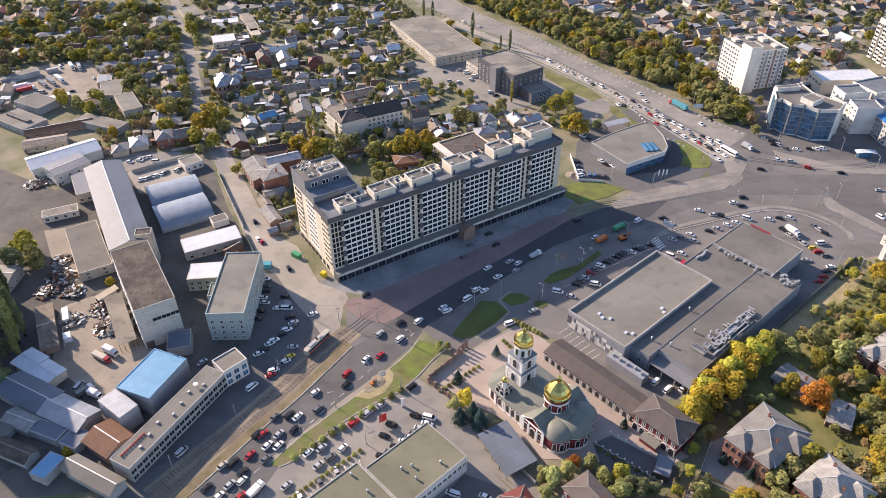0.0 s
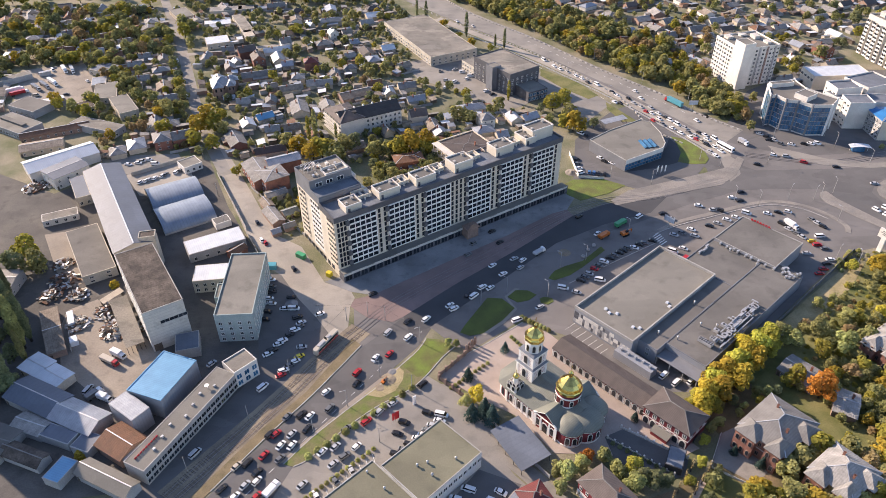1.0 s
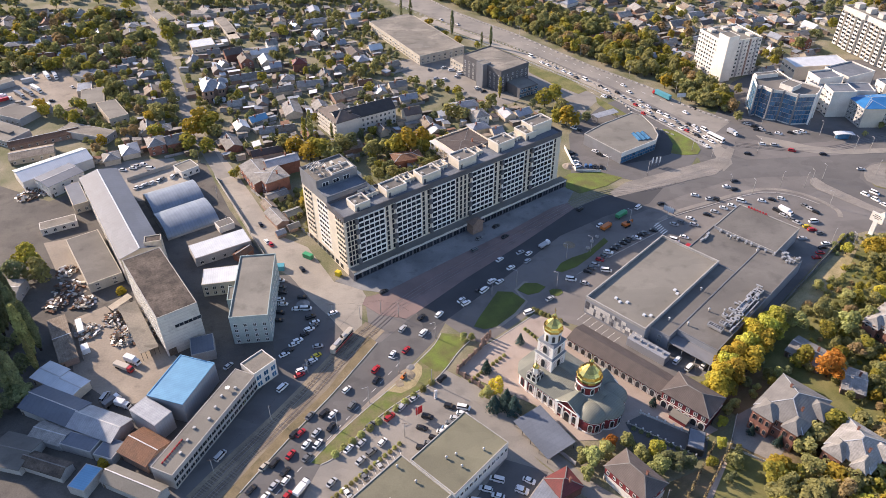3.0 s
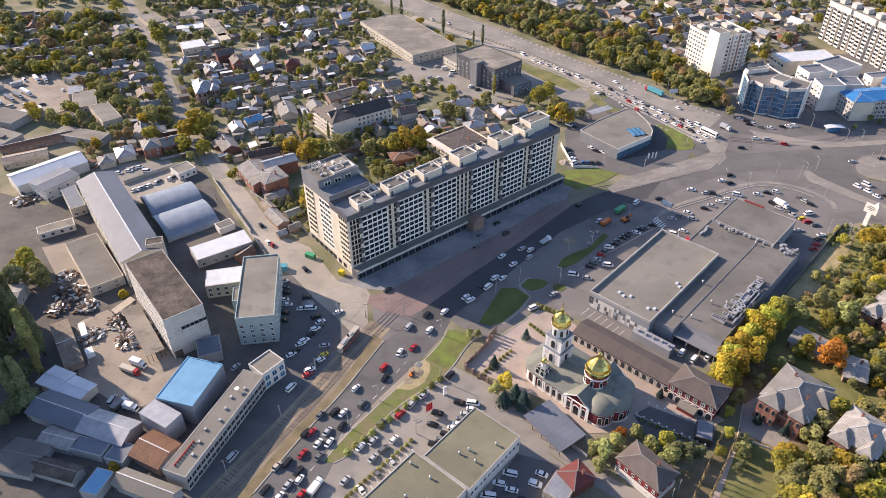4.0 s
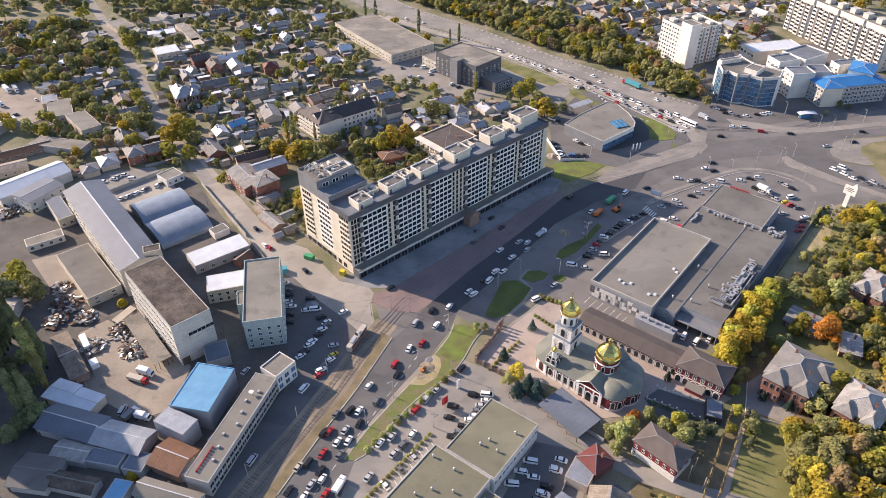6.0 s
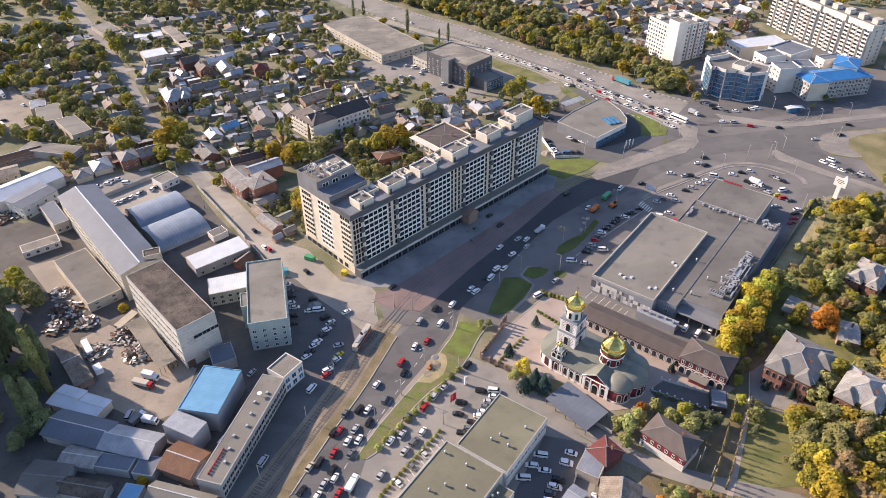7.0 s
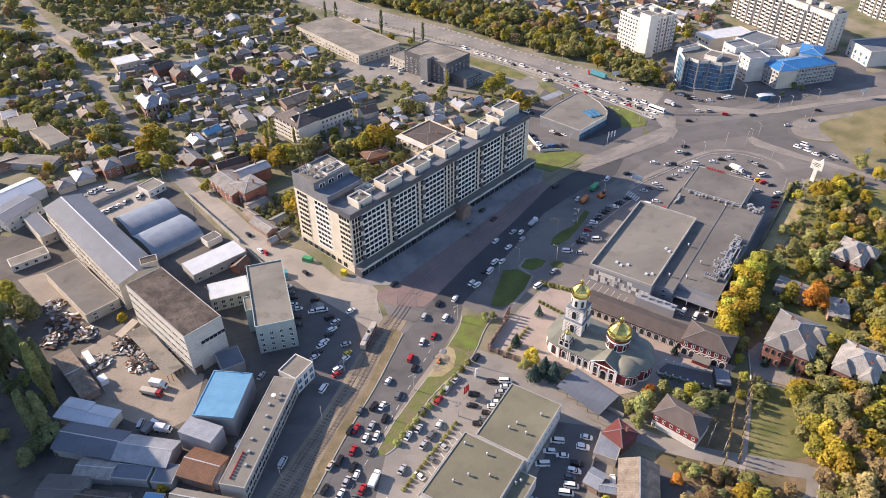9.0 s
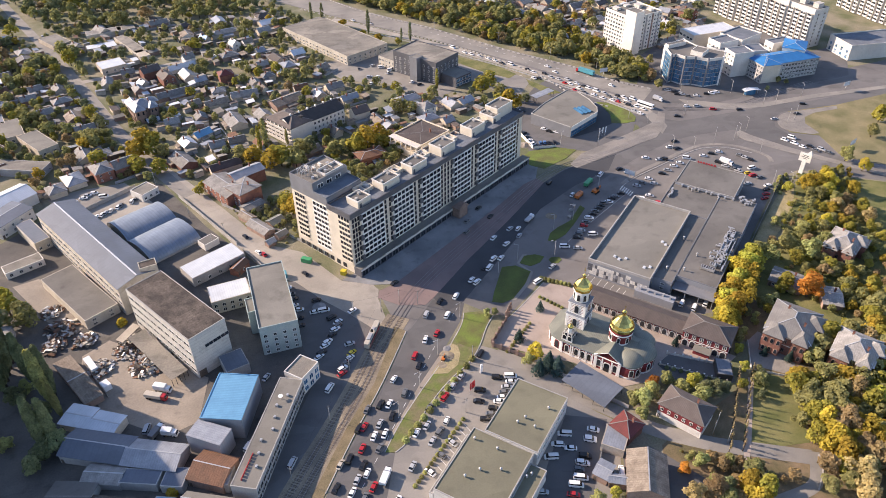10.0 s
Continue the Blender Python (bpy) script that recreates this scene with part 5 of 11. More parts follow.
    bm = bmesh.new()
    rim = [bm.verts.new((x - 0.5, y * 1.05, 6.0)) for x, y in outline]
    up = [bm.verts.new((x - 0.5, y * 1.05, 6.2)) for x, y in outline]
    top = [bm.verts.new(p) for p in ((-20, -half * 0.2, 9.8), (-22.5, -1.5, 9.0), (-22.5, 1.5, 9.0), (-20, half * 0.2, 9.8))]
    bm.faces.new(rim)
    for k in range(5):
        bm.faces.new((rim[k], rim[k + 1], up[k + 1], up[k]))
    bm.faces.new((up[0], up[1], top[1], top[0])), bm.faces.new((up[1], up[2], top[1])), bm.faces.new((up[2], up[3], top[2], top[1]))
    bm.faces.new((up[3], up[4], top[2])), bm.faces.new((up[4], up[5], top[3], top[2])), bm.faces.new(top)
    bmesh.ops.recalc_face_normals(bm, faces=bm.faces)
    part("narthex_roof", bm, "roof_green", b)
    for (x0, y0), (x1, y1) in zip(outline, outline[1:]):
        a = math.degrees(math.atan2(y1 - y0, x1 - x0)) + 180
        shared("arched_window", arch_window(1.5, 3.6, "crimson"), narthex, (x0 + x1) / 2, (y0 + y1) / 2, 1.2, a)
    # the little turret on stepped gables
    bm = bmesh.new()
    for k, (r, z0, z1) in enumerate(((2.3, 6.4, 8.0), (1.7, 8.0, 9.4))):
        box(bm, -18 - r, -8.6 - r, z0, -18 + r, -8.6 + r, z1)
    lathe(bm, [(0.95, 9.4), (0.95, 12.6), (1.15, 12.7), (1.15, 12.9)], 12, -18, -8.6, 0, False)
    turret = part("turret", bm, "frame_white", b, "white turret on stepped rounded gables")
    bm = bmesh.new()
    tent_dome(bm, 1.25, 12.8, 8, 0.6)
    cross(bm, 15.2, 1.4)
    part("small_dome", bm, "gold", turret).location = (-18, -8.6, 0)
    for r, z in ((2.3, 8.0), (1.7, 9.4)):
        for face, (ux, uy, t) in FACES.items():
            for q in (-0.5, 0.5):
                shared("rounded_gable", arch_window(r * 0.62, r * 0.9), turret, -18 + ux * r + uy * q * r, -8.6 + uy * r + ux * q * r, z - 0.2, t)
    # drum and main dome
    bm = bmesh.new()
    lathe(bm, [(4.5, 8.0), (4.5, 14.3), (4.8, 14.5), (4.8, 15.0)], 24)
    drum = part("drum", bm, "crimson", b)
    bm = bmesh.new()
    lathe(bm, [(4.55, 13.3), (4.75, 13.5), (4.75, 14.0), (4.55, 14.1)], 24)
    lathe(bm, [(4.7, 9.4), (4.7, 9.9)], 24)
    part("drum_moulding", bm, "frame_white", drum)
    for i in range(8):
        a = i * math.pi / 4 + 0.2
        shared("arched_window", arch_window(1.0, 2.5), drum, 4.48 * math.sin(a), -4.48 * math.cos(a), 10.3, math.degrees(a))
    bm = bmesh.new()
    tent_dome(bm, 4.75, 14.9, 12, 1.9)
    part("main_dome", bm, "gold", b, "large faceted gold dome")
    bm = bmesh.new()
    cross(bm, 24.4, 2.6)
    part("cross", bm, "gold", b)
    # bell tower: two square storeys with quoins, an eight-sided storey and a gold cap
    tx = -18.2
    bm = bmesh.new()
    box(bm, -4.0, -4.0, 0, 4.0, 4.0, 15.2)
    box(bm, -3.6, -3.6, 15.2, 3.6, 3.6, 21.4)
    lathe(bm, [(3.3, 21.4), (3.3, 26.6)], 8, 0, 0, 0, False, math.pi / 8)
    tower = part("bell_tower", bm, "frame_white", b, "white bell tower with thin crimson bands")
    tower.location = (tx, 0, 0)
    for r, z in ((4.4, 15.0), (4.0, 21.2)):
        bm = bmesh.new()
        box(bm, -r, -r, z, r, r, z + 0.3, 1)
        box(bm, -r, -r, z + 0.3, r, r, z + 0.8, 0, 0.84)
        part("tower_cornice", bm, ("felt_slate", "frame_white"), tower)
    bm = bmesh.new()
    lathe(bm, [(3.4, 26.2), (3.8, 26.6), (3.8, 26.9)], 8, 0, 0, 0, False, math.pi / 8)
    part("tower_cornice", bm, "frame_white", tower)
    for r, z0, n in ((4.02, 9.6, 6), (3.62, 16.6, 6)):
        for k in range(n):
            bm = bmesh.new()
            ring(bm, -r, -r, r, r, 0.1, z0 + k * 0.8, z0 + k * 0.8 + 0.16)
            part("tower_band", bm, "crimson", tower)
        for sx in (-1, 1):
            for sy in (-1, 1):
                bm = bmesh.new()
                box(bm, sx * (r - 0.45) - 0.5, sy * (r - 0.45) - 0.5, z0 - 1.0, sx * (r - 0.45) + 0.5, sy * (r - 0.45) + 0.5, z0 + 4.6)
                part("quoin", bm, "frame_white", tower)
    for face, (ux, uy, t) in FACES.items():
        for z, h, r in ((9.8, 3.8, 4.02), (16.7, 3.6, 3.62)):
            shared("bell_opening", arch_window(1.7, h), tower, ux * r, uy * r, z, t)
    for i in range(8):
        a = i * math.pi / 4
        shared("bell_opening", arch_window(1.1, 3.0), tower, 3.06 * math.sin(a), -3.06 * math.cos(a), 22.6, math.degrees(a))
    bm = bmesh.new()
    tent_dome(bm, 3.7, 26.8, 8, 1.9)
    bmesh.ops.rotate(bm, verts=bm.verts, matrix=Matrix.Rotation(math.pi / 8, 3, "Z"))
    cross(bm, 34.4, 3.0)
    part("tower_dome", bm, "gold", tower, "gold dome with a cross")
    return b


def cells(x, y, l, w, turn):
    """The long arcaded wing of the church yard with a low pitched brown roof and a taller end house."""
    b = thing("cell_wing", "long low crimson arcade wing with a brown ribbed roof", "building", x, y, turn)
    bm = bmesh.new()
    box(bm, -l / 2, -w / 2, -0.3, l / 2, w / 2, 4.6)
    part("wall", bm, "crimson", b)
    bm = bmesh.new()
    gable(bm, -l / 2 - 0.3, l / 2 + 0.2, w + 1.2, 4.4, 6.4)
    part("roof", bm, "roof_brown", b)
    n = int(l / 3)
    for i in range(n):
        xx = -l / 2 + (i + 0.5) * l / n
        shared("arch", arch_window(1.7, 2.8), b, xx, -w / 2, 0.6)
        shared("pilaster", piece(("low_pilaster",), "white_wall", lambda bm: box(bm, -0.2, -0.2, 0, 0.2, 0.1, 4.4)), b, xx - l / n / 2, -w / 2, 0)
    return b


def outline_block(name, label, category, points, h, wall, roof, rim=0.6, edge=None, z=0.0):
    """A building over any outline: walls, roof and a parapet along the edge."""
    cx, cy = sum(p[0] for p in points) / len(points), sum(p[1] for p in points) / len(points)
    b = thing(name, label, category, cx, cy)
    pts = [(x - cx, y - cy) for x, y in points]
    bm = bmesh.new()
    prism(bm, pts, -0.4, h)
    part("wall", bm, wall, b)
    bm = bmesh.new()
    prism(bm, [(x * 0.985, y * 0.985) for x, y in pts], h, h + 0.08)
    part("roof", bm, roof, b)
    n = len(pts)
    for i in range(n):
        (x0, y0), (x1, y1) = pts[i - 1], pts[i]
        bm = bmesh.new()
        d = math.hypot(x1 - x0, y1 - y0)
        nx, ny = -(y1 - y0) / d * 0.2, (x1 - x0) / d * 0.2
        prism(bm, [(x0 - nx, y0 - ny), (x1 - nx, y1 - ny), (x1 + nx, y1 + ny), (x0 + nx, y0 + ny)], h + 0.003 * (i % 2), h + rim + 0.003 * (i % 2))
        part("parapet", bm, edge or wall, b)
    return b, pts


def curtain(b, p, q, h, rows, width=1.6, z0=0.6, trim="graphite_light", glass="glass_blue"):
    """A glazed front between two corners of a building, pane by pane."""
    d = math.hypot(q[0] - p[0], q[1] - p[1])
    n = max(1, round(d / width))
    turn = math.degrees(math.atan2(q[1] - p[1], q[0] - p[0]))
    step = (h - z0) / rows
    me = window_piece(d / n - 0.12, step - 0.3, trim, glass, 0, 0.05)
    for r in range(rows):
        for i in range(n):
            s = (i + 0.5) / n
            shared("pane", me, b, p[0] + (q[0] - p[0]) * s, p[1] + (q[1] - p[1]) * s, z0 + r * step, turn)


def bus(x, y, turn):
    b = thing("bus", "long white city bus in the queue", "bus", x, y, turn, 0.06)
    bm = bmesh.new()
    loft(bm, [(-6, 1.2, 0.4, 3.0), (-5.7, 1.25, 0.35, 3.1), (5.6, 1.25, 0.35, 3.1), (6, 1.15, 0.4, 2.9)])
    part("body", bm, "car_white", b)
    for s in (-1, 1):
        bm = bmesh.new()
        box(bm, -5.4, min(s * 1.2, s * 1.27), 1.5, 5.4, max(s * 1.2, s * 1.27), 2.4)
        part("side_glass", bm, "car_glass", b)
        for xx in (-3.6, 3.8):
            shared("wheel", wheel_piece(0.48, 0.3), b, xx, s * 1.1, 0.42)
    bm = bmesh.new()
    box(bm, 5.85, -1.05, 1.3, 6.05, 1.05, 2.6)
    part("windscreen", bm, "car_glass", b)
    return b


def tram(x, y, turn):
    b = thing("tram", "white and red tram standing on the tracks", "tram", x, y, turn, 0.12)
    bm = bmesh.new()
    loft(bm, [(-7.5, 0.9, 0.5, 2.9), (-6.8, 1.25, 0.4, 3.1), (6.8, 1.25, 0.4, 3.1), (7.5, 0.9, 0.5, 2.9)])
    part("body", bm, "paint_beige", b)
    bm = bmesh.new()
    box(bm, -6.6, -1.29, 0.55, 6.6, 1.29, 1.3)
    part("skirt", bm, "paint_red", b)
    bm = bmesh.new()
    box(bm, -6.4, -1.28, 1.6, 6.4, 1.28, 2.5)
    part("side_glass", bm, "car_glass", b)
    bm = bmesh.new()
    box(bm, -5, -0.7, 3.1, -1, 0.7, 3.5)
    box(bm, 1, -0.5, 3.1, 3, 0.5, 3.4)
    part("roof_box", bm, "galvanised", b)
    bm = bmesh.new()
    box(bm, -0.05, -0.7, 3.1, 0.05, 0.7, 4.6, 0, 0.6)
    part("pantograph", bm, "iron", b)
    for sx in (-5, -3.4, 3.4, 5):
        for s in (-1, 1):
            shared("wheel", wheel_piece(0.38, 0.14), b, sx, s * 0.76, 0.38)
    return b


def pylon(x, y):
    """A tall white sign pylon: a broad leaning post that carries a square board with a pointed top."""
    b = thing("sign_pylon", "tall white roadside sign pylon with a square board", "sign", x, y, -62)
    bm = bmesh.new()
    box(bm, -1.1, -0.5, -0.3, 1.1, 0.5, 8.5)
    part("post", bm, "paint_white", b)
    bm = bmesh.new()
    box(bm, -3.2, -0.45, 7.6, 3.2, 0.45, 12.5)
    part("board", bm, "white_wall", b)
    bm = bmesh.new()
    v = [bm.verts.new(p) for q in (-0.4, 0.4) for p in ((0.2, q, 12.5), (3.2, q, 12.5), (2.2, q, 15.2))]
    for f in ((0, 1, 2), (5, 4, 3), (0, 3, 4, 1), (1, 4, 5, 2), (2, 5, 3, 0)):
        bm.faces.new([v[i] for i in f])
    part("top_plate", bm, "paint_white", b)
    bm = bmesh.new()
    for i, w in enumerate((1.6, 2.2, 1.2)):
        box(bm, -w, -0.5, 11.2 - i * 0.9, w, -0.45, 11.6 - i * 0.9)
    part("writing", bm, "graphite", b, "grey bars in place of writing")
    return b


def billboard(x, y, turn):
    b = thing("billboard", "roadside billboard on a steel post", "billboard", x, y, turn)
    bm = bmesh.new()
    lathe(bm, [(0.2, -0.3), (0.18, 4.0)], 8)
    part("post", bm, "galvanised", b)
    bm = bmesh.new()
    box(bm, -3.0, -0.15, 3.5, 3.0, 0.15, 6.6)
    part("board", bm, "graphite_light", b)
    bm = bmesh.new()
    box(bm, -2.85, -0.19, 3.65, 2.85, -0.15, 6.45)
    part("poster", bm, "roof_white", b)
    return b


def banner(x, y, material):
    b = thing("banner", "upright advertising flag on a pole", "flag", x, y, 30, group="flags")
    bm = bmesh.new()
    lathe(bm, [(0.06, -0.2), (0.05, 6.0)], 6)
    part("pole", bm, "galvanised", b)
    bm = bmesh.new()
    box(bm, 0.05, -0.02, 2.0, 1.1, 0.02, 5.9)
    part("cloth", bm, material, b)
    return b


def tram_stop(x, y, turn):
    b = thing("tram_stop", "white tram stop shelter with a curved roof", "shelter", x, y, turn)
    bm = bmesh.new()
    arc = [(-6 + i * 1.5, 3.2 + 0.7 * (1 - (i / 4 - 1) ** 2)) for i in range(9)]
    rows = [[bm.verts.new((px, py, pz + dz)) for px, pz in arc] for py, dz in ((-2.2, 0), (2.2, 0), (2.2, 0.25), (-2.2, 0.25))]
    for one, two in zip(rows, rows[1:] + rows[:1]):
        for i in range(8):
            bm.faces.new((one[i], one[i + 1], two[i + 1], two[i]))
    bmesh.ops.recalc_face_normals(bm, faces=bm.faces)
    part("roof", bm, "roof_white", b)
    bm = bmesh.new()
    box(bm, -4, -1.0, -0.2, 3, 1.2, 3.2)
    part("kiosk", bm, "glass_blue", b)
    for xx in (-5.2, 5.2):
        bm = bmesh.new()
        box(bm, xx - 0.12, -0.12, -0.2, xx + 0.12, 0.12, 3.3)
        part("post", bm, "galvanised", b)
    return b


def container(x, y, turn, material, l=5.0, w=2.4, h=2.3, label=""):
    words = {"paint_green": "green metal site container with a ribbed side", "paint_yellow": "yellow builders' container by the wall", "paint_teal": "blue-green kiosk with a flat roof", "car_white": "white steel container in the yard"}
    b = thing("container", label or words[material], "container", x, y, turn)
    bm = bmesh.new()
    box(bm, -l / 2, -w / 2, 0, l / 2, w / 2, h)
    bmesh.ops.bevel(bm, geom=bm.edges[:], offset=0.05, segments=1, affect="EDGES")
    part("body", bm, material, b)
    for i in range(max(2, int(l / 1.2))):
        xx = -l / 2 + (i + 0.5) * l / max(2, int(l / 1.2))
        rib = piece(("rib", h, material), material, lambda bm: box(bm, -0.06, -0.06, 0.1, 0.06, 0.0, h - 0.1))
        shared("rib", rib, b, xx, -w / 2, 0)
    return b


def scrap_heap(x, y, r, n):
    """A heap of scrap metal: many bent plates, beams and crates in one pile."""
    bm = bmesh.new()
    for i in range(n):
        q, a = math.sqrt(random.random()), random.uniform(0, 6.28)
        z = (1 - q) * 1.8 + random.uniform(0, 0.5)
        before = len(bm.verts)
        s = [random.uniform(0.3, 1.6), random.uniform(0.2, 0.8), random.uniform(0.1, 0.6)]
        box(bm, -s[0], -s[1], 0, s[0], s[1], s[2], random.randrange(4))
        bm.verts.ensure_lookup_table()
        bmesh.ops.transform(bm, matrix=pose(r * q * math.cos(a), r * q * math.sin(a), z, random.uniform(-25, 25), random.uniform(-25, 25), random.uniform(0, 180)), verts=bm.verts[before:])
    ob = part("scrap_heap", bm, ("roof_rust", "galvanised", "timber", "dirty_white"))
    ob.location = (x, y, 0)
    return tagged(ob, "heap of rusty and pale scrap metal", "scrap heap", kind="stuff")


def gate(x, y, turn):
    b = thing("church_gate", "brick church gate with arched tops", "gate", x, y, turn)
    for xx in (-3, -1, 1, 3):
        bm = bmesh.new()
        box(bm, xx - 0.4, -0.4, -0.2, xx + 0.4, 0.4, 3.6)
        lathe(bm, [(0.45, 3.6), (0.5, 4.0), (0.1, 4.7)], 10, xx, 0)
        part("pillar", bm, "brick_pale", b)
    for xx in (-2, 0, 2):
        bm = bmesh.new()
        lathe(bm, [(0.02, 0), (0.02, 0.01)], 4)
        for i in range(5):
            box(bm, xx - 0.6 + i * 0.3, -0.03, 0.1, xx - 0.55 + i * 0.3, 0.03, 2.4)
        box(bm, xx - 0.6, -0.04, 2.3, xx + 0.6, 0.04, 2.45)
        part("grille", bm, "iron", b)
    return b


FAR_HOUSES = bmesh.new()
FAR_SLOTS = ["plaster", "brick_pale", "white_wall", "slate", "slate_old", "roof_zinc", "roof_brown", "roof_red", "roof_rust", "roof_white", "glass", "timber", "grey_wall", "felt"]


def plot(x, y, l, w, turn, near=True):
    """A small house such as fill the lanes, with one of the common roofs and walls."""
    roof = random.choice(["slate"] * 6 + ["slate_old"] * 3 + ["roof_zinc"] * 3 + ["roof_brown"] * 2 + ["roof_red", "roof_rust", "roof_white"])
    wall = random.choice(["plaster"] * 3 + ["brick_pale", "brick_pale", "white_wall"])
    rise, kind = random.uniform(1.8, 2.8), random.choice(("gable", "gable", "hip"))
    if near:
        return house(x, y, l, w, turn, 3.1, rise, kind, wall, roof, glazed="f", chimney=False, every=5.0, entrance=False)
    FEET.append((x, y, l, w, radians(turn)))
    bm = FAR_HOUSES
    before = len(bm.verts)
    box(bm, -l / 2, -w / 2, -0.4, l / 2, w / 2, 3.1, FAR_SLOTS.index(wall))
    if kind == "hip":
        hip(bm, l + 1, w + 1, 3.1, 3.1 + rise, 0.2, FAR_SLOTS.index(roof))
    else:
        gable(bm, -l / 2 - 0.3, l / 2 + 0.3, w + 1, 3.0, 3.1 + rise, 0.15, FAR_SLOTS.index(roof))
        for s in (-1, 1):
            tip = [bm.verts.new(p) for p in ((s * l / 2, -w / 2, 3.1), (s * l / 2, w / 2, 3.1), (s * l / 2, 0, 3.05 + rise))]
            bm.faces.new(tip).material_index = FAR_SLOTS.index(wall)
    for i in range(2):
        box(bm, -l / 4 + i * l / 2 - 0.5, -w / 2 - 0.06, 1.0, -l / 4 + i * l / 2 + 0.5, -w / 2, 2.3, FAR_SLOTS.index("glass"))
    bm.verts.ensure_lookup_table()
    bmesh.ops.transform(bm, matrix=pose(x, y, 0, 0, 0, turn), verts=bm.verts[before:])


def open_roof(name, label, x, y, l, w, turn, h, material):
    """A lean-to: a sloping sheet roof with rafters on rows of posts, open at the sides."""
    b = thing(name, label, "lean-to", x, y, turn)
    FEET.append((x, y, l, w, radians(turn)))
    bm = bmesh.new()
    v = [bm.verts.new((p * l / 2, q * w / 2, h + 0.5 * q + k)) for k in (0, 0.12) for p, q in ((-1, -1), (1, -1), (1, 1), (-1, 1))]
    for f in ((3, 2, 1, 0), (4, 5, 6, 7), (0, 1, 5, 4), (1, 2, 6, 5), (2, 3, 7, 6), (3, 0, 4, 7)):
        bm.faces.new([v[i] for i in f])
    part("roof", bm, material, b)
    for i in range(5):
        for q in (-1, 1):
            bm = bmesh.new()
            px = -l / 2 + 0.3 + i * (l - 0.6) / 4
            box(bm, px - 0.08, q * (w / 2 - 0.3) - 0.08, -0.2, px + 0.08, q * (w / 2 - 0.3) + 0.08, h + 0.45 * q)
            part("post", bm, "iron", b)
    return b


def yard_bits(x, y, l, w, turn):
    """Sheds and board fences in the yard of a small house, joined to the far houses."""
    bm = FAR_HOUSES
    for i in range(5):
        a = radians(turn) + random.choice((0, 1.57, 3.14, 4.71)) + random.uniform(-0.5, 0.5)
        d = random.uniform(0.5, 0.95) * l + 2.5
        px, py = x + d * math.cos(a), y + d * math.sin(a)
        if taken(px, py, 1.6, 2.0):
            continue
        p, q, h = random.uniform(1.6, 4.2), random.uniform(1.3, 2.6), random.uniform(2.0, 2.9)
        FEET.append((px, py, p * 2, q * 2, radians(turn)))
        before = len(bm.verts)
        box(bm, -p, -q, -0.2, p, q, h, FAR_SLOTS.index(random.choice(("plaster", "brick_pale", "timber", "grey_wall"))))
        roof = FAR_SLOTS.index(random.choice(("slate", "slate", "slate", "slate_old", "slate_old", "roof_rust", "felt", "felt", "roof_zinc", "roof_zinc", "roof_white", "roof_brown")))
        v = [bm.verts.new(c) for c in ((-p - 0.3, -q - 0.3, h - 0.1), (p + 0.3, -q - 0.3, h - 0.1), (p + 0.3, q + 0.3, h + 0.6), (-p - 0.3, q + 0.3, h + 0.6))]
        u = [bm.verts.new(c.co + Vector((0, 0, 0.12))) for c in v]
        for f in [u] + [(v[k - 1], v[k], u[k], u[k - 1]) for k in range(4)]:
            bm.faces.new(f).material_index = roof
        bm.verts.ensure_lookup_table()
        bmesh.ops.transform(bm, matrix=pose(px, py, 0, 0, 0, turn + random.choice((0, 90))), verts=bm.verts[before:])
    for s in (-1, 1):
        before = len(bm.verts)
        n = l / 2 + 3.5
        if taken(x - s * n * math.sin(radians(turn)), y + s * n * math.cos(radians(turn)), 0.3, 0.5):
            continue
        box(bm, -n, s * (w / 2 + 4.5), 0, n, s * (w / 2 + 4.5) + 0.08, 1.7, FAR_SLOTS.index(random.choice(("timber", "grey_wall", "slate", "roof_zinc"))))
        bm.verts.ensure_lookup_table()
        bmesh.ops.transform(bm, matrix=pose(x, y, 0, 0, 0, turn), verts=bm.verts[before:])


def concrete_ring(x, y):
    b = thing("concrete_ring", "round concrete well ring lying on the lawn", "ring", x, y, group="well rings")
    bm = bmesh.new()
    lathe(bm, [(1.0, 0), (1.0, 0.9), (0.8, 0.9), (0.8, 0.3)], 14)
    part("ring", bm, "concrete", b)
    return b


def mound(x, y, r, h, material="dust", label="heap of dug earth beside the road"):
    """A low heap of earth with an uneven top."""
    bm = bmesh.new()
    bmesh.ops.create_grid(bm, x_segments=18, y_segments=18, size=r)
    for v in bm.verts:
        d = math.hypot(v.co.x, v.co.y) / r
        rise = 1 - d * d
        v.co.z = (max(0.0, rise) * h + min(0.0, rise) * 2) * (0.7 + 0.6 * noise.noise(Vector((v.co.x * 0.5 + x, v.co.y * 0.5 + y, 0)))) - 0.05
    ob = part("earth_mound", bm, material)
    ob.location = (x, y, 0.14)
    return tagged(ob, label, "earth mound")


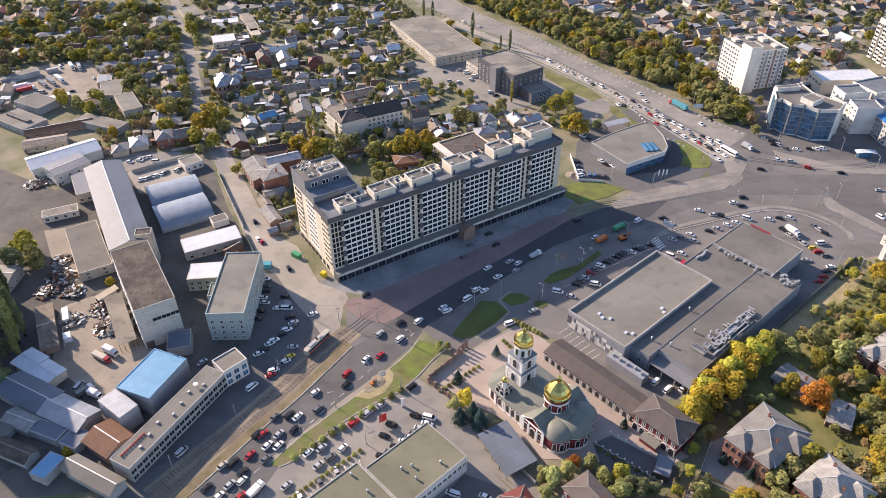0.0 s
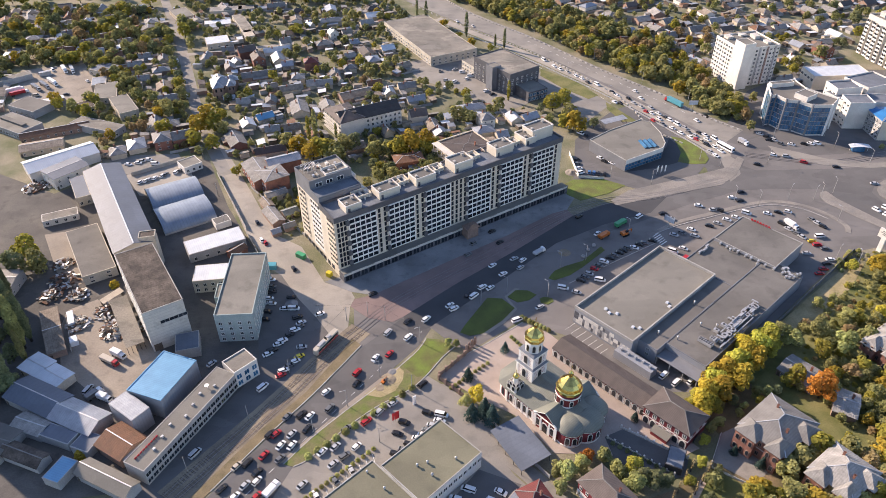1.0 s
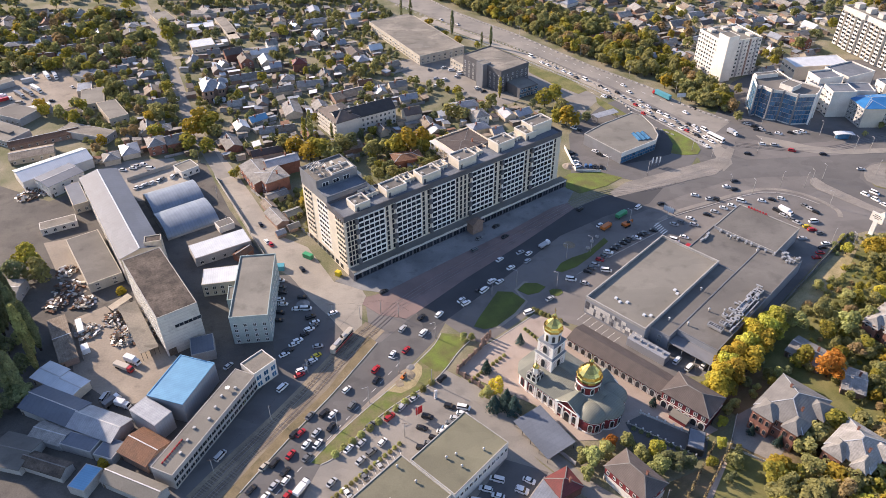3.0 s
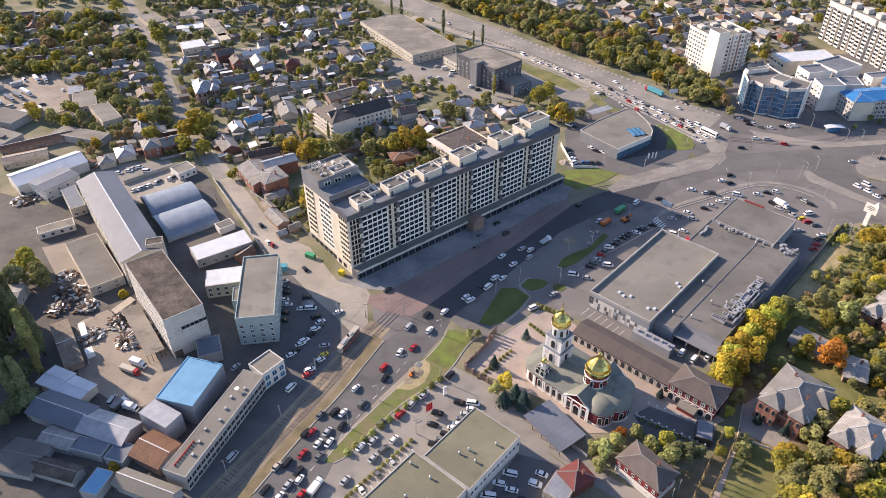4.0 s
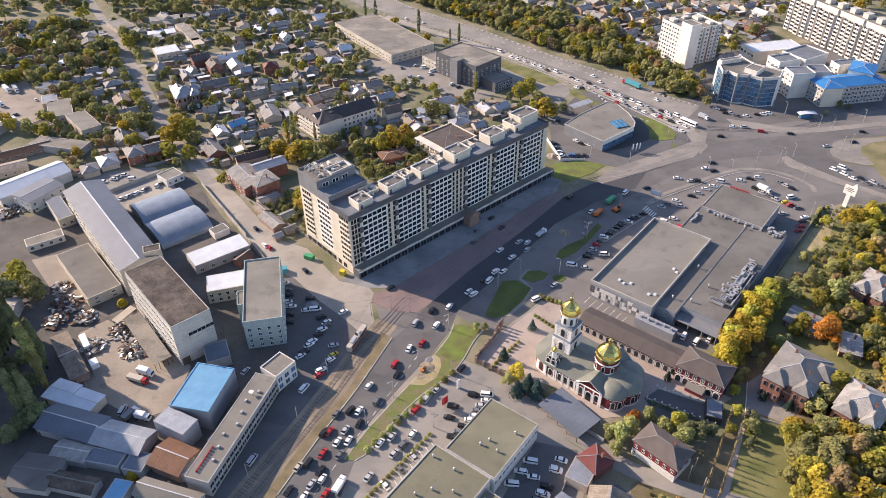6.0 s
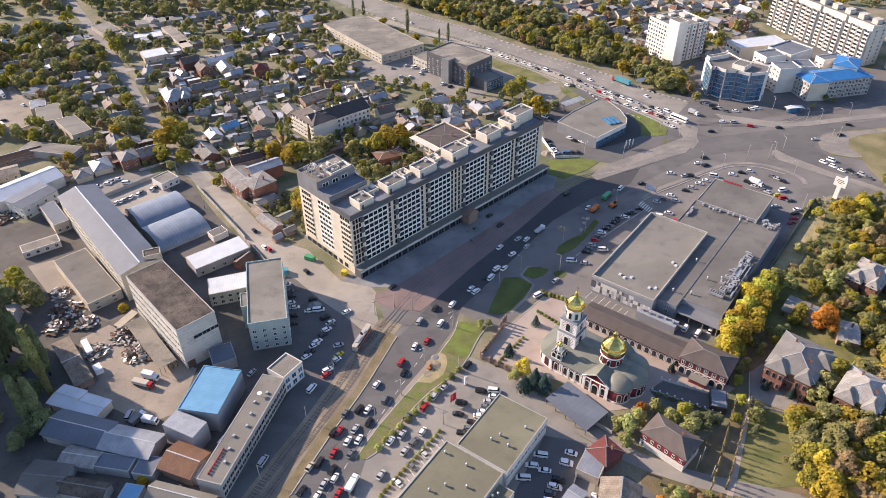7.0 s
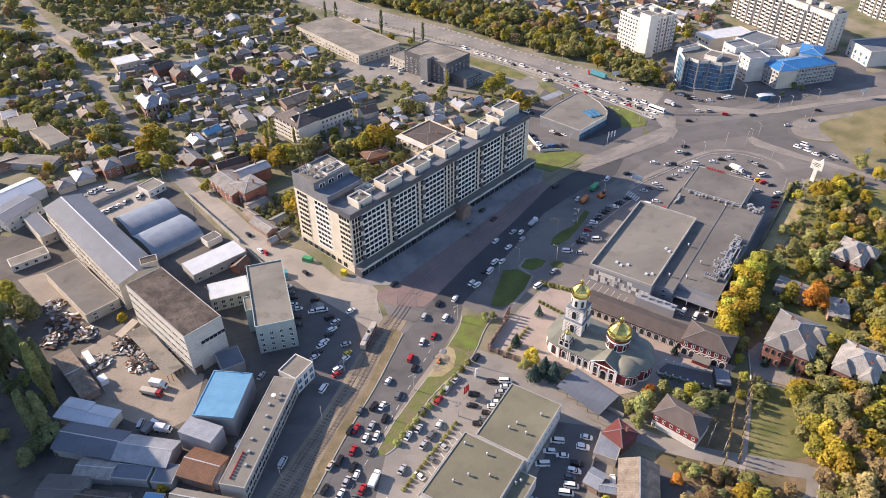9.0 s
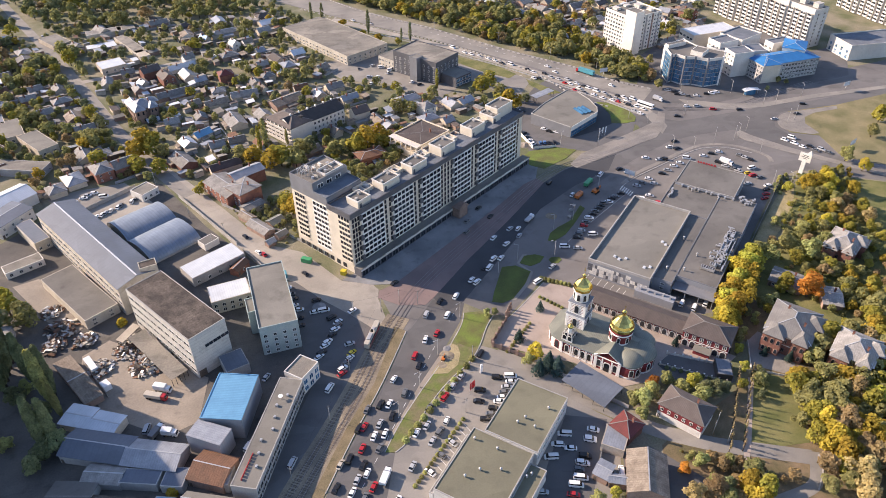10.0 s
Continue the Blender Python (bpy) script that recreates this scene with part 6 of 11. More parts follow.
def digger(x, y, turn):
    b = thing("excavator", "orange excavator at work on the verge", "excavator", x, y, turn)
    for s in (-1, 1):
        bm = bmesh.new()
        box(bm, -2.0, s * 1.2 - 0.3, 0, 2.0, s * 1.2 + 0.3, 0.9, 0, 0.9)
        part("track", bm, "rubber", b)
    bm = bmesh.new()
    box(bm, -2.2, -1.3, 1.0, 1.2, 1.3, 2.2)
    body = part("body", bm, "paint_orange", b)
    bm = bmesh.new()
    box(bm, -0.2, -1.2, 2.2, 1.2, -0.1, 3.2, 0, 0.9)
    part("cab", bm, "car_glass", body)
    bm = bmesh.new()
    box(bm, 1.0, 0.0, 1.8, 4.6, 0.4, 2.3)
    box(bm, 4.3, 0.0, 0.4, 4.8, 0.4, 2.4)
    part("arm", bm, "paint_orange", b)
    return b


def brick_villa(label, x, y, l, w, turn, h, roof, wall):
    """A two-storey brick house: a hipped main roof, lower hipped bays in front and at one end, stone bands and arched windows."""
    b = house(x, y, l, w, turn, h, 4.0, "hip", wall, roof, label, "brick_house", "", 2, over=0.6, chimney=False, entrance=False)
    for px, py, p, q in ((-l * 0.26, -w / 2 - 0.9, l * 0.42, 3.6), (l * 0.3, -w / 2 - 0.6, l * 0.3, 3.0), (l / 2 + 0.8, w * 0.2, 3.2, w * 0.4)):
        bm = bmesh.new()
        box(bm, px - p / 2, py - q / 2, -0.3, px + p / 2, py + q / 2, h)
        bay = part("bay", bm, wall, b)
        bm = bmesh.new()
        front = p > q
        cx, cy, a, c = (px, py + 2.6, p + 1.2, q + 6.2) if front else (px - 2.4, py, p + 6.0, q + 1.2)
        hip(bm, a, c, h - 0.02, h + 2.9, 0.2, 0, cx, cy)
        part("bay_roof", bm, roof, bay)
        n = max(1, int((p if front else q) / 2.2))
        for k in range(n):
            for r in range(2):
                s = ((k + 0.5) / n - 0.5) * (p if front else q)
                shared("window", arch_window(1.0, 2.1, "brick_pale"), bay, *((px + s, py - q / 2) if front else (px + p / 2, py + s)), 1.3 + r * 4.6, 0 if front else 90)
    for f, n in (("f", 5), ("r", 6), ("l", 6)):
        windows(b, f, l, w, n, 2, (1.0, 1.9), 1.3, 4.6, "brick_pale", rim=0.16)
    for cx, cy in ((-l * 0.2, w * 0.2), (l * 0.25, -w * 0.15)):
        shared("chimney", piece(("chimney",), "brick", lambda bm: (box(bm, -0.35, -0.35, 0, 0.35, 0.35, 2.4), box(bm, -0.45, -0.45, 2.2, 0.45, 0.45, 2.4))), b, cx, cy, h + 1.6)
    return b


# ---- ground, roads, lawns ----
bm = bmesh.new()
box(bm, -3000, -1500, -2, 3000, 5000, 0)
tagged(part("ground", bm, "earth"), "bare earth and dry grass between the houses", "ground", kind="structure")
slab("road_junction", "grey worn asphalt of the wide junction and avenue, toned as sunlit", "road", "asphalt_pale", [(-38.8, 209.3), (-42.2, 220.4), (-43.8, 237.5), (-21.9, 228.2), (2.4, 249.9), (33, 274.9), (66.2, 304.1), (84.8, 315.2), (113.3, 320.4), (154.8, 333.3), (165.8, 345.3), (159.8, 360.2), (133.3, 402.9), (123.7, 445.5), (102.3, 488.5), (68.7, 537.5), (29.1, 583.7), (-24.2, 652.8), (-64.8, 711.4), (-20.6, 713.2), (34, 619.4), (74.5, 566.5), (121.6, 494.3), (154.9, 450.4), (167.6, 424), (190.5, 397.8), (207.1, 390.8), (253.9, 374.8), (309.3, 380.2), (441.4, 393.5), (284.4, 223.9), (210.7, 272), (197.3, 268.7), (183.7, 259.4), (101.5, 187.3), (93.8, 181.8), (74.6, 182.6), (60.7, 197.1), (47.7, 214.6), (39.9, 218.5), (30.1, 225), (6.7, 206.6), (0, 210.1), (-9.2, 220.6)], 0.03)
slab("road_avenue", "grey asphalt of the avenue full of cars", "road", "asphalt", [(-38.8, 209.3), (-55.4, 183.6), (-69.7, 164.1), (-85, 141.2), (-97.9, 119.5), (-70.2, 115.2), (-63.9, 138.4), (-55.3, 156.8), (-41.6, 178.6), (-27.5, 194.4), (-14.6, 210), (-9.2, 220.6), (-22.1, 227.1)], 0.035)
slab("road_new", "dark asphalt carriageway", "road", "asphalt_new", [(-21.4, 228.2), (2.4, 249.9), (33, 274.9), (66.2, 304.1), (84.5, 314), (106.9, 321.4), (120.1, 320.6), (107.5, 305.6), (81.6, 296), (53.7, 280.2), (21.5, 249.9), (-10.4, 220.8), (-18.4, 217.7)], 0.06)
slab("highway", "worn grey highway lanes", "road", "asphalt_worn", [(-64.8, 711.4), (-20.6, 713.2), (34, 619.4), (74.5, 566.5), (121.6, 494.3), (154.9, 450.4), (167.6, 424), (189.8, 396.2), (172.4, 379.9), (147.9, 420.8), (118.3, 468.7), (83.1, 519.2), (53.6, 556.7), (3.5, 616.9)], 0.055)
slab("highway_median", "pale concrete strip between the highway lanes", "pavement", "street_dust", [(3.1, 612.5), (52.7, 551.6), (82.1, 514.7), (117.1, 464.7), (146.6, 417.4), (169.6, 377.9), (171, 364.4), (164.2, 361.7), (139.7, 409.6), (111, 458.6), (76.2, 508.6), (47.1, 546.1), (-2.5, 606.1)], 0.12)
slab("pavement_red", "reddish paved strip with tram rails along the block", "pavement", "paving_red", [(-45.2, 235.8), (-43.6, 240.6), (-35.7, 243), (-3.3, 265), (30.1, 287.5), (54.7, 305.9), (63.7, 309.7), (66.2, 304.1), (33, 274.9), (2.4, 249.9), (-21.4, 228.2), (-26.1, 224.8), (-37.1, 228)], 0.1)
slab("pavement_rubble", "broken grey pavement under works along the block", "pavement", "rubble", [(-58.5, 253.2), (-45.8, 245.8), (-35.7, 243), (-3.3, 265), (30.1, 287.5), (54.7, 305.9), (63.7, 309.7), (71, 323.5), (68, 330.2), (0.6, 288.6), (-47.7, 258.7)], 0.08)
slab("street", "dusty pale concrete street between yards", "road", "street_dust", [(-45, 221.9), (-45.2, 235.8), (-43.6, 241.4), (-45.8, 246.6), (-58.5, 252.7), (-72.8, 280.7), (-85.4, 289.9), (-97.8, 312.1), (-108, 333.1), (-124.8, 366.4), (-139.1, 392.5), (-152.3, 396.7), (-138.6, 375.2), (-125.7, 344.7), (-114.1, 317.4), (-103.6, 295.2), (-93.9, 279.4), (-87.4, 265), (-79.3, 258.6), (-69, 241.5), (-59.3, 228.5), (-50.3, 214.6)], 0.05)
slab("car_park", "grey asphalt car park beside the tram line", "road", "asphalt_mid", [(-87.2, 260.7), (-79.4, 259.4), (-59.3, 228.5), (-46.5, 217.5), (-69.6, 183), (-85.8, 160.3), (-103, 135.9), (-117.6, 138.2), (-104.8, 153.7), (-90.6, 176.5), (-78.4, 197.7), (-82.1, 214.5), (-84.7, 236.3)], 0.04)
strip("tram_bed", "brown ballast bed of the tram line", "tram bed", "tram_bed", [(-39.4, 221), (-52, 204.7), (-64.1, 186.5), (-76.9, 168.5), (-88.4, 153.5), (-98.7, 139.5)], 10.5, 0.09)
slab("verge", "sandy verge with dry grass beside the avenue", "ground", "straw", [(-38.6, 211), (-55.3, 185.1), (-69.7, 165.3), (-85, 142.5), (-95, 126.7), (-99.5, 127.4), (-89.7, 142.4), (-72.8, 167.9), (-58.2, 186.1), (-47.3, 205.6), (-42.6, 215.1)], 0.14)
slab("median", "grassy median with worn earth", "lawn", "median_grass", [(-61.9, 152.9), (-53.3, 164.1), (-41.8, 176.6), (-29.3, 189.4), (-22.3, 198.4), (-15.1, 207.3), (-11.5, 214.4), (-4.3, 213.3), (0.3, 209), (-5, 203), (-11.4, 193.5), (-18.4, 185.9), (-30.7, 177.7), (-42.6, 166.9), (-52.8, 155.2), (-58.4, 151.7)], 0.16)
slab("lawn", "bright green mown lawn by the crossing", "lawn", "lawn", [(-20.7, 198.2), (-15.8, 205.4), (-11.2, 213), (-4.5, 211.9), (-1.5, 208.6), (-6.1, 203.2), (-12.1, 193.6), (-15.1, 192.5)], 0.19)
slab("dug_earth", "bare dug earth on the median", "ground", "straw_pale", [(-35.5, 184.0), (-30.6, 188.8), (-26.8, 193.4), (-22.4, 198.0), (-20.4, 195.9), (-20.9, 191.1), (-23.6, 185.6), (-29.1, 182.3)], 0.2)
slab("verge_sand", "sandy strip of trodden earth along the kerb", "ground", "dust", [(-61.9, 153.7), (-53.3, 164.1), (-41.8, 176.6), (-29.3, 189.4), (-22.3, 198.4), (-25.5, 197), (-41.4, 180), (-55, 163.6), (-64.3, 152.6)], 0.1)
slab("service_road", "pale worn asphalt of the service road", "road", "asphalt_worn", [(-73.6, 115.8), (-63.9, 138.4), (-58.4, 151.7), (-52.8, 155.2), (-42.6, 166.9), (-30.7, 177.7), (-18.4, 185.9), (-11.4, 193.5), (-4.4, 187.7), (5.6, 175.5), (12.2, 157.8), (18.6, 146.5), (24.7, 139.4), (15.1, 121.8), (2.4, 104)], 0.05)
strip("lane", "worn lane between the mall and the church", "road", "asphalt_worn", [(-7.3, 186.6), (4.3, 174.6), (13.6, 158.9), (24.6, 145.5), (34.9, 133.1), (50.5, 121.6), (64.9, 114), (81.9, 105.2)], 6.5, 0.08)
slab("churchyard", "rose paved yard round the church", "pavement", "paving_rose", [(-6.2, 192.7), (2.9, 202.8), (13.7, 210.5), (30.3, 223.1), (39.6, 217.4), (57.2, 194.2), (72.3, 171.6), (86.2, 155.7), (75.3, 150.6), (49.1, 154.1), (34.1, 154.9), (21.7, 172.4), (10.1, 180.2)], 0.1)
slab("dealer_lot", "grey asphalt lot round the car showroom", "road", "asphalt_mid", [(81.5, 386.7), (95.6, 406.4), (113.5, 426.4), (128.6, 435.1), (137.8, 415.2), (148.6, 391.9), (155.7, 359.3), (137.6, 334), (109.2, 327.4), (89.1, 338.5), (72.4, 339.9)], 0.07)
slab("lawn_crescent", "bright green crescent lawn by the showroom", "lawn", "lawn", [(141.9, 389.2), (148.1, 386.2), (153.3, 378.4), (156.6, 368.7), (156.3, 360.8), (152.6, 355.4), (144.4, 354.9), (137.1, 358), (141.9, 368.6), (142.6, 379)], 0.19)
slab("lawn_corner", "green lawn at the end of the block", "lawn", "lawn", [(64.7, 333.9), (72.4, 339.9), (89.5, 339.8), (100.2, 332.8), (89.9, 325.4), (72.7, 318.3), (66.3, 324.2)], 0.15)
slab("plaza", "beige paved plaza with tram tracks", "pavement", "paving", [(100.7, 327.5), (138.9, 341.3), (164.9, 351.2), (174.2, 363.1), (177, 359.6), (166.3, 342.4), (154.3, 332), (113, 319.8), (90.7, 313), (89.1, 318.1)], 0.13)
slab("plaza_tram", "worn paved strip beside the tram tracks", "pavement", "asphalt_worn", [(197.2, 375.8), (213.3, 366.7), (225.7, 359), (248.4, 353.4), (290.1, 353.9), (344.9, 350.8), (411.3, 346.5), (405.4, 341.1), (340.5, 346.2), (285.7, 348.7), (244, 347.6), (220.5, 351.6), (198.6, 364.2)], 0.13)
slab("island", "narrow paved traffic island", "pavement", "paving", [(205.6, 322.7), (209.3, 323.9), (211.8, 316), (224.5, 295.1), (236.1, 279.8), (254.2, 255.4), (276.6, 223), (274.2, 220.8), (251.8, 252.9), (230.6, 278), (216.2, 294.9), (204.4, 311.4), (202.9, 317.3)], 0.16)
slab("island_paved", "paved rounded corner of the green", "pavement", "paving", [(237.5, 323.7), (241.5, 330), (247, 334.2), (253.9, 336.3), (274.3, 335), (291.5, 333.9), (289.1, 330.1), (270.2, 330.1), (260.1, 326.5), (254.4, 319.1), (253.8, 305.5), (248.1, 305.8), (238.6, 312.8), (236.3, 318.4)], 0.17)
slab("green", "dry grass green across the junction", "lawn", "grass_worn", [(237.5, 322.1), (243.1, 330.3), (255.5, 336.7), (292.7, 335.3), (337.8, 339.3), (438.7, 342.9), (301.6, 224.1), (263.1, 261.3), (245.6, 276.7), (251.7, 303), (237.6, 311.5)], 0.15)
slab("slope", "straw-coloured grassy slope above the store", "ground", "straw_pale", [(138.5, 217.4), (154.7, 230.9), (176.5, 248.7), (194.0, 261.9), (197.9, 259.2), (183.2, 241.9), (161.3, 224.7), (145.8, 214.7)], 0.1)
slab("thicket_ground", "rough overgrown ground", "ground", "grass_dry", [(209.4, 270), (284.4, 223.9), (194.4, 126.7), (132.8, 152.7), (113.3, 190.5), (165.5, 224.9)], 0.06)
slab("wood_floor", "brown leaf litter and dry grass under the trees", "ground", "leaf_litter", [(34, 126), (72, 139), (88, 147), (96, 160), (90, 172), (135, 205), (150, 200), (205, 190), (210, 90), (90, 60), (20, 95)], 0.03)
# Darker asphalt here puts the hall's cast shade into the ground colour.
slab("mall_lot", "asphalt lot beside the shopping hall, darkened for its shade", "road", "asphalt", [(6.6, 148.9), (20.8, 142.5), (11.4, 130.0), (0.5, 113.8), (-8, 100), (-30, 108), (-22.1, 120.9), (-10.6, 128.3)], 0.075)
slab("works_yard", "worn concrete yard of the works", "ground", "yard", [(-288.1, 373.8), (-216.3, 333.8), (-190.4, 358.1), (-152.5, 370.8), (-139.4, 368.7), (-117.1, 317.9), (-87.3, 262.8), (-82.1, 214.5), (-78.4, 197.7), (-90.6, 176.5), (-104.8, 153.7), (-118.3, 142.5), (-191.7, 134.1)], 0.025)
slab("yard_sand", "sunlit sandy yard", "ground", "dust", [(-205, 294.8), (-194, 297.6), (-169.5, 257.4), (-173.6, 252.2), (-186.3, 264)], 0.05)
slab("scrap_yard", "dusty yard of a scrap dealer", "ground", "dust", [(-159.7, 243.6), (-140.2, 227), (-120.5, 209), (-125, 187.4), (-136.7, 183.8), (-159.1, 201.4), (-169.2, 224.8), (-169.9, 236.9)], 0.05)
slab("garage_yard", "dusty gravel yard with parked lorries", "ground", "dust", [(-312, 507.2), (-270.4, 520.1), (-253.1, 492.8), (-233.6, 454.1), (-248.8, 445.9), (-287.5, 438.7)], 0.04)
slab("depot_yard", "pale concrete depot yard", "ground", "street_dust", [(-183, 352.1), (-153.9, 369.8), (-138.7, 339.2), (-157.2, 328.6), (-168.3, 330.4)], 0.06)
slab("parking_strip", "worn asphalt parking strip behind the depot", "ground", "asphalt_worn", [(-199.4, 370.7), (-183.4, 375.8), (-159.7, 376.6), (-155.5, 370), (-179.9, 351.6), (-190.4, 358.1)], 0.05)
slab("office_lot", "grey lot between the warehouse and the office", "road", "asphalt_worn", [(-28.3, 512.3), (-6, 519.9), (22.2, 532.9), (29.4, 491.8), (48.5, 457.9), (61.3, 441.4), (42.3, 426.4), (12.8, 463.7), (-14.2, 478.1)], 0.04)
slab("office_drive", "grey drive beside the highway", "road", "asphalt_worn", [(75.4, 495.2), (96, 465.1), (107.9, 448.1), (114.9, 437.4), (89.6, 405.7), (83.7, 419.6), (80.6, 438.3), (62.5, 465.5)], 0.04)
slab("lawn_highway", "grassy verge of the highway", "lawn", "grass_dry", [(75, 497.5), (97.8, 472.1), (108.5, 450), (100.7, 444.5), (86.6, 461.6), (73, 484.6)], 0.1)
slab("lawn_showroom", "grassy bank above the showroom", "lawn", "grass_dry", [(111.6, 439.8), (126, 410.1), (116.1, 409.9), (110.2, 428.8)], 0.1)
# Lawns in the block's shadow, given the grass darkened for shade.
slab("lawn_plot", "lawn by the car park, coloured as in shade", "lawn", "lawn_dull", [(16.2, 239.7), (22.8, 238.9), (27.9, 232.4), (21.7, 224.5), (12.7, 216.7), (7.2, 215.5), (3.0, 217.6), (5.7, 222.8)], 0.17)
slab("lawn_plot_small", "small lawn by the car park, coloured as in shade", "lawn", "lawn_dull", [(29.5, 244.6), (35.1, 244.2), (38.7, 241.2), (35.0, 237.6), (29.6, 236.2), (25.3, 240.0)], 0.17)
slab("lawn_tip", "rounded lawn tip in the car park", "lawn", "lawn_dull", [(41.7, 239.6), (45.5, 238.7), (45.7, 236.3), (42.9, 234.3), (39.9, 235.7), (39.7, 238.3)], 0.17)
slab("lawn_walk", "trodden pale walk between the lawns", "pavement", "asphalt_worn", [(24.0, 240.5), (29.5, 246.2), (31.5, 245.6), (25.5, 239.2), (28.9, 231.8), (23.0, 223.6), (13.5, 215.4), (11.5, 216.5), (21.7, 225.5), (27.0, 232.4)], 0.1)
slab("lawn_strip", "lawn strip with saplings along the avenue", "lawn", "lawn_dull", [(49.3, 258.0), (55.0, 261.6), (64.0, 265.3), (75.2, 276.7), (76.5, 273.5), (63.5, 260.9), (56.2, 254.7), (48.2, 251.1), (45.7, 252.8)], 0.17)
slab("sports_yard", "grey yard with low walls by the red house", "ground", "paving", [(95.2, 161.5), (103.7, 165.5), (113.3, 151.5), (100.9, 140), (89.1, 149.8)], 0.08)
slab("allotment", "green plot with a row of slim trees", "lawn", "grass_dry", [(87.8, 147.3), (99, 138.5), (85.2, 110.9), (59.4, 114.9), (71.2, 128.6)], 0.07)
strip("footpath", "narrow paved path between slim trees", "pavement", "paving_rose", [(84.6, 143.8), (74.2, 130.5), (63.1, 116.4), (52.2, 103.8)], 2.0, 0.12)
strip("lane_end", "pale worn lane curving past the wood", "road", "asphalt_worn", [(83.6, 107.2), (79.8, 100.9), (74, 95.6), (63.8, 94.3), (50.3, 94.1)], 4.5, 0.09)
strip("lane_end_kerb", "white kerb of the curving lane", "trim", "kerb", [(84.5, 105.6), (81.4, 99.9), (74.4, 93.7)], 0.4, 0.25)
strip("pavement_lot", "narrow paved walk round the store's lot", "pavement", "paving", [(107.5, 289.2), (120, 296.9), (139.4, 303.9), (159.6, 311.2), (175.7, 314.5), (190.6, 309.9), (199.9, 300.6), (204.4, 291.2), (202.7, 284.6)], 2.6, 0.13)
strip("kerb", "worn concrete kerb along the carriageway", "kerb", "kerb", [(-61.9, 152.9), (-53.3, 164.1), (-41.8, 176.6), (-29.3, 189.4), (-22.3, 198.4), (-15.1, 207.3), (-11.5, 214.4)], 0.35, 0.22)
strip("kerb", "worn concrete kerb along the carriageway", "kerb", "kerb", [(0.3, 209), (-5, 203), (-11.4, 193.5), (-18.4, 185.9), (-30.7, 177.7), (-42.6, 166.9), (-52.8, 155.2), (-58.4, 151.7)], 0.35, 0.22)
strip("kerb", "worn concrete kerb along the carriageway", "kerb", "kerb", [(-38.6, 211), (-55.3, 185.1), (-69.7, 165.3), (-85, 142.5)], 0.35, 0.22)
strip("kerb", "worn concrete kerb along the carriageway", "kerb", "kerb", [(54.9, 248.8), (78.4, 263.8), (105.7, 280.4)], 0.35, 0.22)
strip("kerb", "worn concrete kerb along the carriageway", "kerb", "kerb", [(104.6, 286.4), (118.7, 293.7), (138, 300.6), (158, 307.8), (174, 311), (188.7, 306.4), (198, 297.3)], 0.35, 0.22)
strip("kerb", "worn concrete kerb along the carriageway", "kerb", "kerb", [(30.3, 223.1), (13.7, 210.5), (2.9, 202.8), (-6.2, 192.7)], 0.35, 0.22)
slab("forecourt", "worn paved forecourt between showroom and highway", "pavement", "asphalt_worn", [(151.2, 407), (158.9, 392.5), (166, 374.2), (171.9, 358.8), (169, 343.3), (160.2, 334.9), (164.4, 371.2), (151.2, 385.6)], 0.09)
slab("dealer_drive", "dark asphalt before the showroom", "road", "asphalt_new", [(140.1, 387.1), (142.6, 379), (141.9, 368.6), (136.8, 357.3), (125.6, 352.1), (105.5, 347.7), (101, 355.1), (108.6, 359.5), (121.2, 366.7), (134.3, 374.3)], 0.11)
slab("road_cross", "grey asphalt of the crossing carriageways", "road", "asphalt_mid", [(161.1, 365.7), (179.1, 346.9), (217.5, 347.3), (253.9, 348.9), (283.3, 345.7), (347.8, 349.8), (419.9, 354.5), (402.9, 338.9), (335, 336.4), (292.7, 335.3), (252, 337.8), (241.3, 332.6), (233.7, 321.7), (235.1, 308.4), (245.3, 281.1), (238.3, 277.6), (219.9, 299.6), (210.4, 319.6), (206.4, 325.7), (182.7, 327), (161.9, 326), (126.2, 311.1), (96.1, 295.5), (73.8, 285.4), (69.4, 294.1), (102.3, 314.7), (130.8, 333), (150, 339.2), (151.4, 350.1), (147.3, 363.3)], 0.045)
strip("lane_side", "dusty side lane between gardens", "road", "street_dust", [(-196.8, 534.2), (-183.6, 536.8), (-162.7, 541.4), (-141.7, 547.3), (-116, 555.5)], 6.0, 0.06)
# Terrace laid in dark asphalt; its shade is put into the colour.
slab("garden_terrace", "sunken terrace before the monastery house, dark in place of shade", "pavement", "asphalt", [(53.2, 161.5), (60.4, 164.8), (80.6, 150.6), (77.2, 144.1), (68.3, 142.3), (54.8, 151.4)], 0.16)
strip("street_upper", "narrow pale worn street between gardens", "road", "asphalt_worn", [(-125.3, 351.1), (-144.7, 391.5), (-155.1, 415.1), (-167, 445.1), (-184.1, 493.2), (-202.4, 543.3), (-219.1, 587.9), (-240, 638.7), (-263.2, 696.5), (-289.4, 763)], 7.5, 0.055)
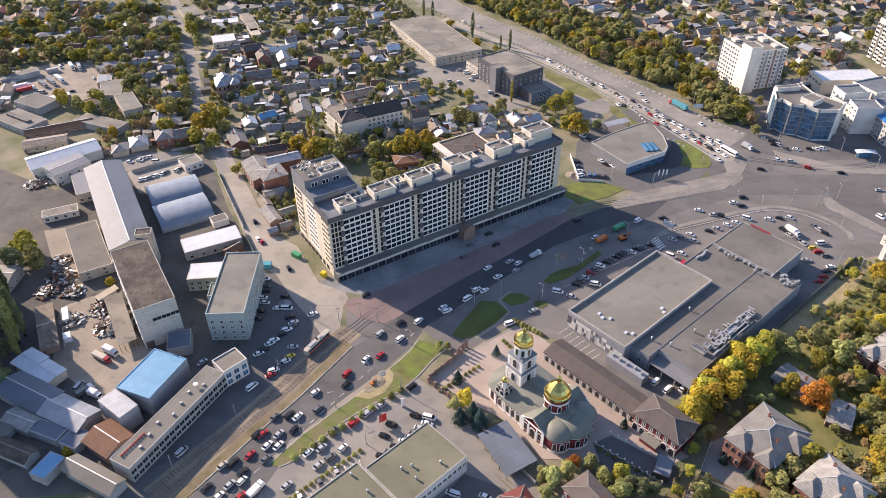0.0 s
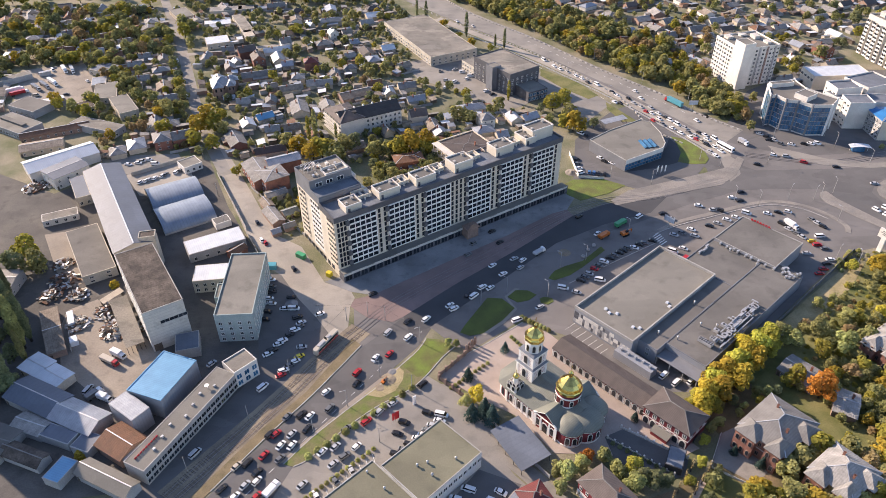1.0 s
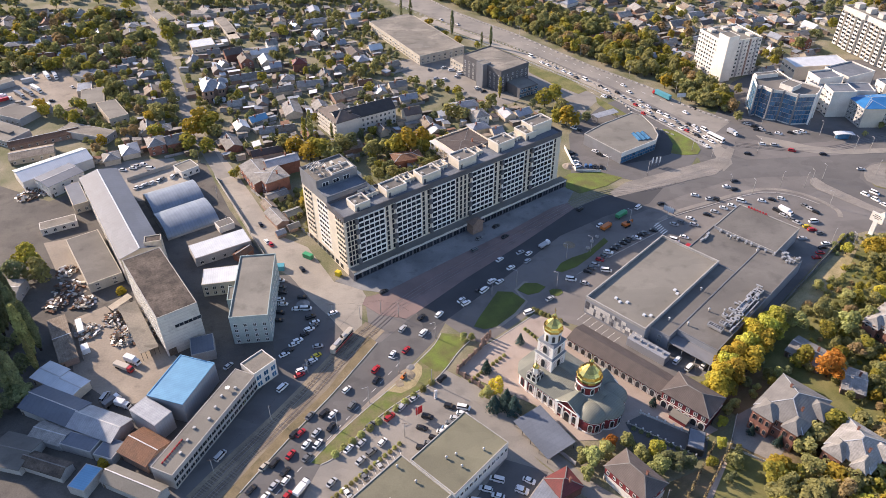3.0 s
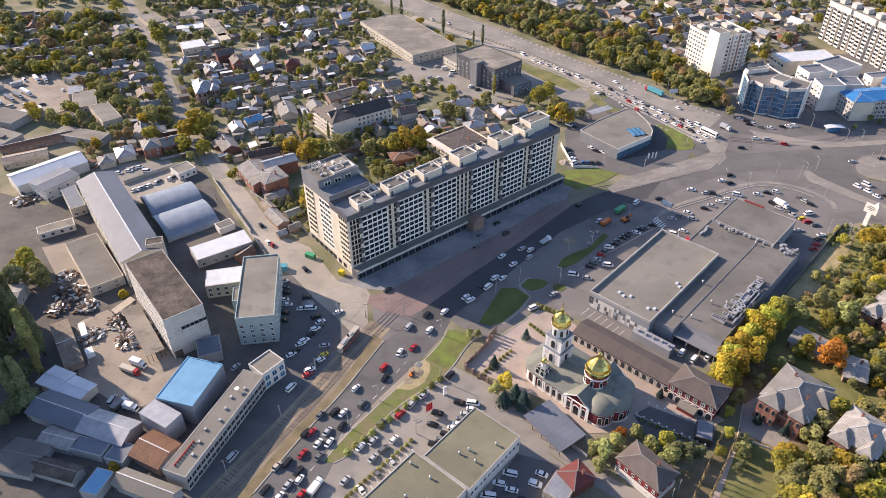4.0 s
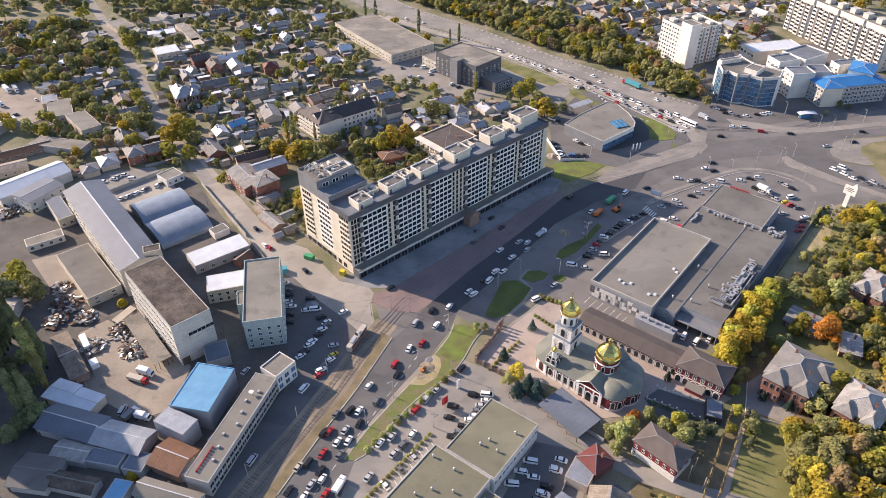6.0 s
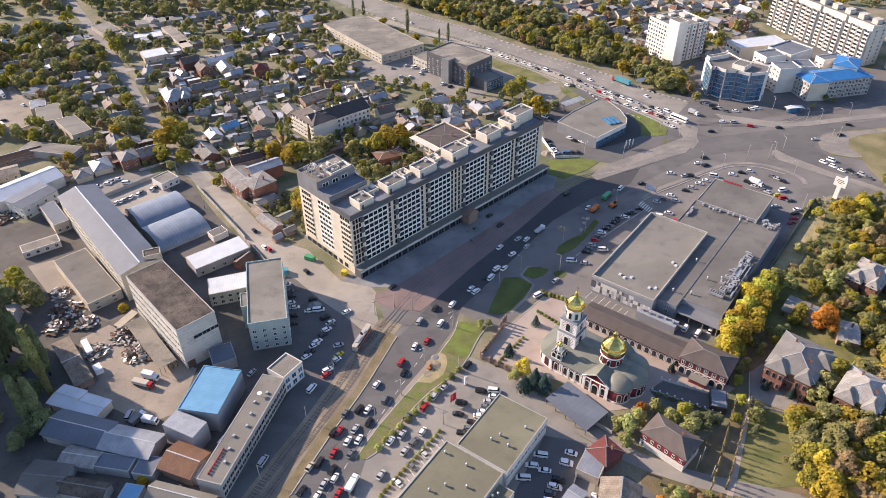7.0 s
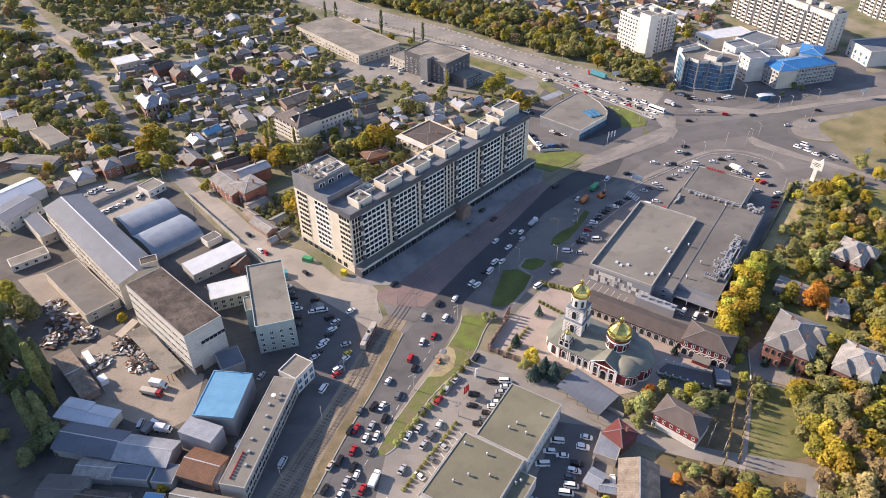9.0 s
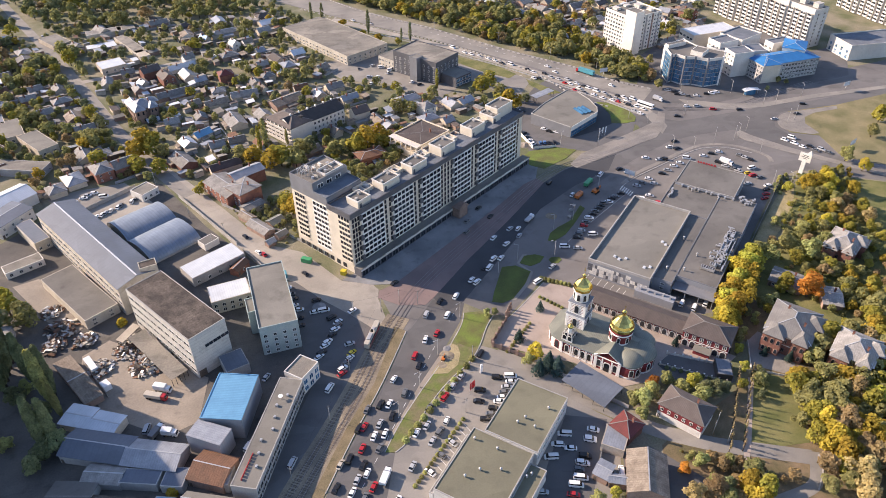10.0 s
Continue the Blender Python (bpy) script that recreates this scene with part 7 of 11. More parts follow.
for side, line in enumerate(([(-64.8, 702.3), (-21.1, 705.9), (33.4, 614.9), (73.8, 562.6), (120.6, 491.1), (153.8, 447.5), (166.5, 421.4), (187.5, 395.7)], [(-24.5, 648), (28.6, 579.6), (68, 533.9), (101.4, 485.4), (122.8, 442.8), (132.4, 400.4), (147, 378.4)])):
    bm, run = bmesh.new(), 0.0
    path = smooth_line(line, 30)
    for (x0, y0), (x1, y1) in zip(path, path[1:]):
        run += math.hypot(x1 - x0, y1 - y0)
        if run < 3.6:
            continue
        run = 0.0
        d = math.hypot(x1 - x0, y1 - y0)
        ux, uy = (x1 - x0) / d * 1.1, (y1 - y0) / d * 1.1
        beam(bm, (x1 - ux, y1 - uy, -0.1), (x1 + ux, y1 + uy, -0.1), 0.5, 1.0)
    tagged(part("barrier_blocks", bm, "kerb"), "row of pale concrete barrier blocks along the highway", "barrier", kind="stuff")
strip("guard_rail", "pale steel guard rail along the highway", "guard rail", "galvanised", [(-2.9, 601.8), (46.3, 541.2), (75.2, 504.2), (109.9, 454.7), (138.5, 406.3), (160.7, 362.3)], 0.35, 0.8)
slab("clinic_yard", "grey asphalt yards between clinic and school", "road", "asphalt_mid", [(168.6, 383.7), (208.2, 362.6), (256.2, 365.3), (336.5, 373), (379, 423.9), (341.8, 419.6), (348.3, 468.5), (329.6, 486.4), (271.9, 493.1), (213.8, 454.2)], 0.04)
# Dark sheet that paints in the shadow lying over this yard.
slab("yard_dark", "asphalt yard below the parish house, dark in place of shade", "road", "asphalt", [(19, 127.6), (29.5, 126.8), (34.3, 119.7), (40.8, 108.9), (34.3, 102.4), (11, 109.8)], 0.11)

# ---- works and sheds by the tram line ----
house(-165.9, 299.4, 84.4, 18.5, -60.6, 15, rise=2.2, roof='roof_steel', wall='dirty_white', label='long works hall with grey steel roof and worn white walls', name='works_hall', category='hall', glazed='f', rows=3, every=5.0, size=(3.2, 1.8), step=4.2, chimney=False, cap=True, entrance=False)
works = flat_block("works_building", "tall worn white works building with a mossy brown roof", "works", -129, 233.5, 46.2, 16.4, -58.4, 21, wall='panel_wall', roof='felt_brown', rim=0.25, glazed='f', rows=4, step=4.6, size=(3.6, 1.5), every=5.0, sill=3.0, edge='concrete')
windows(works, "r", 46.2, 16.4, 3, 1, (3.4, 1.5), 13.0, 3.0, "grey_wall", span=11, shift=3)
windows(works, "r", 46.2, 16.4, 1, 1, (3.0, 3.4), 0.1, 3.0, "timber", "timber", name="gate", span=4, shift=-6)
flat_block("workshop", "low workshop with a grey flat roof", "workshop", -173.4, 275.4, 42.3, 15.1, -58.7, 5, wall='dirty_white', roof='felt_dark', rim=0.1, glazed='r', rows=2, step=2.2, size=(1.6, 0.9), every=5.0, sill=0.8)
flat_block("store_shed", "small grey-roofed store beside the hall", "shed", -199.9, 332.2, 23.9, 7.6, -60.5, 5.5, wall='dirty_white', roof='roof_steel', rim=0.1, glazed='r', rows=1)
house(-223, 364.1, 38.4, 16.6, 38.3, 6, rise=2.6, roof='roof_white', wall='white_wall', label='broad shed with a bright white metal roof', name='warehouse', category='shed', glazed='l', chimney=False)
house(-214.5, 349.8, 20.5, 14.9, 48.9, 7, rise=0.8, roof='roof_steel', wall='white_wall', label='two-storey office with white walls and grey roof', name='office', category='building', glazed='fl', rows=2, chimney=False)
house(-243.4, 403.6, 39.4, 7, 24.7, 3.5, rise=1.6, roof='roof_rust', wall='brick_pale', label='long low barrack with a rusty roof', name='barrack', category='shed', glazed='f', chimney=False)
house(-243.3, 384.4, 24, 11.4, 20.2, 3.5, rise=1.6, roof='slate_old', wall='plaster', label='low barrack with a weathered slate roof', name='barrack', category='shed', glazed='f', chimney=False)
flat_block("outbuilding", "small outbuilding with patched roof and white walls", "shed", -201.6, 308.1, 17.2, 7.3, 24.6, 3.5, wall='white_wall', roof='felt_patched', rim=0.1, glazed='f', rows=1, every=4)
hangar(-137.8, 309.3, 27, 24.3, 31.1, 6.2)
hangar(-148.3, 329.1, 27.1, 23.3, 29.2, 6.2)
flat_block("storehouse", "low storehouse with a bright white metal roof", "shed", -114.8, 280.7, 27.5, 12.1, 27.1, 5, wall='grey_wall', roof='roof_white', rim=0.05, glazed='f', rows=1, every=5)
flat_block("passage_building", "two-storey wing with a pale metal roof", "building", -108.6, 253.4, 17.4, 11.6, 6.6, 7, wall='dirty_white', roof='roof_white', rim=0.05, glazed='f', rows=2, step=2.8, every=3.0)
flat_block("gatehouse", "small white gatehouse at the depot", "building", -147.8, 359.5, 10.7, 10.2, 39.1, 4, wall='white_wall', roof='felt', rim=0.4, glazed='fr', rows=1)
flat_block("hut", "low hut with dark roof beside the hangars", "shed", -116.3, 300.8, 8.1, 6.1, 32.7, 3.5, wall='white_wall', roof='felt_dark', rim=0.1)
house(-103.1, 275.3, 8.8, 4.8, 50.1, 3.2, rise=1.2, roof='roof_rust', wall='brick', label='little brick shed with a rusty roof', name='shed', category='shed', glazed='f', chimney=False)
flat_block("office_block", "four-storey grey-teal office block with flat roof", "building", -90.9, 235.8, 15.7, 41.5, 2.1, 14.5, wall='teal_wall', roof='felt', rim=0.6, glazed='fr', rows=4, step=2.9, size=(1.2, 1.4), every=3.2, sill=0.9)
flat_block("stair_house", "stair house on the office roof", "building", -99.5, 233.8, 4.7, 9.2, 4.4, 12, wall='teal_wall', roof='felt', rim=0.4)
flat_block("blue_hall", "hall with a blue metal roof and dark grey walls", "hall", -111.8, 187.1, 21.7, 15.3, 68.6, 10, wall='cladding', roof='roof_blue', rim=0.3, edge='roof_blue')
flat_block("grey_hall", "hall extension with a pale grey metal roof", "hall", -120.2, 173.3, 7.6, 13.8, 53.6, 9, wall='cladding', roof='roof_zinc', rim=0.1)
row = flat_block("row_building", "long two-storey shop row with flat roof", "shop", -99.8, 169.4, 48.6, 9.1, 63.7, 7.6, wall='grey_wall', roof='felt', rim=0.18, edge='concrete', glazed='f', rows=2, step=3, size=(2.0, 1.7), every=2.5, trim='concrete')
for k in range(9):
    shared("sign_bar", piece(("sign_bar",), "paint_red", lambda bm: box(bm, -0.45, -0.12, 0, 0.45, 0.12, 0.7)), row, -21.5 + k * 1.25, 1.6, 7.75)
shared("dish", piece(("dish",), "frame_white", lambda bm: (lathe(bm, [(0.1, 0), (0.1, 1.2)], 8), lathe(bm, [(0.2, 1.1), (0.9, 1.5), (0.95, 1.6)], 14))), row, 14.0, 0.5, 7.68)
for k in range(7):
    shared("roof_unit", piece(("row_unit",), "galvanised", lambda bm: box(bm, -0.5, -0.4, 0, 0.5, 0.4, 0.8)), row, -16 + k * 5.3, -1.5 + (k % 3) * 1.2, 7.68)
flat_block("corner_shop", "corner shop with white glazed front", "shop", -84.6, 195.4, 10.3, 8.7, 44.7, 8.2, wall='white_wall', roof='felt_patched', rim=0.5, glazed='fr', rows=2, step=3.4, size=(2.0, 2.3), every=2.6, glass='glass_blue')
open_roof("canopy", "open lean-to with a worn grey roof beside the works", -139.1, 224.1, 7.4, 33.3, 30.3, 4.6, "felt_patched")
open_roof("canopy", "open lean-to with a beige roof beside the works", -151, 240.6, 3.9, 10, -42.4, 4.6, "plaster")
house(-158.7, 182.8, 23.8, 11.5, -26.8, 4.5, rise=2, roof='roof_steel', wall='grey_wall', label='long shed with blue-grey ribbed roof', name='shed', category='shed', glazed='', chimney=False)
house(-139.4, 172.9, 19.9, 10.7, -25.1, 4.5, rise=2, roof='roof_zinc', wall='grey_wall', label='long shed with zinc ribbed roof', name='shed', category='shed', glazed='', chimney=False)
house(-120.2, 161, 13.4, 11.5, -31.8, 4.5, rise=2, roof='roof_rust', wall='brick_pale', label='shed with a rusty red ribbed roof', name='shed', category='shed', glazed='', chimney=False)
flat_block("lean_to", "lean-to with a pale zinc roof", "shed", -115.4, 158.4, 3.4, 11, -20.5, 4.5, wall='grey_wall', roof='roof_zinc', rim=0.05)
flat_block("lean_to", "lean-to with a blue-grey roof", "shed", -144, 165.4, 13.2, 5.8, -21.1, 4, wall='grey_wall', roof='roof_steel', rim=0.05)
flat_block("lean_to", "lean-to with a weathered roof", "shed", -132.8, 161.7, 7.6, 7.7, -21.1, 4, wall='grey_wall', roof='roof_steel', rim=0.05)
house(-166.6, 199.9, 10.5, 9.1, -29.3, 4, rise=0.5, roof='roof_white', wall='plaster', label='shed with a bright white metal roof', name='shed', category='shed', glazed='', chimney=False)
house(-156.8, 193.6, 11, 8.5, -30.7, 4, rise=0.5, roof='roof_white', wall='plaster', label='shed with a patched white metal roof', name='shed', category='shed', glazed='', chimney=False)
house(-169.2, 220.4, 6.7, 29.4, 28.6, 3.5, rise=1.0, roof='slate_old', wall='brick_pale', label='low store with a weathered slate roof', name='shed', category='shed', glazed='', chimney=False)
flat_block("lean_to", "lean-to with a light blue metal roof", "shed", -137.3, 150, 9.6, 6.7, 68.7, 4, wall='grey_wall', roof='roof_blue', rim=0.05)
house(-120.1, 146.2, 23, 6.6, -26.6, 4, rise=1.8, roof='felt', wall='grey_wall', label='shed with a weathered grey roof', name='shed', category='shed', glazed='', chimney=False)
house(-152.9, 157, 17.4, 5.9, -21.9, 3.5, rise=1.5, roof='felt_brown', wall='grey_wall', label='dark shed with a patched roof', name='shed', category='shed', glazed='', chimney=False)
# Roof in dark felt paints in the deep shade over this corner.
house(-166.4, 163.6, 14.6, 13, -17.5, 3.5, rise=1.5, roof='felt_dark', wall='grey_wall', label='shed with a felt roof, black in place of shade', name='shed', category='shed', glazed='', chimney=False)
house(-156, 170.4, 13.4, 7.3, -21.1, 3.5, rise=1.0, roof='slate', wall='grey_wall', label='shed with a slatted roof', name='shed', category='shed', glazed='', chimney=False)
house(-204.9, 252.8, 13.3, 14, -1.2, 5, rise=1.5, roof='slate', wall='grey_wall', label='grey shed behind poplars', name='shed', category='shed', glazed='r', chimney=False)
flat_block("store", "flat-roofed store with a grey metal roof", "store", -247.7, 501.4, 15.5, 14.4, -24.4, 4, wall='plaster', roof='roof_steel', rim=0.15, glazed='f', rows=1, every=4.5)
flat_block("store", "store with a pale metal roof", "store", -241.8, 475.9, 9.7, 14.3, 16.8, 4.5, wall='plaster', roof='roof_zinc', rim=0.15, glazed='f', rows=1, every=4.5)
flat_block("store", "plain flat-roofed grey store", "store", -231.3, 460, 14.8, 26.1, 17.2, 4.5, wall='plaster', roof='felt', rim=0.15, glazed='f', rows=1, every=4.5)
flat_block("store", "flat-roofed store with a worn grey roof", "store", -211.6, 437.2, 12.2, 28.8, 32.6, 5, wall='plaster', roof='felt', rim=0.15, glazed='f', rows=1, every=4.5)
flat_block("store", "long flat-roofed store with patched roof", "store", -218.6, 408.5, 10.8, 34.8, 67, 4.5, wall='grey_wall', roof='felt_patched', rim=0.15, glazed='f', rows=1, every=4.5)
flat_block("store", "low store with a patched brown roof", "store", -237.7, 438, 10.4, 12.2, 40.8, 4, wall='plaster', roof='felt_brown', rim=0.15, glazed='f', rows=1, every=4.5)
flat_block("store", "low workshop with a dark flat roof and dull walls", "store", -273.5, 438.6, 24.0, 16.0, -27, 5, wall='grey_wall', roof='felt_dark', rim=0.15, glazed='f', rows=1, every=4.5)
flat_block("lean_to", "lean-to with a bright white metal roof", "shed", -263.5, 448.9, 15.0, 5.5, 32, 3.6, wall='grey_wall', roof='roof_white', rim=0.05)
sheds = flat_block("store", "broad low workshop with a grey flat roof", "store", -272.0, 412.6, 31.0, 17.0, -31, 4.4, wall='grey_wall', roof='felt', rim=0.15, glazed='f', rows=1, every=2.6, size=(2.0, 1.3))
bm = bmesh.new()
box(bm, -12, -1.6, 4.3, 10, 1.6, 5.8)
part("roof_lantern", bm, "felt_dark", sheds, "raised dark roof lantern")
flat_block("garage_row", "long low garage row along the gravel yard", "shed", -308.0, 485.5, 26.0, 7.0, 41, 4.0, wall='grey_wall', roof='felt', rim=0.1)
flat_block("container", "grey steel container at the edge of the yard", "container", -289.8, 497.8, 8.0, 2.8, 29, 2.8, wall='galvanised', roof='roof_zinc', rim=0.04)

# ---- buildings beyond the block ----
long_wing = house(-47.5, 409.3, 40, 15.5, 27.1, 10.5, 4.2, "gable", "white_wall", "roof_dark", "long four-storey white building with a dark gabled roof", "apartment_house", "fr", 3, every=3.0, step=3.1, size=(1.2, 1.6), category="building", chimney=False, entrance=False)
for k in range(6):
    shared("ridge_vent", piece(("ridge_vent",), "frame_white", lambda bm: box(bm, -0.4, -0.4, -0.4, 0.4, 0.4, 1.2)), long_wing, -15 + k * 6.2, 0.0, 14.7)
end_wing = house(-61.8, 405.9, 24.3, 16.7, -59.3, 11, 4.0, "hip", "white_wall", "roof_brown", "four-storey white wing with balconies and a brown hipped roof", "apartment_house", "", 3, category="building", chimney=False, entrance=False)
windows(end_wing, "f", 24.3, 16.7, 6, 4, (2.6, 1.5), 1.1, 2.7, "white_wall", bars=2)
for r in range(4):
    bm = bmesh.new()
    box(bm, -11.9, -9.5, 0.2 + r * 2.7, 11.9, -8.3, 0.4 + r * 2.7)
    box(bm, -11.9, -9.55, 0.4 + r * 2.7, 11.9, -9.4, 1.3 + r * 2.7)
    part("balcony", bm, "panel_pale", end_wing)
for k in (-1, 1):
    shared("dormer_vent", piece(("dormer_vent",), "iron", lambda bm: (box(bm, -1.1, -0.9, -1.2, 1.1, 0.9, 1.0), box(bm, -1.3, -1.1, 1.0, 1.3, 1.1, 1.2))), end_wing, 4.0 + k * 3.0, 4.0, 13.0)
flat_block("warehouse", "long low warehouse with a patched felt roof", "warehouse", -8, 552.2, 87.2, 39.1, -63.9, 7, wall='dirty_white', roof='felt_patched', rim=0.3, glazed='fr', rows=2, step=2.6, every=4.5, size=(1.6, 1.2))
flat_block("office", "dark grey four-storey office block", "office", 46.4, 474.1, 39.9, 26.2, -55.4, 15.5, wall='graphite', roof='felt_patched', rim=0.6, glazed='fr', rows=4, step=3.2, size=(1.2, 1.6), every=4.2, edge='graphite')
flat_block("office_wing", "glazed low wing of the office", "office", 61.4, 451.5, 15.6, 17.4, 28.3, 7, wall='graphite', roof='felt', rim=0.3, glazed='fr', rows=2, glass='glass_blue', size=(2.4, 2), every=2.8)
flat_block("annex", "pale annex beside the office", "building", 28.8, 496.1, 16.8, 19.2, -59.7, 7, wall='dirty_white', roof='felt', rim=0.3, glazed='f', rows=2)
flat_block("stair_tower", "stair head on the office roof", "building", 36.6, 464.4, 6.9, 7.2, -56.5, 17, wall='graphite_light', roof='felt', rim=0.3)
villa = house(12.9, 368.3, 22.8, 25.1, -58.2, 8, rise=0.6, kind='hip', over=0.3, roof='roof_brown', wall='white_wall', label='white villa with a flat brown roof and terrace columns', name='villa', category='house', glazed='fl', rows=2, every=3.0)
bm = bmesh.new()
box(bm, -11.4, -16.5, -0.2, 11.4, -12.6, 3.6)
ring(bm, -11.6, -16.7, 11.6, -12.7, 0.3, 3.6, 4.5)
part("terrace", bm, "plaster", villa, "pinkish terrace with a low wall")
for k in range(6):
    shared("column", piece(("column",), "frame_white", lambda bm: (lathe(bm, [(0.35, 0), (0.28, 3.6)], 10), box(bm, -0.45, -0.45, 3.6, 0.45, 0.45, 3.9))), villa, -10.6 + k * 4.2, -16.0, 4.4)
bm = bmesh.new()
box(bm, -11.6, -16.7, 8.3, 11.6, -12.4, 8.6)
part("terrace_roof", bm, "panel_pale", villa)
bm = bmesh.new()
ring(bm, -11.7, -12.85, 11.7, 12.85, 0.5, 7.9, 8.9)
part("parapet", bm, "cream", villa)
house(-21.1, 359, 16.7, 10, 14.1, 5, rise=1.5, kind='hip', roof='roof_rust', wall='brick', label='low house with a rusty red hipped roof', category='house')
house(-95.7, 338.1, 13.9, 13.7, -58.2, 8.5, rise=1.5, kind='hip', roof='slate', wall='brick', label='two-storey red brick house with a low grey roof', name='brick_house', glazed='fl', rows=2, every=3, size=(1.0, 1.5))
house(-92.8, 355.5, 18.7, 9.1, 25.5, 7.5, rise=1.8, roof='roof_zinc', wall='brick', label='brick wing with a pale zinc roof', name='brick_house', glazed='r', rows=2)
house(-104.3, 345.8, 24, 14.1, -61.7, 6.5, rise=1.8, roof='slate', wall='brick', label='two-storey brick wing with slate roof', name='brick_house', glazed='fl', rows=2)
for x, y, l, w, turn, h, roof in ((-90.5, 305.0, 15.0, 6.5, -58.0, 2.9, "slate"), (-82.5, 309.0, 8.0, 6.0, 32.0, 2.7, "roof_green"), (-96.0, 317.0, 9.0, 5.0, -58.0, 2.8, "slate_old"), (-81.0, 296.5, 6.0, 4.0, 30.0, 2.5, "felt"), (-87.0, 291.5, 4.5, 3.5, 30.0, 2.4, "roof_zinc")):
    house(x, y, l, w, turn, h, 1.3, "gable", "brick_pale", roof, "low patched shed among bushes beside the block", "shed", "", category="shed", chimney=False, entrance=False)
plant(-71.5, 313.0, 13, "yellow", near=False)
plant(-74.5, 322.0, 10, "lime", near=False)
plant(-66.0, 326.0, 9, "green", near=False)
for k in range(16):
    plant(-97.0 + 1.6 * k + 2.0 * (k % 3), 312.0 - 1.3 * k + 4.0 * (k % 4), 2.2 + 0.7 * (k % 4), ("green", "olive", "dark")[k % 3], near=False)
house(-92.5, 326.2, 11.4, 6.7, 30.1, 3.5, rise=1, roof='slate', wall='plaster', label='low shed beside the brick house', name='shed', category='shed')
tower = flat_block("tower_block", "white ten-storey tower block", "apartment block", 216.1, 477.2, 28.4, 31.6, -74.7, 27, wall='white_wall', roof='felt', rim=1.0, glazed='fr', rows=9, step=2.9, size=(1.5, 1.4), every=2.7, sill=1.4)
for k in range(5):
    bm = bmesh.new()
    box(bm, 14.2, -13.6 + k * 6.3, 0, 14.65, -12.4 + k * 6.3, 27.6)
    part("pier", bm, "brick_pale" if k % 2 else "grey_wall", tower)
for p, q, a, c, h in ((-9, -10, 5, 4, 1.6), (-4, 8, 6, 4, 2.2), (8, -9, 4, 7, 1.8), (7, 10, 5, 3, 1.4), (-10, 2, 3, 5, 1.2)):
    bm = bmesh.new()
    box(bm, p - a / 2, q - c / 2, 27.08, p + a / 2, q + c / 2, 27.08 + h)
    box(bm, p - a / 2 - 0.2, q - c / 2 - 0.2, 27.08 + h, p + a / 2 + 0.2, q + c / 2 + 0.2, 27.25 + h)
    part("roof_room", bm, "panel_pale", tower)
flat_block("lift_house", "lift head on the tower block", "building", 207.6, 461.6, 10.4, 8.9, -72.2, 32.5, wall='white_wall', roof='felt', rim=0.3)

# ---- offices and slabs beyond the junction ----
house(289.7, 390.3, 48.3, 18.2, 1.7, 13, rise=3, kind='hip', roof='roof_azure', wall='grey_wall', label='three-storey grey school with a bright blue roof', name='school', category='building', glazed='fl', rows=4, every=2.6, step=3.0, size=(1.6, 1.7), chimney=False)
house(273.6, 389.5, 19.3, 13.5, -93.6, 13, rise=2.5, kind='hip', roof='roof_azure', wall='cream', label='school wing with a bright blue roof', name='school', category='building', glazed='f', rows=3, chimney=False)
house(305.9, 399.7, 15.2, 20.1, -43.8, 17, rise=2, kind='hip', roof='roof_azure', wall='white_wall', label='raised school hall with a bright blue roof', name='school', category='building', glazed='l', rows=1, chimney=False)
flat_block("clinic_block", "white stepped clinic block with balconies", "building", 260.6, 402.2, 12.2, 15.5, -92.9, 17, wall='white_wall', roof='felt_slate', rim=0.7, glazed='fl', rows=5, step=3.3, size=(1.8, 1.2), every=3.4)
flat_block("clinic_block", "white stepped clinic block with balconies", "building", 255.9, 413.6, 16, 11.6, -73.1, 14.5, wall='white_wall', roof='felt_slate', rim=0.6, glazed='fl', rows=4, step=3.3, size=(1.8, 1.2), every=3.4)
flat_block("clinic_block", "white stepped clinic block with balconies", "building", 260.3, 421.6, 12.6, 17.2, -82.8, 18, wall='white_wall', roof='felt_slate', rim=1.0, glazed='fl', rows=5, step=3.3, size=(1.8, 1.2), every=3.4)
flat_block("clinic_block", "white stepped clinic block with balconies", "building", 284.7, 434, 19.6, 24.9, -69.7, 15.5, wall='white_wall', roof='felt_slate', rim=0.9, glazed='fl', rows=4, step=3.3, size=(1.8, 1.2), every=3.4)
flat_block("clinic_block", "white stepped clinic block with balconies", "building", 279.9, 410.3, 13.4, 14, -101.9, 13.5, wall='white_wall', roof='felt_slate', rim=0.6, glazed='fl', rows=3, step=3.3, size=(1.8, 1.2), every=3.4)
flat_block("clinic_block", "white stepped clinic block with balconies", "building", 304.2, 413.8, 8.7, 19.6, -84.9, 15, wall='white_wall', roof='felt_slate', rim=0.8, glazed='fl', rows=4, step=3.3, size=(1.8, 1.2), every=3.4)
flat_block("sports_hall", "long white-roofed hall with cream walls", "hall", 278, 463.5, 17.5, 41.5, -86.7, 10, wall='cream', roof='roof_white', rim=0.3, glazed='fl', rows=1, sill=6, size=(2.6, 1.6), every=4)
panel_block(339.9, 475, 97.7, 14, -79.2, 29)
panel_block(447.6, 454.8, 96.1, 14, -88, 29)
flat_block("theatre", "low white hall with a dark roof", "building", 383.7, 405, 25.3, 55.6, -95.5, 11, wall='panel_pale', roof='felt_slate', rim=0.9, glazed='fl', rows=2, step=4, size=(2, 2.5), every=5, glass='glass_blue')

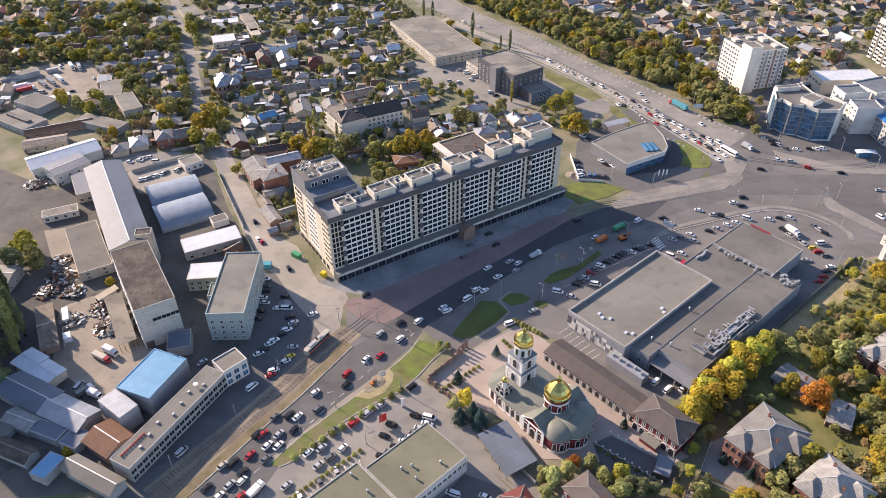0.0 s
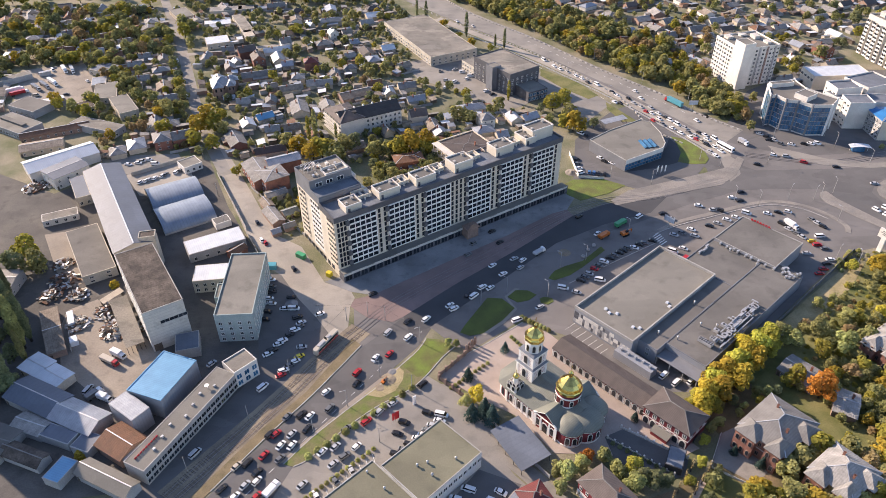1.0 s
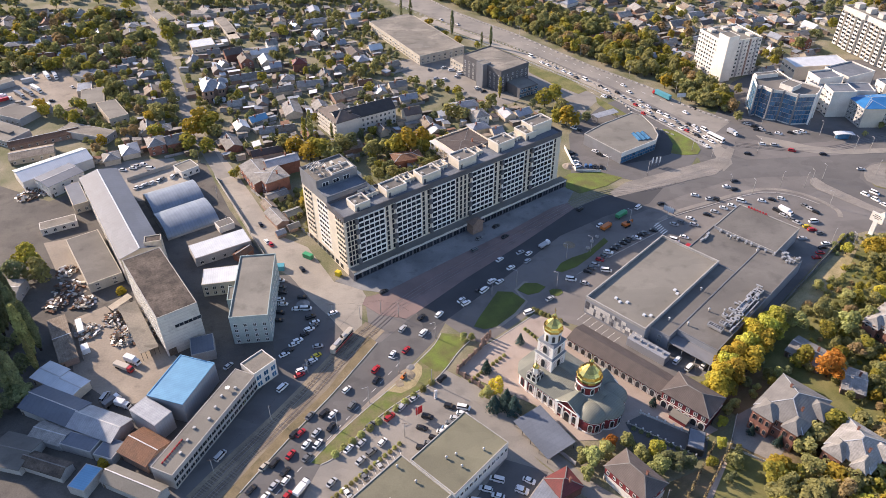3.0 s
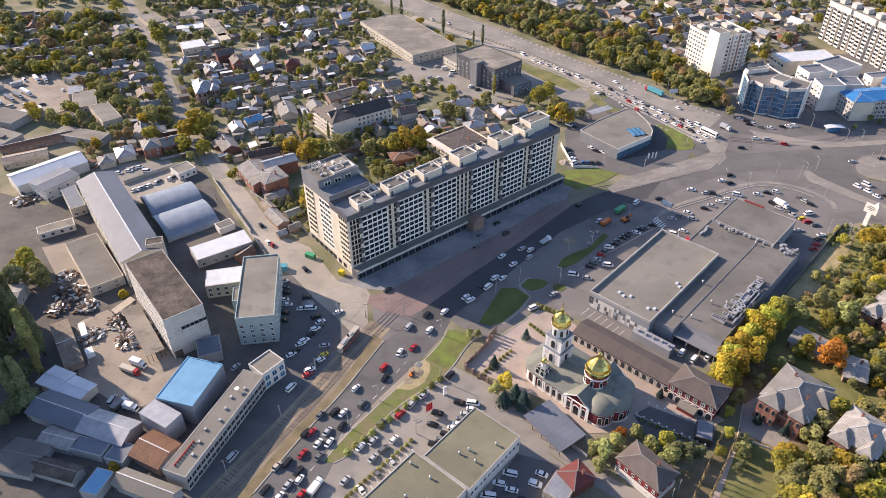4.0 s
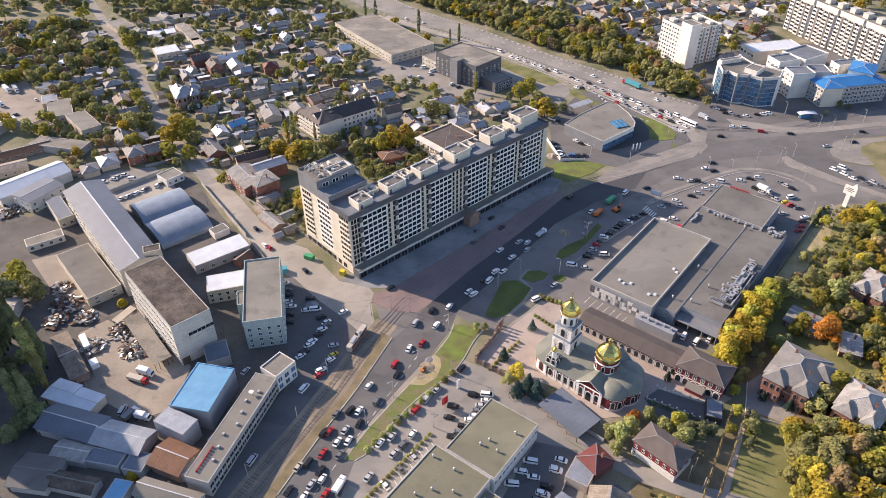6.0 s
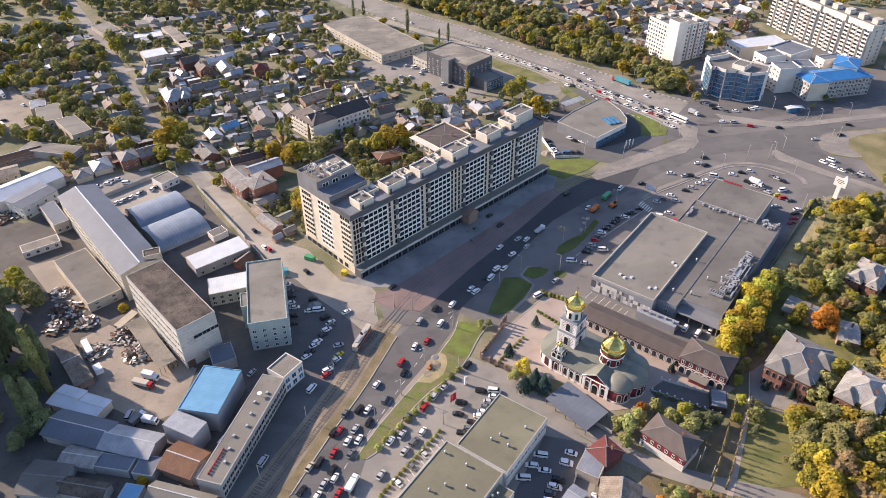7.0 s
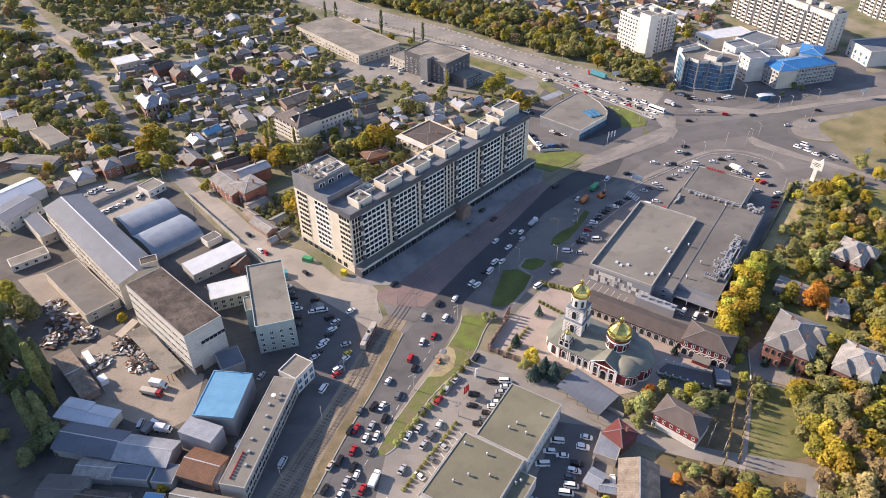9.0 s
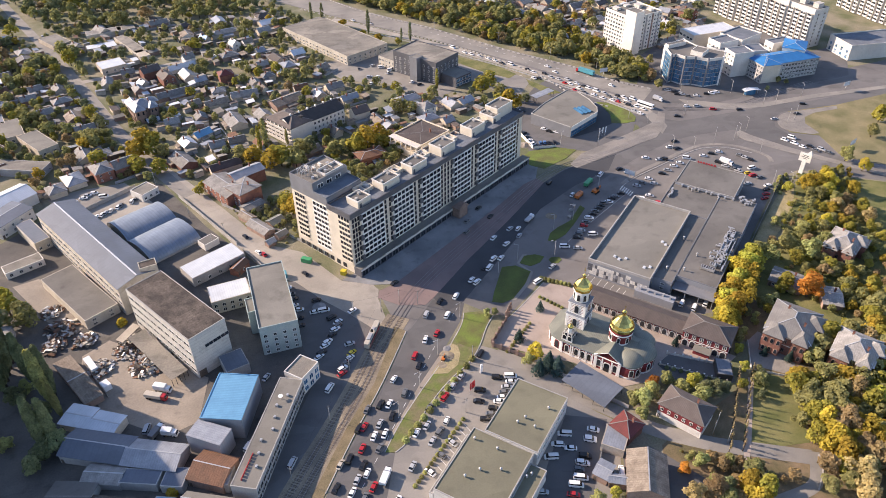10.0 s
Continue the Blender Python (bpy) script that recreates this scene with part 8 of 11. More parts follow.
# ---- mall by the service road ----
flat_block("mall", "shopping hall with a flat olive felt roof", "shop", -9.8, 147.7, 20.3, 28.1, -46.6, 8, wall='white_wall', roof='felt_olive', rim=0.35, glazed='r', rows=1, sill=4.2, size=(1.4, 1.6), every=2.2, edge='concrete', vents=4)
flat_block("mall_wing", "wing of the shopping hall with olive felt roof", "shop", -32.5, 130, 28.8, 23.2, 43.4, 7.2, "white_wall", "felt_olive", 0.35, edge="concrete", vents=5)
flat_block("mall_annex", "lower annex of the shopping hall", "shop", -22.7, 118.8, 23.6, 6, 43.4, 5.6, "white_wall", "felt_olive", 0.35, edge="concrete", vents=3)
flat_block("mall_edge", "low pale parapet block beside the wing", "shop", -41.8, 138.5, 27, 1.6, 43.4, 4.2, "white_wall", "concrete", 0.35, edge="concrete", vents=0)

# ---- red houses ----
red_house = brick_villa("two-storey red brick house with a grey hipped metal roof", 112.9, 158.2, 17.5, 21.5, -52.1, 9.4, "roof_sheet", "brick")
bm = bmesh.new()
ring(bm, -8.87, -10.88, 8.87, 10.88, 0.2, 8.6, 9.1)
ring(bm, -8.85, -10.86, 8.85, 10.86, 0.2, 4.7, 5.0)
part('cornice', bm, 'white_wall', red_house, 'white stone cornice')
brick_villa("two-storey pale brick house with a hipped slate roof", 127.0, 138.5, 15.0, 17.0, -55.0, 9.4, "slate", "brick")
brick_villa("brick house with a slate roof among trees", 177.6, 200.7, 13.7, 17.5, -58.1, 7.0, "slate", "brick")
parish = house(48, 134.4, 16.9, 10.7, -56.2, 7, rise=3, kind='hip', roof='roof_brown', wall='crimson', label='two-storey red and white house with brown hipped roof', name='parish_house', glazed='fr', rows=2, every=2.6, size=(1.0, 1.4), step=3.2, over=0.6)
bm = bmesh.new()
ring(bm, -8.50, -5.41, 8.50, 5.41, 0.1, -0.3, 3.3)
ring(bm, -8.53, -5.44, 8.53, 5.44, 0.1, 6.4, 6.9)
part('ground_storey', bm, 'white_wall', parish, 'whitewashed ground storey and cornice')
house(136.3, 188.5, 14, 11.6, -51.7, 3.2, rise=1.6, roof='slate', wall='brick_pale', label='long low outhouse with a slate roof', name='outhouse', category='shed', glazed='f')
house(146.3, 172.4, 8.2, 12.8, -31.3, 3.2, rise=1.6, roof='slate', wall='brick_pale', label='outhouse with a slate roof', name='outhouse', category='shed', glazed='f')
house(24, 135, 8.4, 9, -64.1, 4.5, rise=2.4, kind='hip', roof='roof_red', wall='brick', label='small house with a dark red-brown roof', name='house', glazed='f')
flat_block("shed", "yard shed with a pale zinc roof", "shed", 17.7, 131.4, 8.2, 9.6, -40.9, 4, wall='plaster', roof='roof_zinc', rim=0.1)
house(7.7, 120.8, 5.2, 6.6, -51.7, 3.5, rise=0.9, roof='roof_zinc', wall='brick_pale', label='yard building with a worn roof', name='shed', category='shed', glazed='', chimney=False)
house(11.1, 115.8, 7.4, 3.2, -27.7, 3.5, rise=0.9, roof='roof_zinc', wall='brick_pale', label='yard building with a worn roof', name='shed', category='shed', glazed='', chimney=False)
house(20.5, 114.5, 17.0, 13.0, 62.0, 4.5, rise=2.6, roof='slate_old', wall='brick_pale', label='yard building with a worn roof', name='shed', category='shed', glazed='', chimney=False)
open_roof("yard_canopy", "open lean-to with a blue-grey metal roof below the church", 21.7, 157.5, 20, 12.5, -61.7, 3.2, "roof_steel")
flat_block("yard_canopy", "dark blue vaulted tent roof in the church yard", "shed", 75.3, 149.7, 5.9, 8.9, -26.7, 3.5, wall='iron', roof='felt_slate', rim=0.05)
flat_block("roof_vent", "boxy roof vent with slats on the hall", "vent", -140.7, 268.5, 7.3, 5.2, 11.4, 18, wall='dirty_white', roof='felt_brown', rim=0.4)
flat_block("lean_to", "lean-to with grey roof at the foot of the works", "shed", -109.7, 210.7, 9.3, 10.3, 14.7, 5, wall='grey_wall', roof='roof_steel', rim=0.05)
flat_block("store", "small hall with a white metal roof", "store", -176.3, 553.4, 17.8, 16.2, 20.4, 4.5, wall='plaster', roof='roof_white', rim=0.15, glazed='f', rows=1, every=4.5)
flat_block("store", "flat-roofed garage row among gardens", "store", -223.4, 622.4, 14.7, 25.8, 32.1, 3.4, wall='plaster', roof='felt', rim=0.15, glazed='f', rows=1, every=4.5)
# Unseen block, added out of view so its shadow covers the sheds.
flat_block("apartment_block", "unseen tall pale slab of flats, added to shade the yards", "apartment block", -230.0, 231.5, 55.0, 14, -75.0, 54, "panel_pale", "felt", 1.0, "f", 17, 3.0, (1.5, 1.5), 9.0)

# ---- showroom, glass office, church yard ----
showroom, rim_points = outline_block("showroom", "grey car showroom with a curved glazed front", "showroom", [(87.3, 373.3), (101.5, 384.9), (124.2, 398.9), (129.4, 394.2), (131.8, 380.9), (131.2, 368.7), (128.1, 362.3), (115.4, 355), (103.2, 348), (98.2, 355.7)], 7.0, "graphite_light", "felt", 0.45, "concrete")
for k in (4, 5, 6, 7, 8):
    curtain(showroom, rim_points[k], rim_points[k - 1], 4.4, 2, 2.2, 0.4)
for k in (6, 7, 8):
    bm = bmesh.new()
    (x0, y0), (x1, y1) = rim_points[k - 1], rim_points[k]
    prism(bm, [(x0, y0), (x1, y1), (x1 * 1.015, y1 * 1.015), (x0 * 1.015, y0 * 1.015)], 4.6, 7.5)
    part("front_band", bm, "white_wall", showroom, "white band over the glazed front")
for k in range(3):
    bm = bmesh.new()
    gable(bm, -4.8, 4.8, 2.8, 0, 0.7)
    sky_light = part("skylight", bm, "glass_blue", showroom, "ridge skylight of blue glass")
    sky_light.matrix_basis = showroom.matrix_basis.inverted() @ pose(120.8, 367.4, 7.15, 0, 0, -79.5) @ pose(0, -3.0 + 3.0 * k, 0)
open_roof("canopy", "flat forecourt canopy beside the showroom", 108.9, 404.7, 6, 16.3, -71, 4.5, "roof_zinc")
glass_office, rim_points = outline_block("glass_office", "rounded office building with a blue glass front", "office building", [(209.4, 419.4), (228.9, 426.2), (230.8, 412), (243.6, 396.5), (236.1, 387.7), (224.4, 387.8), (218.5, 394.2), (211.7, 396.2), (208.2, 403.3), (204.4, 402)], 20, "white_wall", "felt_dark", 0.8, "white_wall")
for k in range(5, 10):
    curtain(glass_office, rim_points[k], rim_points[k - 1], 19.0, 6, 2.0, 1.0)
curtain(glass_office, rim_points[0], rim_points[9], 19.0, 6, 2.0, 1.0)
for k, (px, py) in enumerate(rim_points):
    bm = bmesh.new()
    lathe(bm, [(0.7, -0.3), (0.7, 21.4 if k % 2 else 20.9)], 6, px, py, 0, False)
    part("corner_pier", bm, "frame_white" if k < 5 else "graphite_light", glass_office)
flat_block("roof_house", "white plant house on the office roof", "building", 224.3, 399.3, 8.7, 10.2, -56.8, 23, wall='white_wall', roof='felt_dark', rim=0.3)
flat_block("roof_house", "white stair house on the office roof", "building", 216.5, 417.3, 15.6, 3.7, 8.8, 22.5, wall='white_wall', roof='felt_dark', rim=0.3)
cells(59, 189.9, 44.6, 10.5, -48.2)
lodging = house(79.3, 166.4, 18.4, 12.5, -48.2, 7.6, 3.0, "hip", "crimson", "roof_brown", label="two-storey crimson house with a white arcade and brown roof", name="monastery_house", over=0.6, chimney=False, glazed="", entrance=False)
windows(lodging, "f", 18.4, 12.5, 6, 1, (1.2, 1.6), 4.9, 3.0, "white_wall", rim=0.22)
windows(lodging, "r", 18.4, 12.5, 3, 1, (1.2, 1.6), 4.9, 3.0, "white_wall", rim=0.22)
for k in range(6):
    shared("arch", arch_window(2.0, 3.0), lodging, -7.6 + k * 3.05, -6.25, 0.2)
bm = bmesh.new()
ring(bm, -9.35, -6.4, 9.35, 6.4, 0.25, 3.75, 4.1)
ring(bm, -9.35, -6.4, 9.35, 6.4, 0.25, 7.1, 7.55)
part("moulding", bm, "white_wall", lodging)
fence(-6.2, 192.7, 6.7, 206.6, 2.2, "brick_pale", "brick and iron church yard fence with posts", 4, 0.42)
fence(-6.5, 191.1, 6.3, 178.4, 2.2, "brick_pale", "brick and iron church yard fence with posts", 4, 0.42)
fence(6.3, 178.4, 19.1, 159.4, 2.0, "grey_wall", "grey metal fence along the lane", 5)
fence(21.5, 156.3, 30.6, 144.6, 2.0, "grey_wall", "grey metal fence along the lane", 5)
fence(-87.3, 262.8, -102.3, 292.6, 2.4, "concrete", "concrete slab wall along the street", 5)
fence(-103.1, 296.1, -130.5, 351.5, 2.4, "concrete", "concrete slab wall along the street", 5)
fence(-179.3, 351.5, -153.5, 369, 2.2, "concrete", "concrete slab wall of the depot", 5)
fence(-222.9, 567.5, -178.8, 453.7, 1.8, "iron", "dark metal garden fence along the street", 5)
fence(-68.6, 284.8, -108.2, 336, 1.8, "concrete", "low concrete wall below the brick house", 5)
fence(99.9, 185.1, 197.3, 268.7, 2.4, "graphite_light", "dark metal fence behind the store", 4)
fence(74.7, 368.7, 75.5, 342, 2.4, "white_wall", "white wall of the showroom lot", 4)
fence(75.5, 342, 89.5, 339.8, 1.6, "white_wall", "low white wall of the showroom lot", 4)
fence(-168.6, 231.5, -158, 210.2, 2.0, "concrete", "concrete wall of the scrap yard", 5)
fence(18.5, 139.2, 9.8, 126.9, 2.2, "grey_wall", "metal fence of the yard", 5)
fence(95.6, 161.4, 87.2, 147.4, 1.2, "white_wall", "low white wall of the yard", 5)
fence(87.8, 147.3, 99.8, 138.9, 1.0, "white_wall", "low white wall of the yard", 5)

# ---- rails, lamps, poles and wires ----
bm = bmesh.new()
for shift in (-2.1, 2.0):
    line = smooth_line([(-39.4, 221), (-52, 204.7), (-64.1, 186.5), (-76.9, 168.5), (-88.4, 153.5), (-98.7, 139.5)], 40)
    run = 0.0
    for (x0, y0), (x1, y1) in zip(line, line[1:]):
        d = math.hypot(x1 - x0, y1 - y0)
        run += d
        if run < 0.8:
            continue
        run -= 0.8
        ux, uy = (x1 - x0) / d, (y1 - y0) / d
        cx, cy = x1 - uy * shift, y1 + ux * shift
        beam(bm, (cx - uy * 1.35, cy + ux * 1.35, 0.07), (cx + uy * 1.35, cy - ux * 1.35, 0.07), 0.28, 0.07)
tagged(part("sleepers", bm, "timber"), "dark timber sleepers of the tram tracks", "sleepers", kind="stuff")
strip("rail", "steel tram rail in the track bed", "rail", "rail_steel", [(-41.5, 222.6), (-54.2, 206.3), (-66.2, 187.9), (-79, 170.1), (-90.5, 155.1), (-100.8, 141)], 0.16, 0.17, "structure")
strip("rail", "steel tram rail in the track bed", "rail", "rail_steel", [(-40.3, 221.7), (-52.9, 205.4), (-65, 187.1), (-77.8, 169.2), (-89.3, 154.1), (-99.6, 140.1)], 0.16, 0.17, "structure")
strip("rail", "steel tram rail in the track bed", "rail", "rail_steel", [(-38.6, 220.3), (-51.2, 204.1), (-63.2, 185.8), (-76, 167.9), (-87.5, 152.8), (-97.9, 138.8)], 0.16, 0.17, "structure")
strip("rail", "steel tram rail in the track bed", "rail", "rail_steel", [(-37.4, 219.4), (-49.9, 203.2), (-61.9, 185), (-74.8, 167), (-86.3, 151.9), (-96.7, 137.9)], 0.16, 0.17, "structure")
strip("rail", "steel tram rail in the track bed", "rail", "rail_steel", [(-37.4, 219.3), (-24.2, 234.8), (-3.4, 252), (29.7, 277.1), (67.8, 305.9), (89.8, 315.6), (114.4, 319.1), (157.8, 335.3)], 0.16, 0.17, "structure")
strip("rail", "steel tram rail in the track bed", "rail", "rail_steel", [(-38.6, 220.3), (-25.3, 235.9), (-4.4, 253.2), (28.8, 278.3), (67, 307.1), (89.4, 317.1), (114, 320.6), (157.3, 336.7)], 0.16, 0.17, "structure")
strip("rail", "steel tram rail in the track bed", "rail", "rail_steel", [(-40.2, 221.7), (-26.8, 237.4), (-5.7, 254.9), (27.5, 280), (65.8, 309), (88.8, 319.2), (113.4, 322.7), (156.5, 338.7)], 0.16, 0.17, "structure")
strip("rail", "steel tram rail in the track bed", "rail", "rail_steel", [(-41.4, 222.7), (-27.8, 238.5), (-6.6, 256.1), (26.6, 281.2), (65, 310.2), (88.4, 320.6), (113, 324.1), (156, 340.1)], 0.16, 0.17, "structure")
strip("rail", "steel tram rail in the track bed", "rail", "rail_steel", [(179.1, 362.8), (226.3, 352.1), (267.8, 361.9), (303.3, 368.5)], 0.16, 0.17, "structure")
strip("rail", "steel tram rail in the track bed", "rail", "rail_steel", [(179.5, 364.2), (226.4, 353.6), (267.4, 363.4), (303, 370)], 0.16, 0.17, "structure")
strip("rail", "steel tram rail in the track bed", "rail", "rail_steel", [(180, 366.3), (226.4, 355.7), (267, 365.5), (302.6, 372.1)], 0.16, 0.17, "structure")
strip("rail", "steel tram rail in the track bed", "rail", "rail_steel", [(180.3, 367.8), (226.4, 357.3), (266.7, 367), (302.4, 373.6)], 0.16, 0.17, "structure")
street_lamp(-14.1, 212, 200, 9.0, 1)
street_lamp(-29.9, 193.2, 200, 9.0, 1)
street_lamp(-41.6, 178.6, 200, 9.0, 1)
street_lamp(-53.1, 166.7, 200, 9.0, 1)
street_lamp(25.3, 242.8, 140, 9.0, 1)
street_lamp(52.4, 260.8, 140, 9.0, 1)
street_lamp(13.1, 236.5, 140, 9.0, 1)
street_lamp(43.5, 239.9, 140, 9.0, 1)
street_lamp(65.6, 265.8, 140, 9.0, 1)
street_lamp(91.1, 287.3, 140, 9.0, 1)
street_lamp(155, 315, 90, 9.0, 1)
street_lamp(166.2, 310.1, 90, 9.0, 1)
street_lamp(197.8, 314.5, 45, 9.0, 1)
street_lamp(202.7, 316.9, 90, 9.0, 1)
street_lamp(212.1, 322, 90, 9.0, 1)
street_lamp(188.4, 354, 60, 9.0, 1)
street_lamp(236.5, 386, 90, 9.0, 1)
street_lamp(237.2, 373.4, 90, 9.0, 1)
street_lamp(247.6, 352, 90, 9.0, 1)
street_lamp(256.3, 350.6, 90, 9.0, 1)
street_lamp(280.2, 354.4, 90, 9.0, 1)
street_lamp(244.4, 323.6, 45, 9.0, 1)
street_lamp(251.5, 325.9, 45, 9.0, 1)
street_lamp(202, 295.1, 120, 9.0, 1)
street_lamp(185, 316.5, 45, 9.0, 1)
street_lamp(150.6, 360.2, 30, 9.0, 1)
street_lamp(115.2, 334.3, 30, 9.0, 1)
street_lamp(93.4, 341.1, 30, 9.0, 1)
street_lamp(77.1, 555.4, 150, 9.0, 1)
street_lamp(93, 486.8, 330, 9.0, 1)
street_lamp(113.8, 447.2, 330, 9.0, 1)
street_lamp(117.4, 511.2, 150, 9.0, 1)
street_lamp(143, 467.8, 150, 9.0, 1)
street_lamp(167.2, 438.4, 150, 9.0, 1)
street_lamp(132.9, 407.2, 330, 9.0, 1)
street_lamp(159.5, 351.4, 30, 9.0, 1)
street_lamp(203.1, 383.1, 60, 9.0, 1)
street_lamp(193.6, 257.8, 90, 9.0, 1)
street_lamp(185.1, 261.8, 45, 9.0, 1)
mast(-36.9, 229.5)
mast(-29.2, 226.4)
mast(-45.9, 226.4)
mast(-57.9, 228.3)
mast(-66.1, 195.8)
mast(-78, 173.2)
mast(-95, 151)
mast(-125, 329)
mast(-114.6, 299.4)
mast(-108.4, 307)
mast(-142.7, 369.3)
mast(-177.3, 444.9)
mast(-191.1, 487.4)
mast(-205.1, 530.4)
mast(-17.2, 186.6)
mast(-28.5, 161.5)
mast(53.8, 124.5)
mast(56.6, 119.6)
mast(57.1, 127.3)
wire(-36.9, 229.5, 7.5, -45.9, 226.4, 7.5)
wire(-45.9, 226.4, 7.5, -66.1, 195.8, 7.5)
wire(-66.1, 195.8, 7.5, -78, 173.2, 7.5)
wire(-78, 173.2, 7.5, -95, 151, 7.5)
wire(-29.2, 226.4, 7.5, -36.9, 229.5, 7.5)
wire(-29.2, 226.4, 7.5, -14.1, 212, 7.5)
wire(-114.6, 299.4, 7.5, -108.4, 307, 7.5)
wire(-142.7, 369.3, 7.5, -177.3, 444.9, 7.5)
wire(-177.3, 444.9, 7.5, -205.1, 530.4, 7.5)
wire(-57.9, 228.3, 7.5, -36.9, 229.5, 7.5)
pylon(209.7, 268.9)
billboard(112.8, 292.1, -50)
billboard(166.4, 426.1, 0)
billboard(315, 352.6, 10)
billboard(256.8, 282.4, 20)
banner(120.4, 343.6, "paint_white")
banner(122.7, 343.9, "paint_white")
banner(124.9, 344.2, "paint_white")
banner(-24.2, 169.4, "paint_red")
banner(-23.4, 169.8, "paint_red")
banner(-22.6, 170.3, "paint_red")
tram_stop(248.8, 367.5, -5)
container(-71.9, 272.3, -35, "paint_green")
container(-56.7, 257.5, -35, "paint_yellow", 2.5, 2.2, 2.4)
container(-85.4, 264.2, 0, "paint_teal", 6, 3.0, 2.6)
container(-165.5, 229.3, -63.4, "car_white", 9, 2.6, 2.6)
container(-159, 215.7, -60, "car_white", 4, 3, 2.6)
scrap_heap(-151.1, 235.7, 7, 120)
scrap_heap(-144.1, 223.6, 7, 140)
scrap_heap(-161.8, 227, 5, 90)
scrap_heap(-179.7, 257, 7, 90)
scrap_heap(-229.7, 340.2, 6, 80)
scrap_heap(-219.7, 345.3, 5, 50)
scrap_heap(-169.7, 246, 5, 80)
scrap_heap(-184.9, 269.9, 5, 60)
scrap_heap(-181.5, 246, 5, 60)
scrap_heap(-132.6, 225.8, 4, 50)
gate(7, 208, 50)
container(-16.1, 178.9, 20, "car_white", 1.2, 0.5, 4.5, "white advertising pillar beside the drive")
strip("bay_line", "white painted parking bay line", "marking", "paint_white", [(-30.9, 156.2), (-28.9, 150)], 0.15, 0.066)
strip("bay_line", "white painted parking bay line", "marking", "paint_white", [(-33.1, 154.1), (-31.1, 147.9)], 0.15, 0.066)
strip("bay_line", "white painted parking bay line", "marking", "paint_white", [(-35.3, 152), (-33.3, 145.9)], 0.15, 0.066)
strip("bay_line", "white painted parking bay line", "marking", "paint_white", [(-37.5, 150), (-35.4, 144)], 0.15, 0.066)
strip("bay_line", "white painted parking bay line", "marking", "paint_white", [(-39.6, 148), (-37.5, 142)], 0.15, 0.066)
strip("bay_line", "white painted parking bay line", "marking", "paint_white", [(-41.7, 146), (-39.6, 140.1)], 0.15, 0.066)
strip("bay_line", "white painted parking bay line", "marking", "paint_white", [(-43.8, 144), (-41.6, 138.2)], 0.15, 0.066)
strip("bay_line", "white painted parking bay line", "marking", "paint_white", [(-45.8, 142.1), (-43.6, 136.4)], 0.15, 0.066)
strip("bay_line", "yellowish painted parking bay line", "marking", "paint_white", [(53.1, 222.2), (48.2, 218.3)], 0.15, 0.046)
strip("bay_line", "yellowish painted parking bay line", "marking", "paint_white", [(54.9, 219.5), (50, 215.7)], 0.15, 0.046)
strip("bay_line", "yellowish painted parking bay line", "marking", "paint_white", [(56.8, 216.8), (51.9, 213.1)], 0.15, 0.046)
strip("bay_line", "yellowish painted parking bay line", "marking", "paint_white", [(58.6, 214.2), (53.7, 210.5)], 0.15, 0.046)
strip("bay_line", "yellowish painted parking bay line", "marking", "paint_white", [(60.4, 211.6), (55.5, 207.9)], 0.15, 0.046)
strip("bay_line", "yellowish painted parking bay line", "marking", "paint_white", [(62.2, 209), (57.3, 205.4)], 0.15, 0.046)
strip("bay_line", "yellowish painted parking bay line", "marking", "paint_white", [(63.9, 206.4), (59.1, 202.9)], 0.15, 0.046)
strip("zebra_bar", "white bar of a pedestrian crossing", "marking", "paint_white", [(106.9, 287.5), (103.1, 284.3)], 0.5, 0.072)
strip("zebra_bar", "white bar of a pedestrian crossing", "marking", "paint_white", [(107.3, 286), (103.5, 282.9)], 0.5, 0.072)
strip("zebra_bar", "white bar of a pedestrian crossing", "marking", "paint_white", [(107.7, 284.6), (103.9, 281.4)], 0.5, 0.072)
strip("zebra_bar", "white bar of a pedestrian crossing", "marking", "paint_white", [(108.1, 283.1), (104.3, 280)], 0.5, 0.072)
strip("zebra_bar", "white bar of a pedestrian crossing", "marking", "paint_white", [(108.5, 281.6), (104.7, 278.5)], 0.5, 0.072)
strip("zebra_bar", "white bar of a pedestrian crossing", "marking", "paint_white", [(108.9, 280.2), (105.2, 277.1)], 0.5, 0.072)

strip("lane_mark", "white lane mark on the asphalt", "marking", "paint_white", [(-72.8, 140.8), (-71.3, 142.8)], 0.15, 0.05)
strip("lane_mark", "white lane mark on the asphalt", "marking", "paint_white", [(-69.6, 145.1), (-68.1, 147.1)], 0.15, 0.05)
strip("lane_mark", "white lane mark on the asphalt", "marking", "paint_white", [(-66.4, 149.4), (-64.9, 151.4)], 0.15, 0.05)
strip("lane_mark", "white lane mark on the asphalt", "marking", "paint_white", [(-63.1, 153.7), (-61.7, 155.6)], 0.15, 0.05)
strip("lane_mark", "white lane mark on the asphalt", "marking", "paint_white", [(-59.9, 158), (-58.5, 159.9)], 0.15, 0.05)
strip("lane_mark", "white lane mark on the asphalt", "marking", "paint_white", [(-56.7, 162.3), (-55.3, 164.2)], 0.15, 0.05)
strip("lane_mark", "white lane mark on the asphalt", "marking", "paint_white", [(-53.5, 166.6), (-52.1, 168.5)], 0.15, 0.05)
strip("lane_mark", "white lane mark on the asphalt", "marking", "paint_white", [(-50.3, 170.9), (-48.9, 172.8)], 0.15, 0.05)
strip("lane_mark", "white lane mark on the asphalt", "marking", "paint_white", [(-47.1, 175.2), (-45.7, 177.1)], 0.15, 0.05)
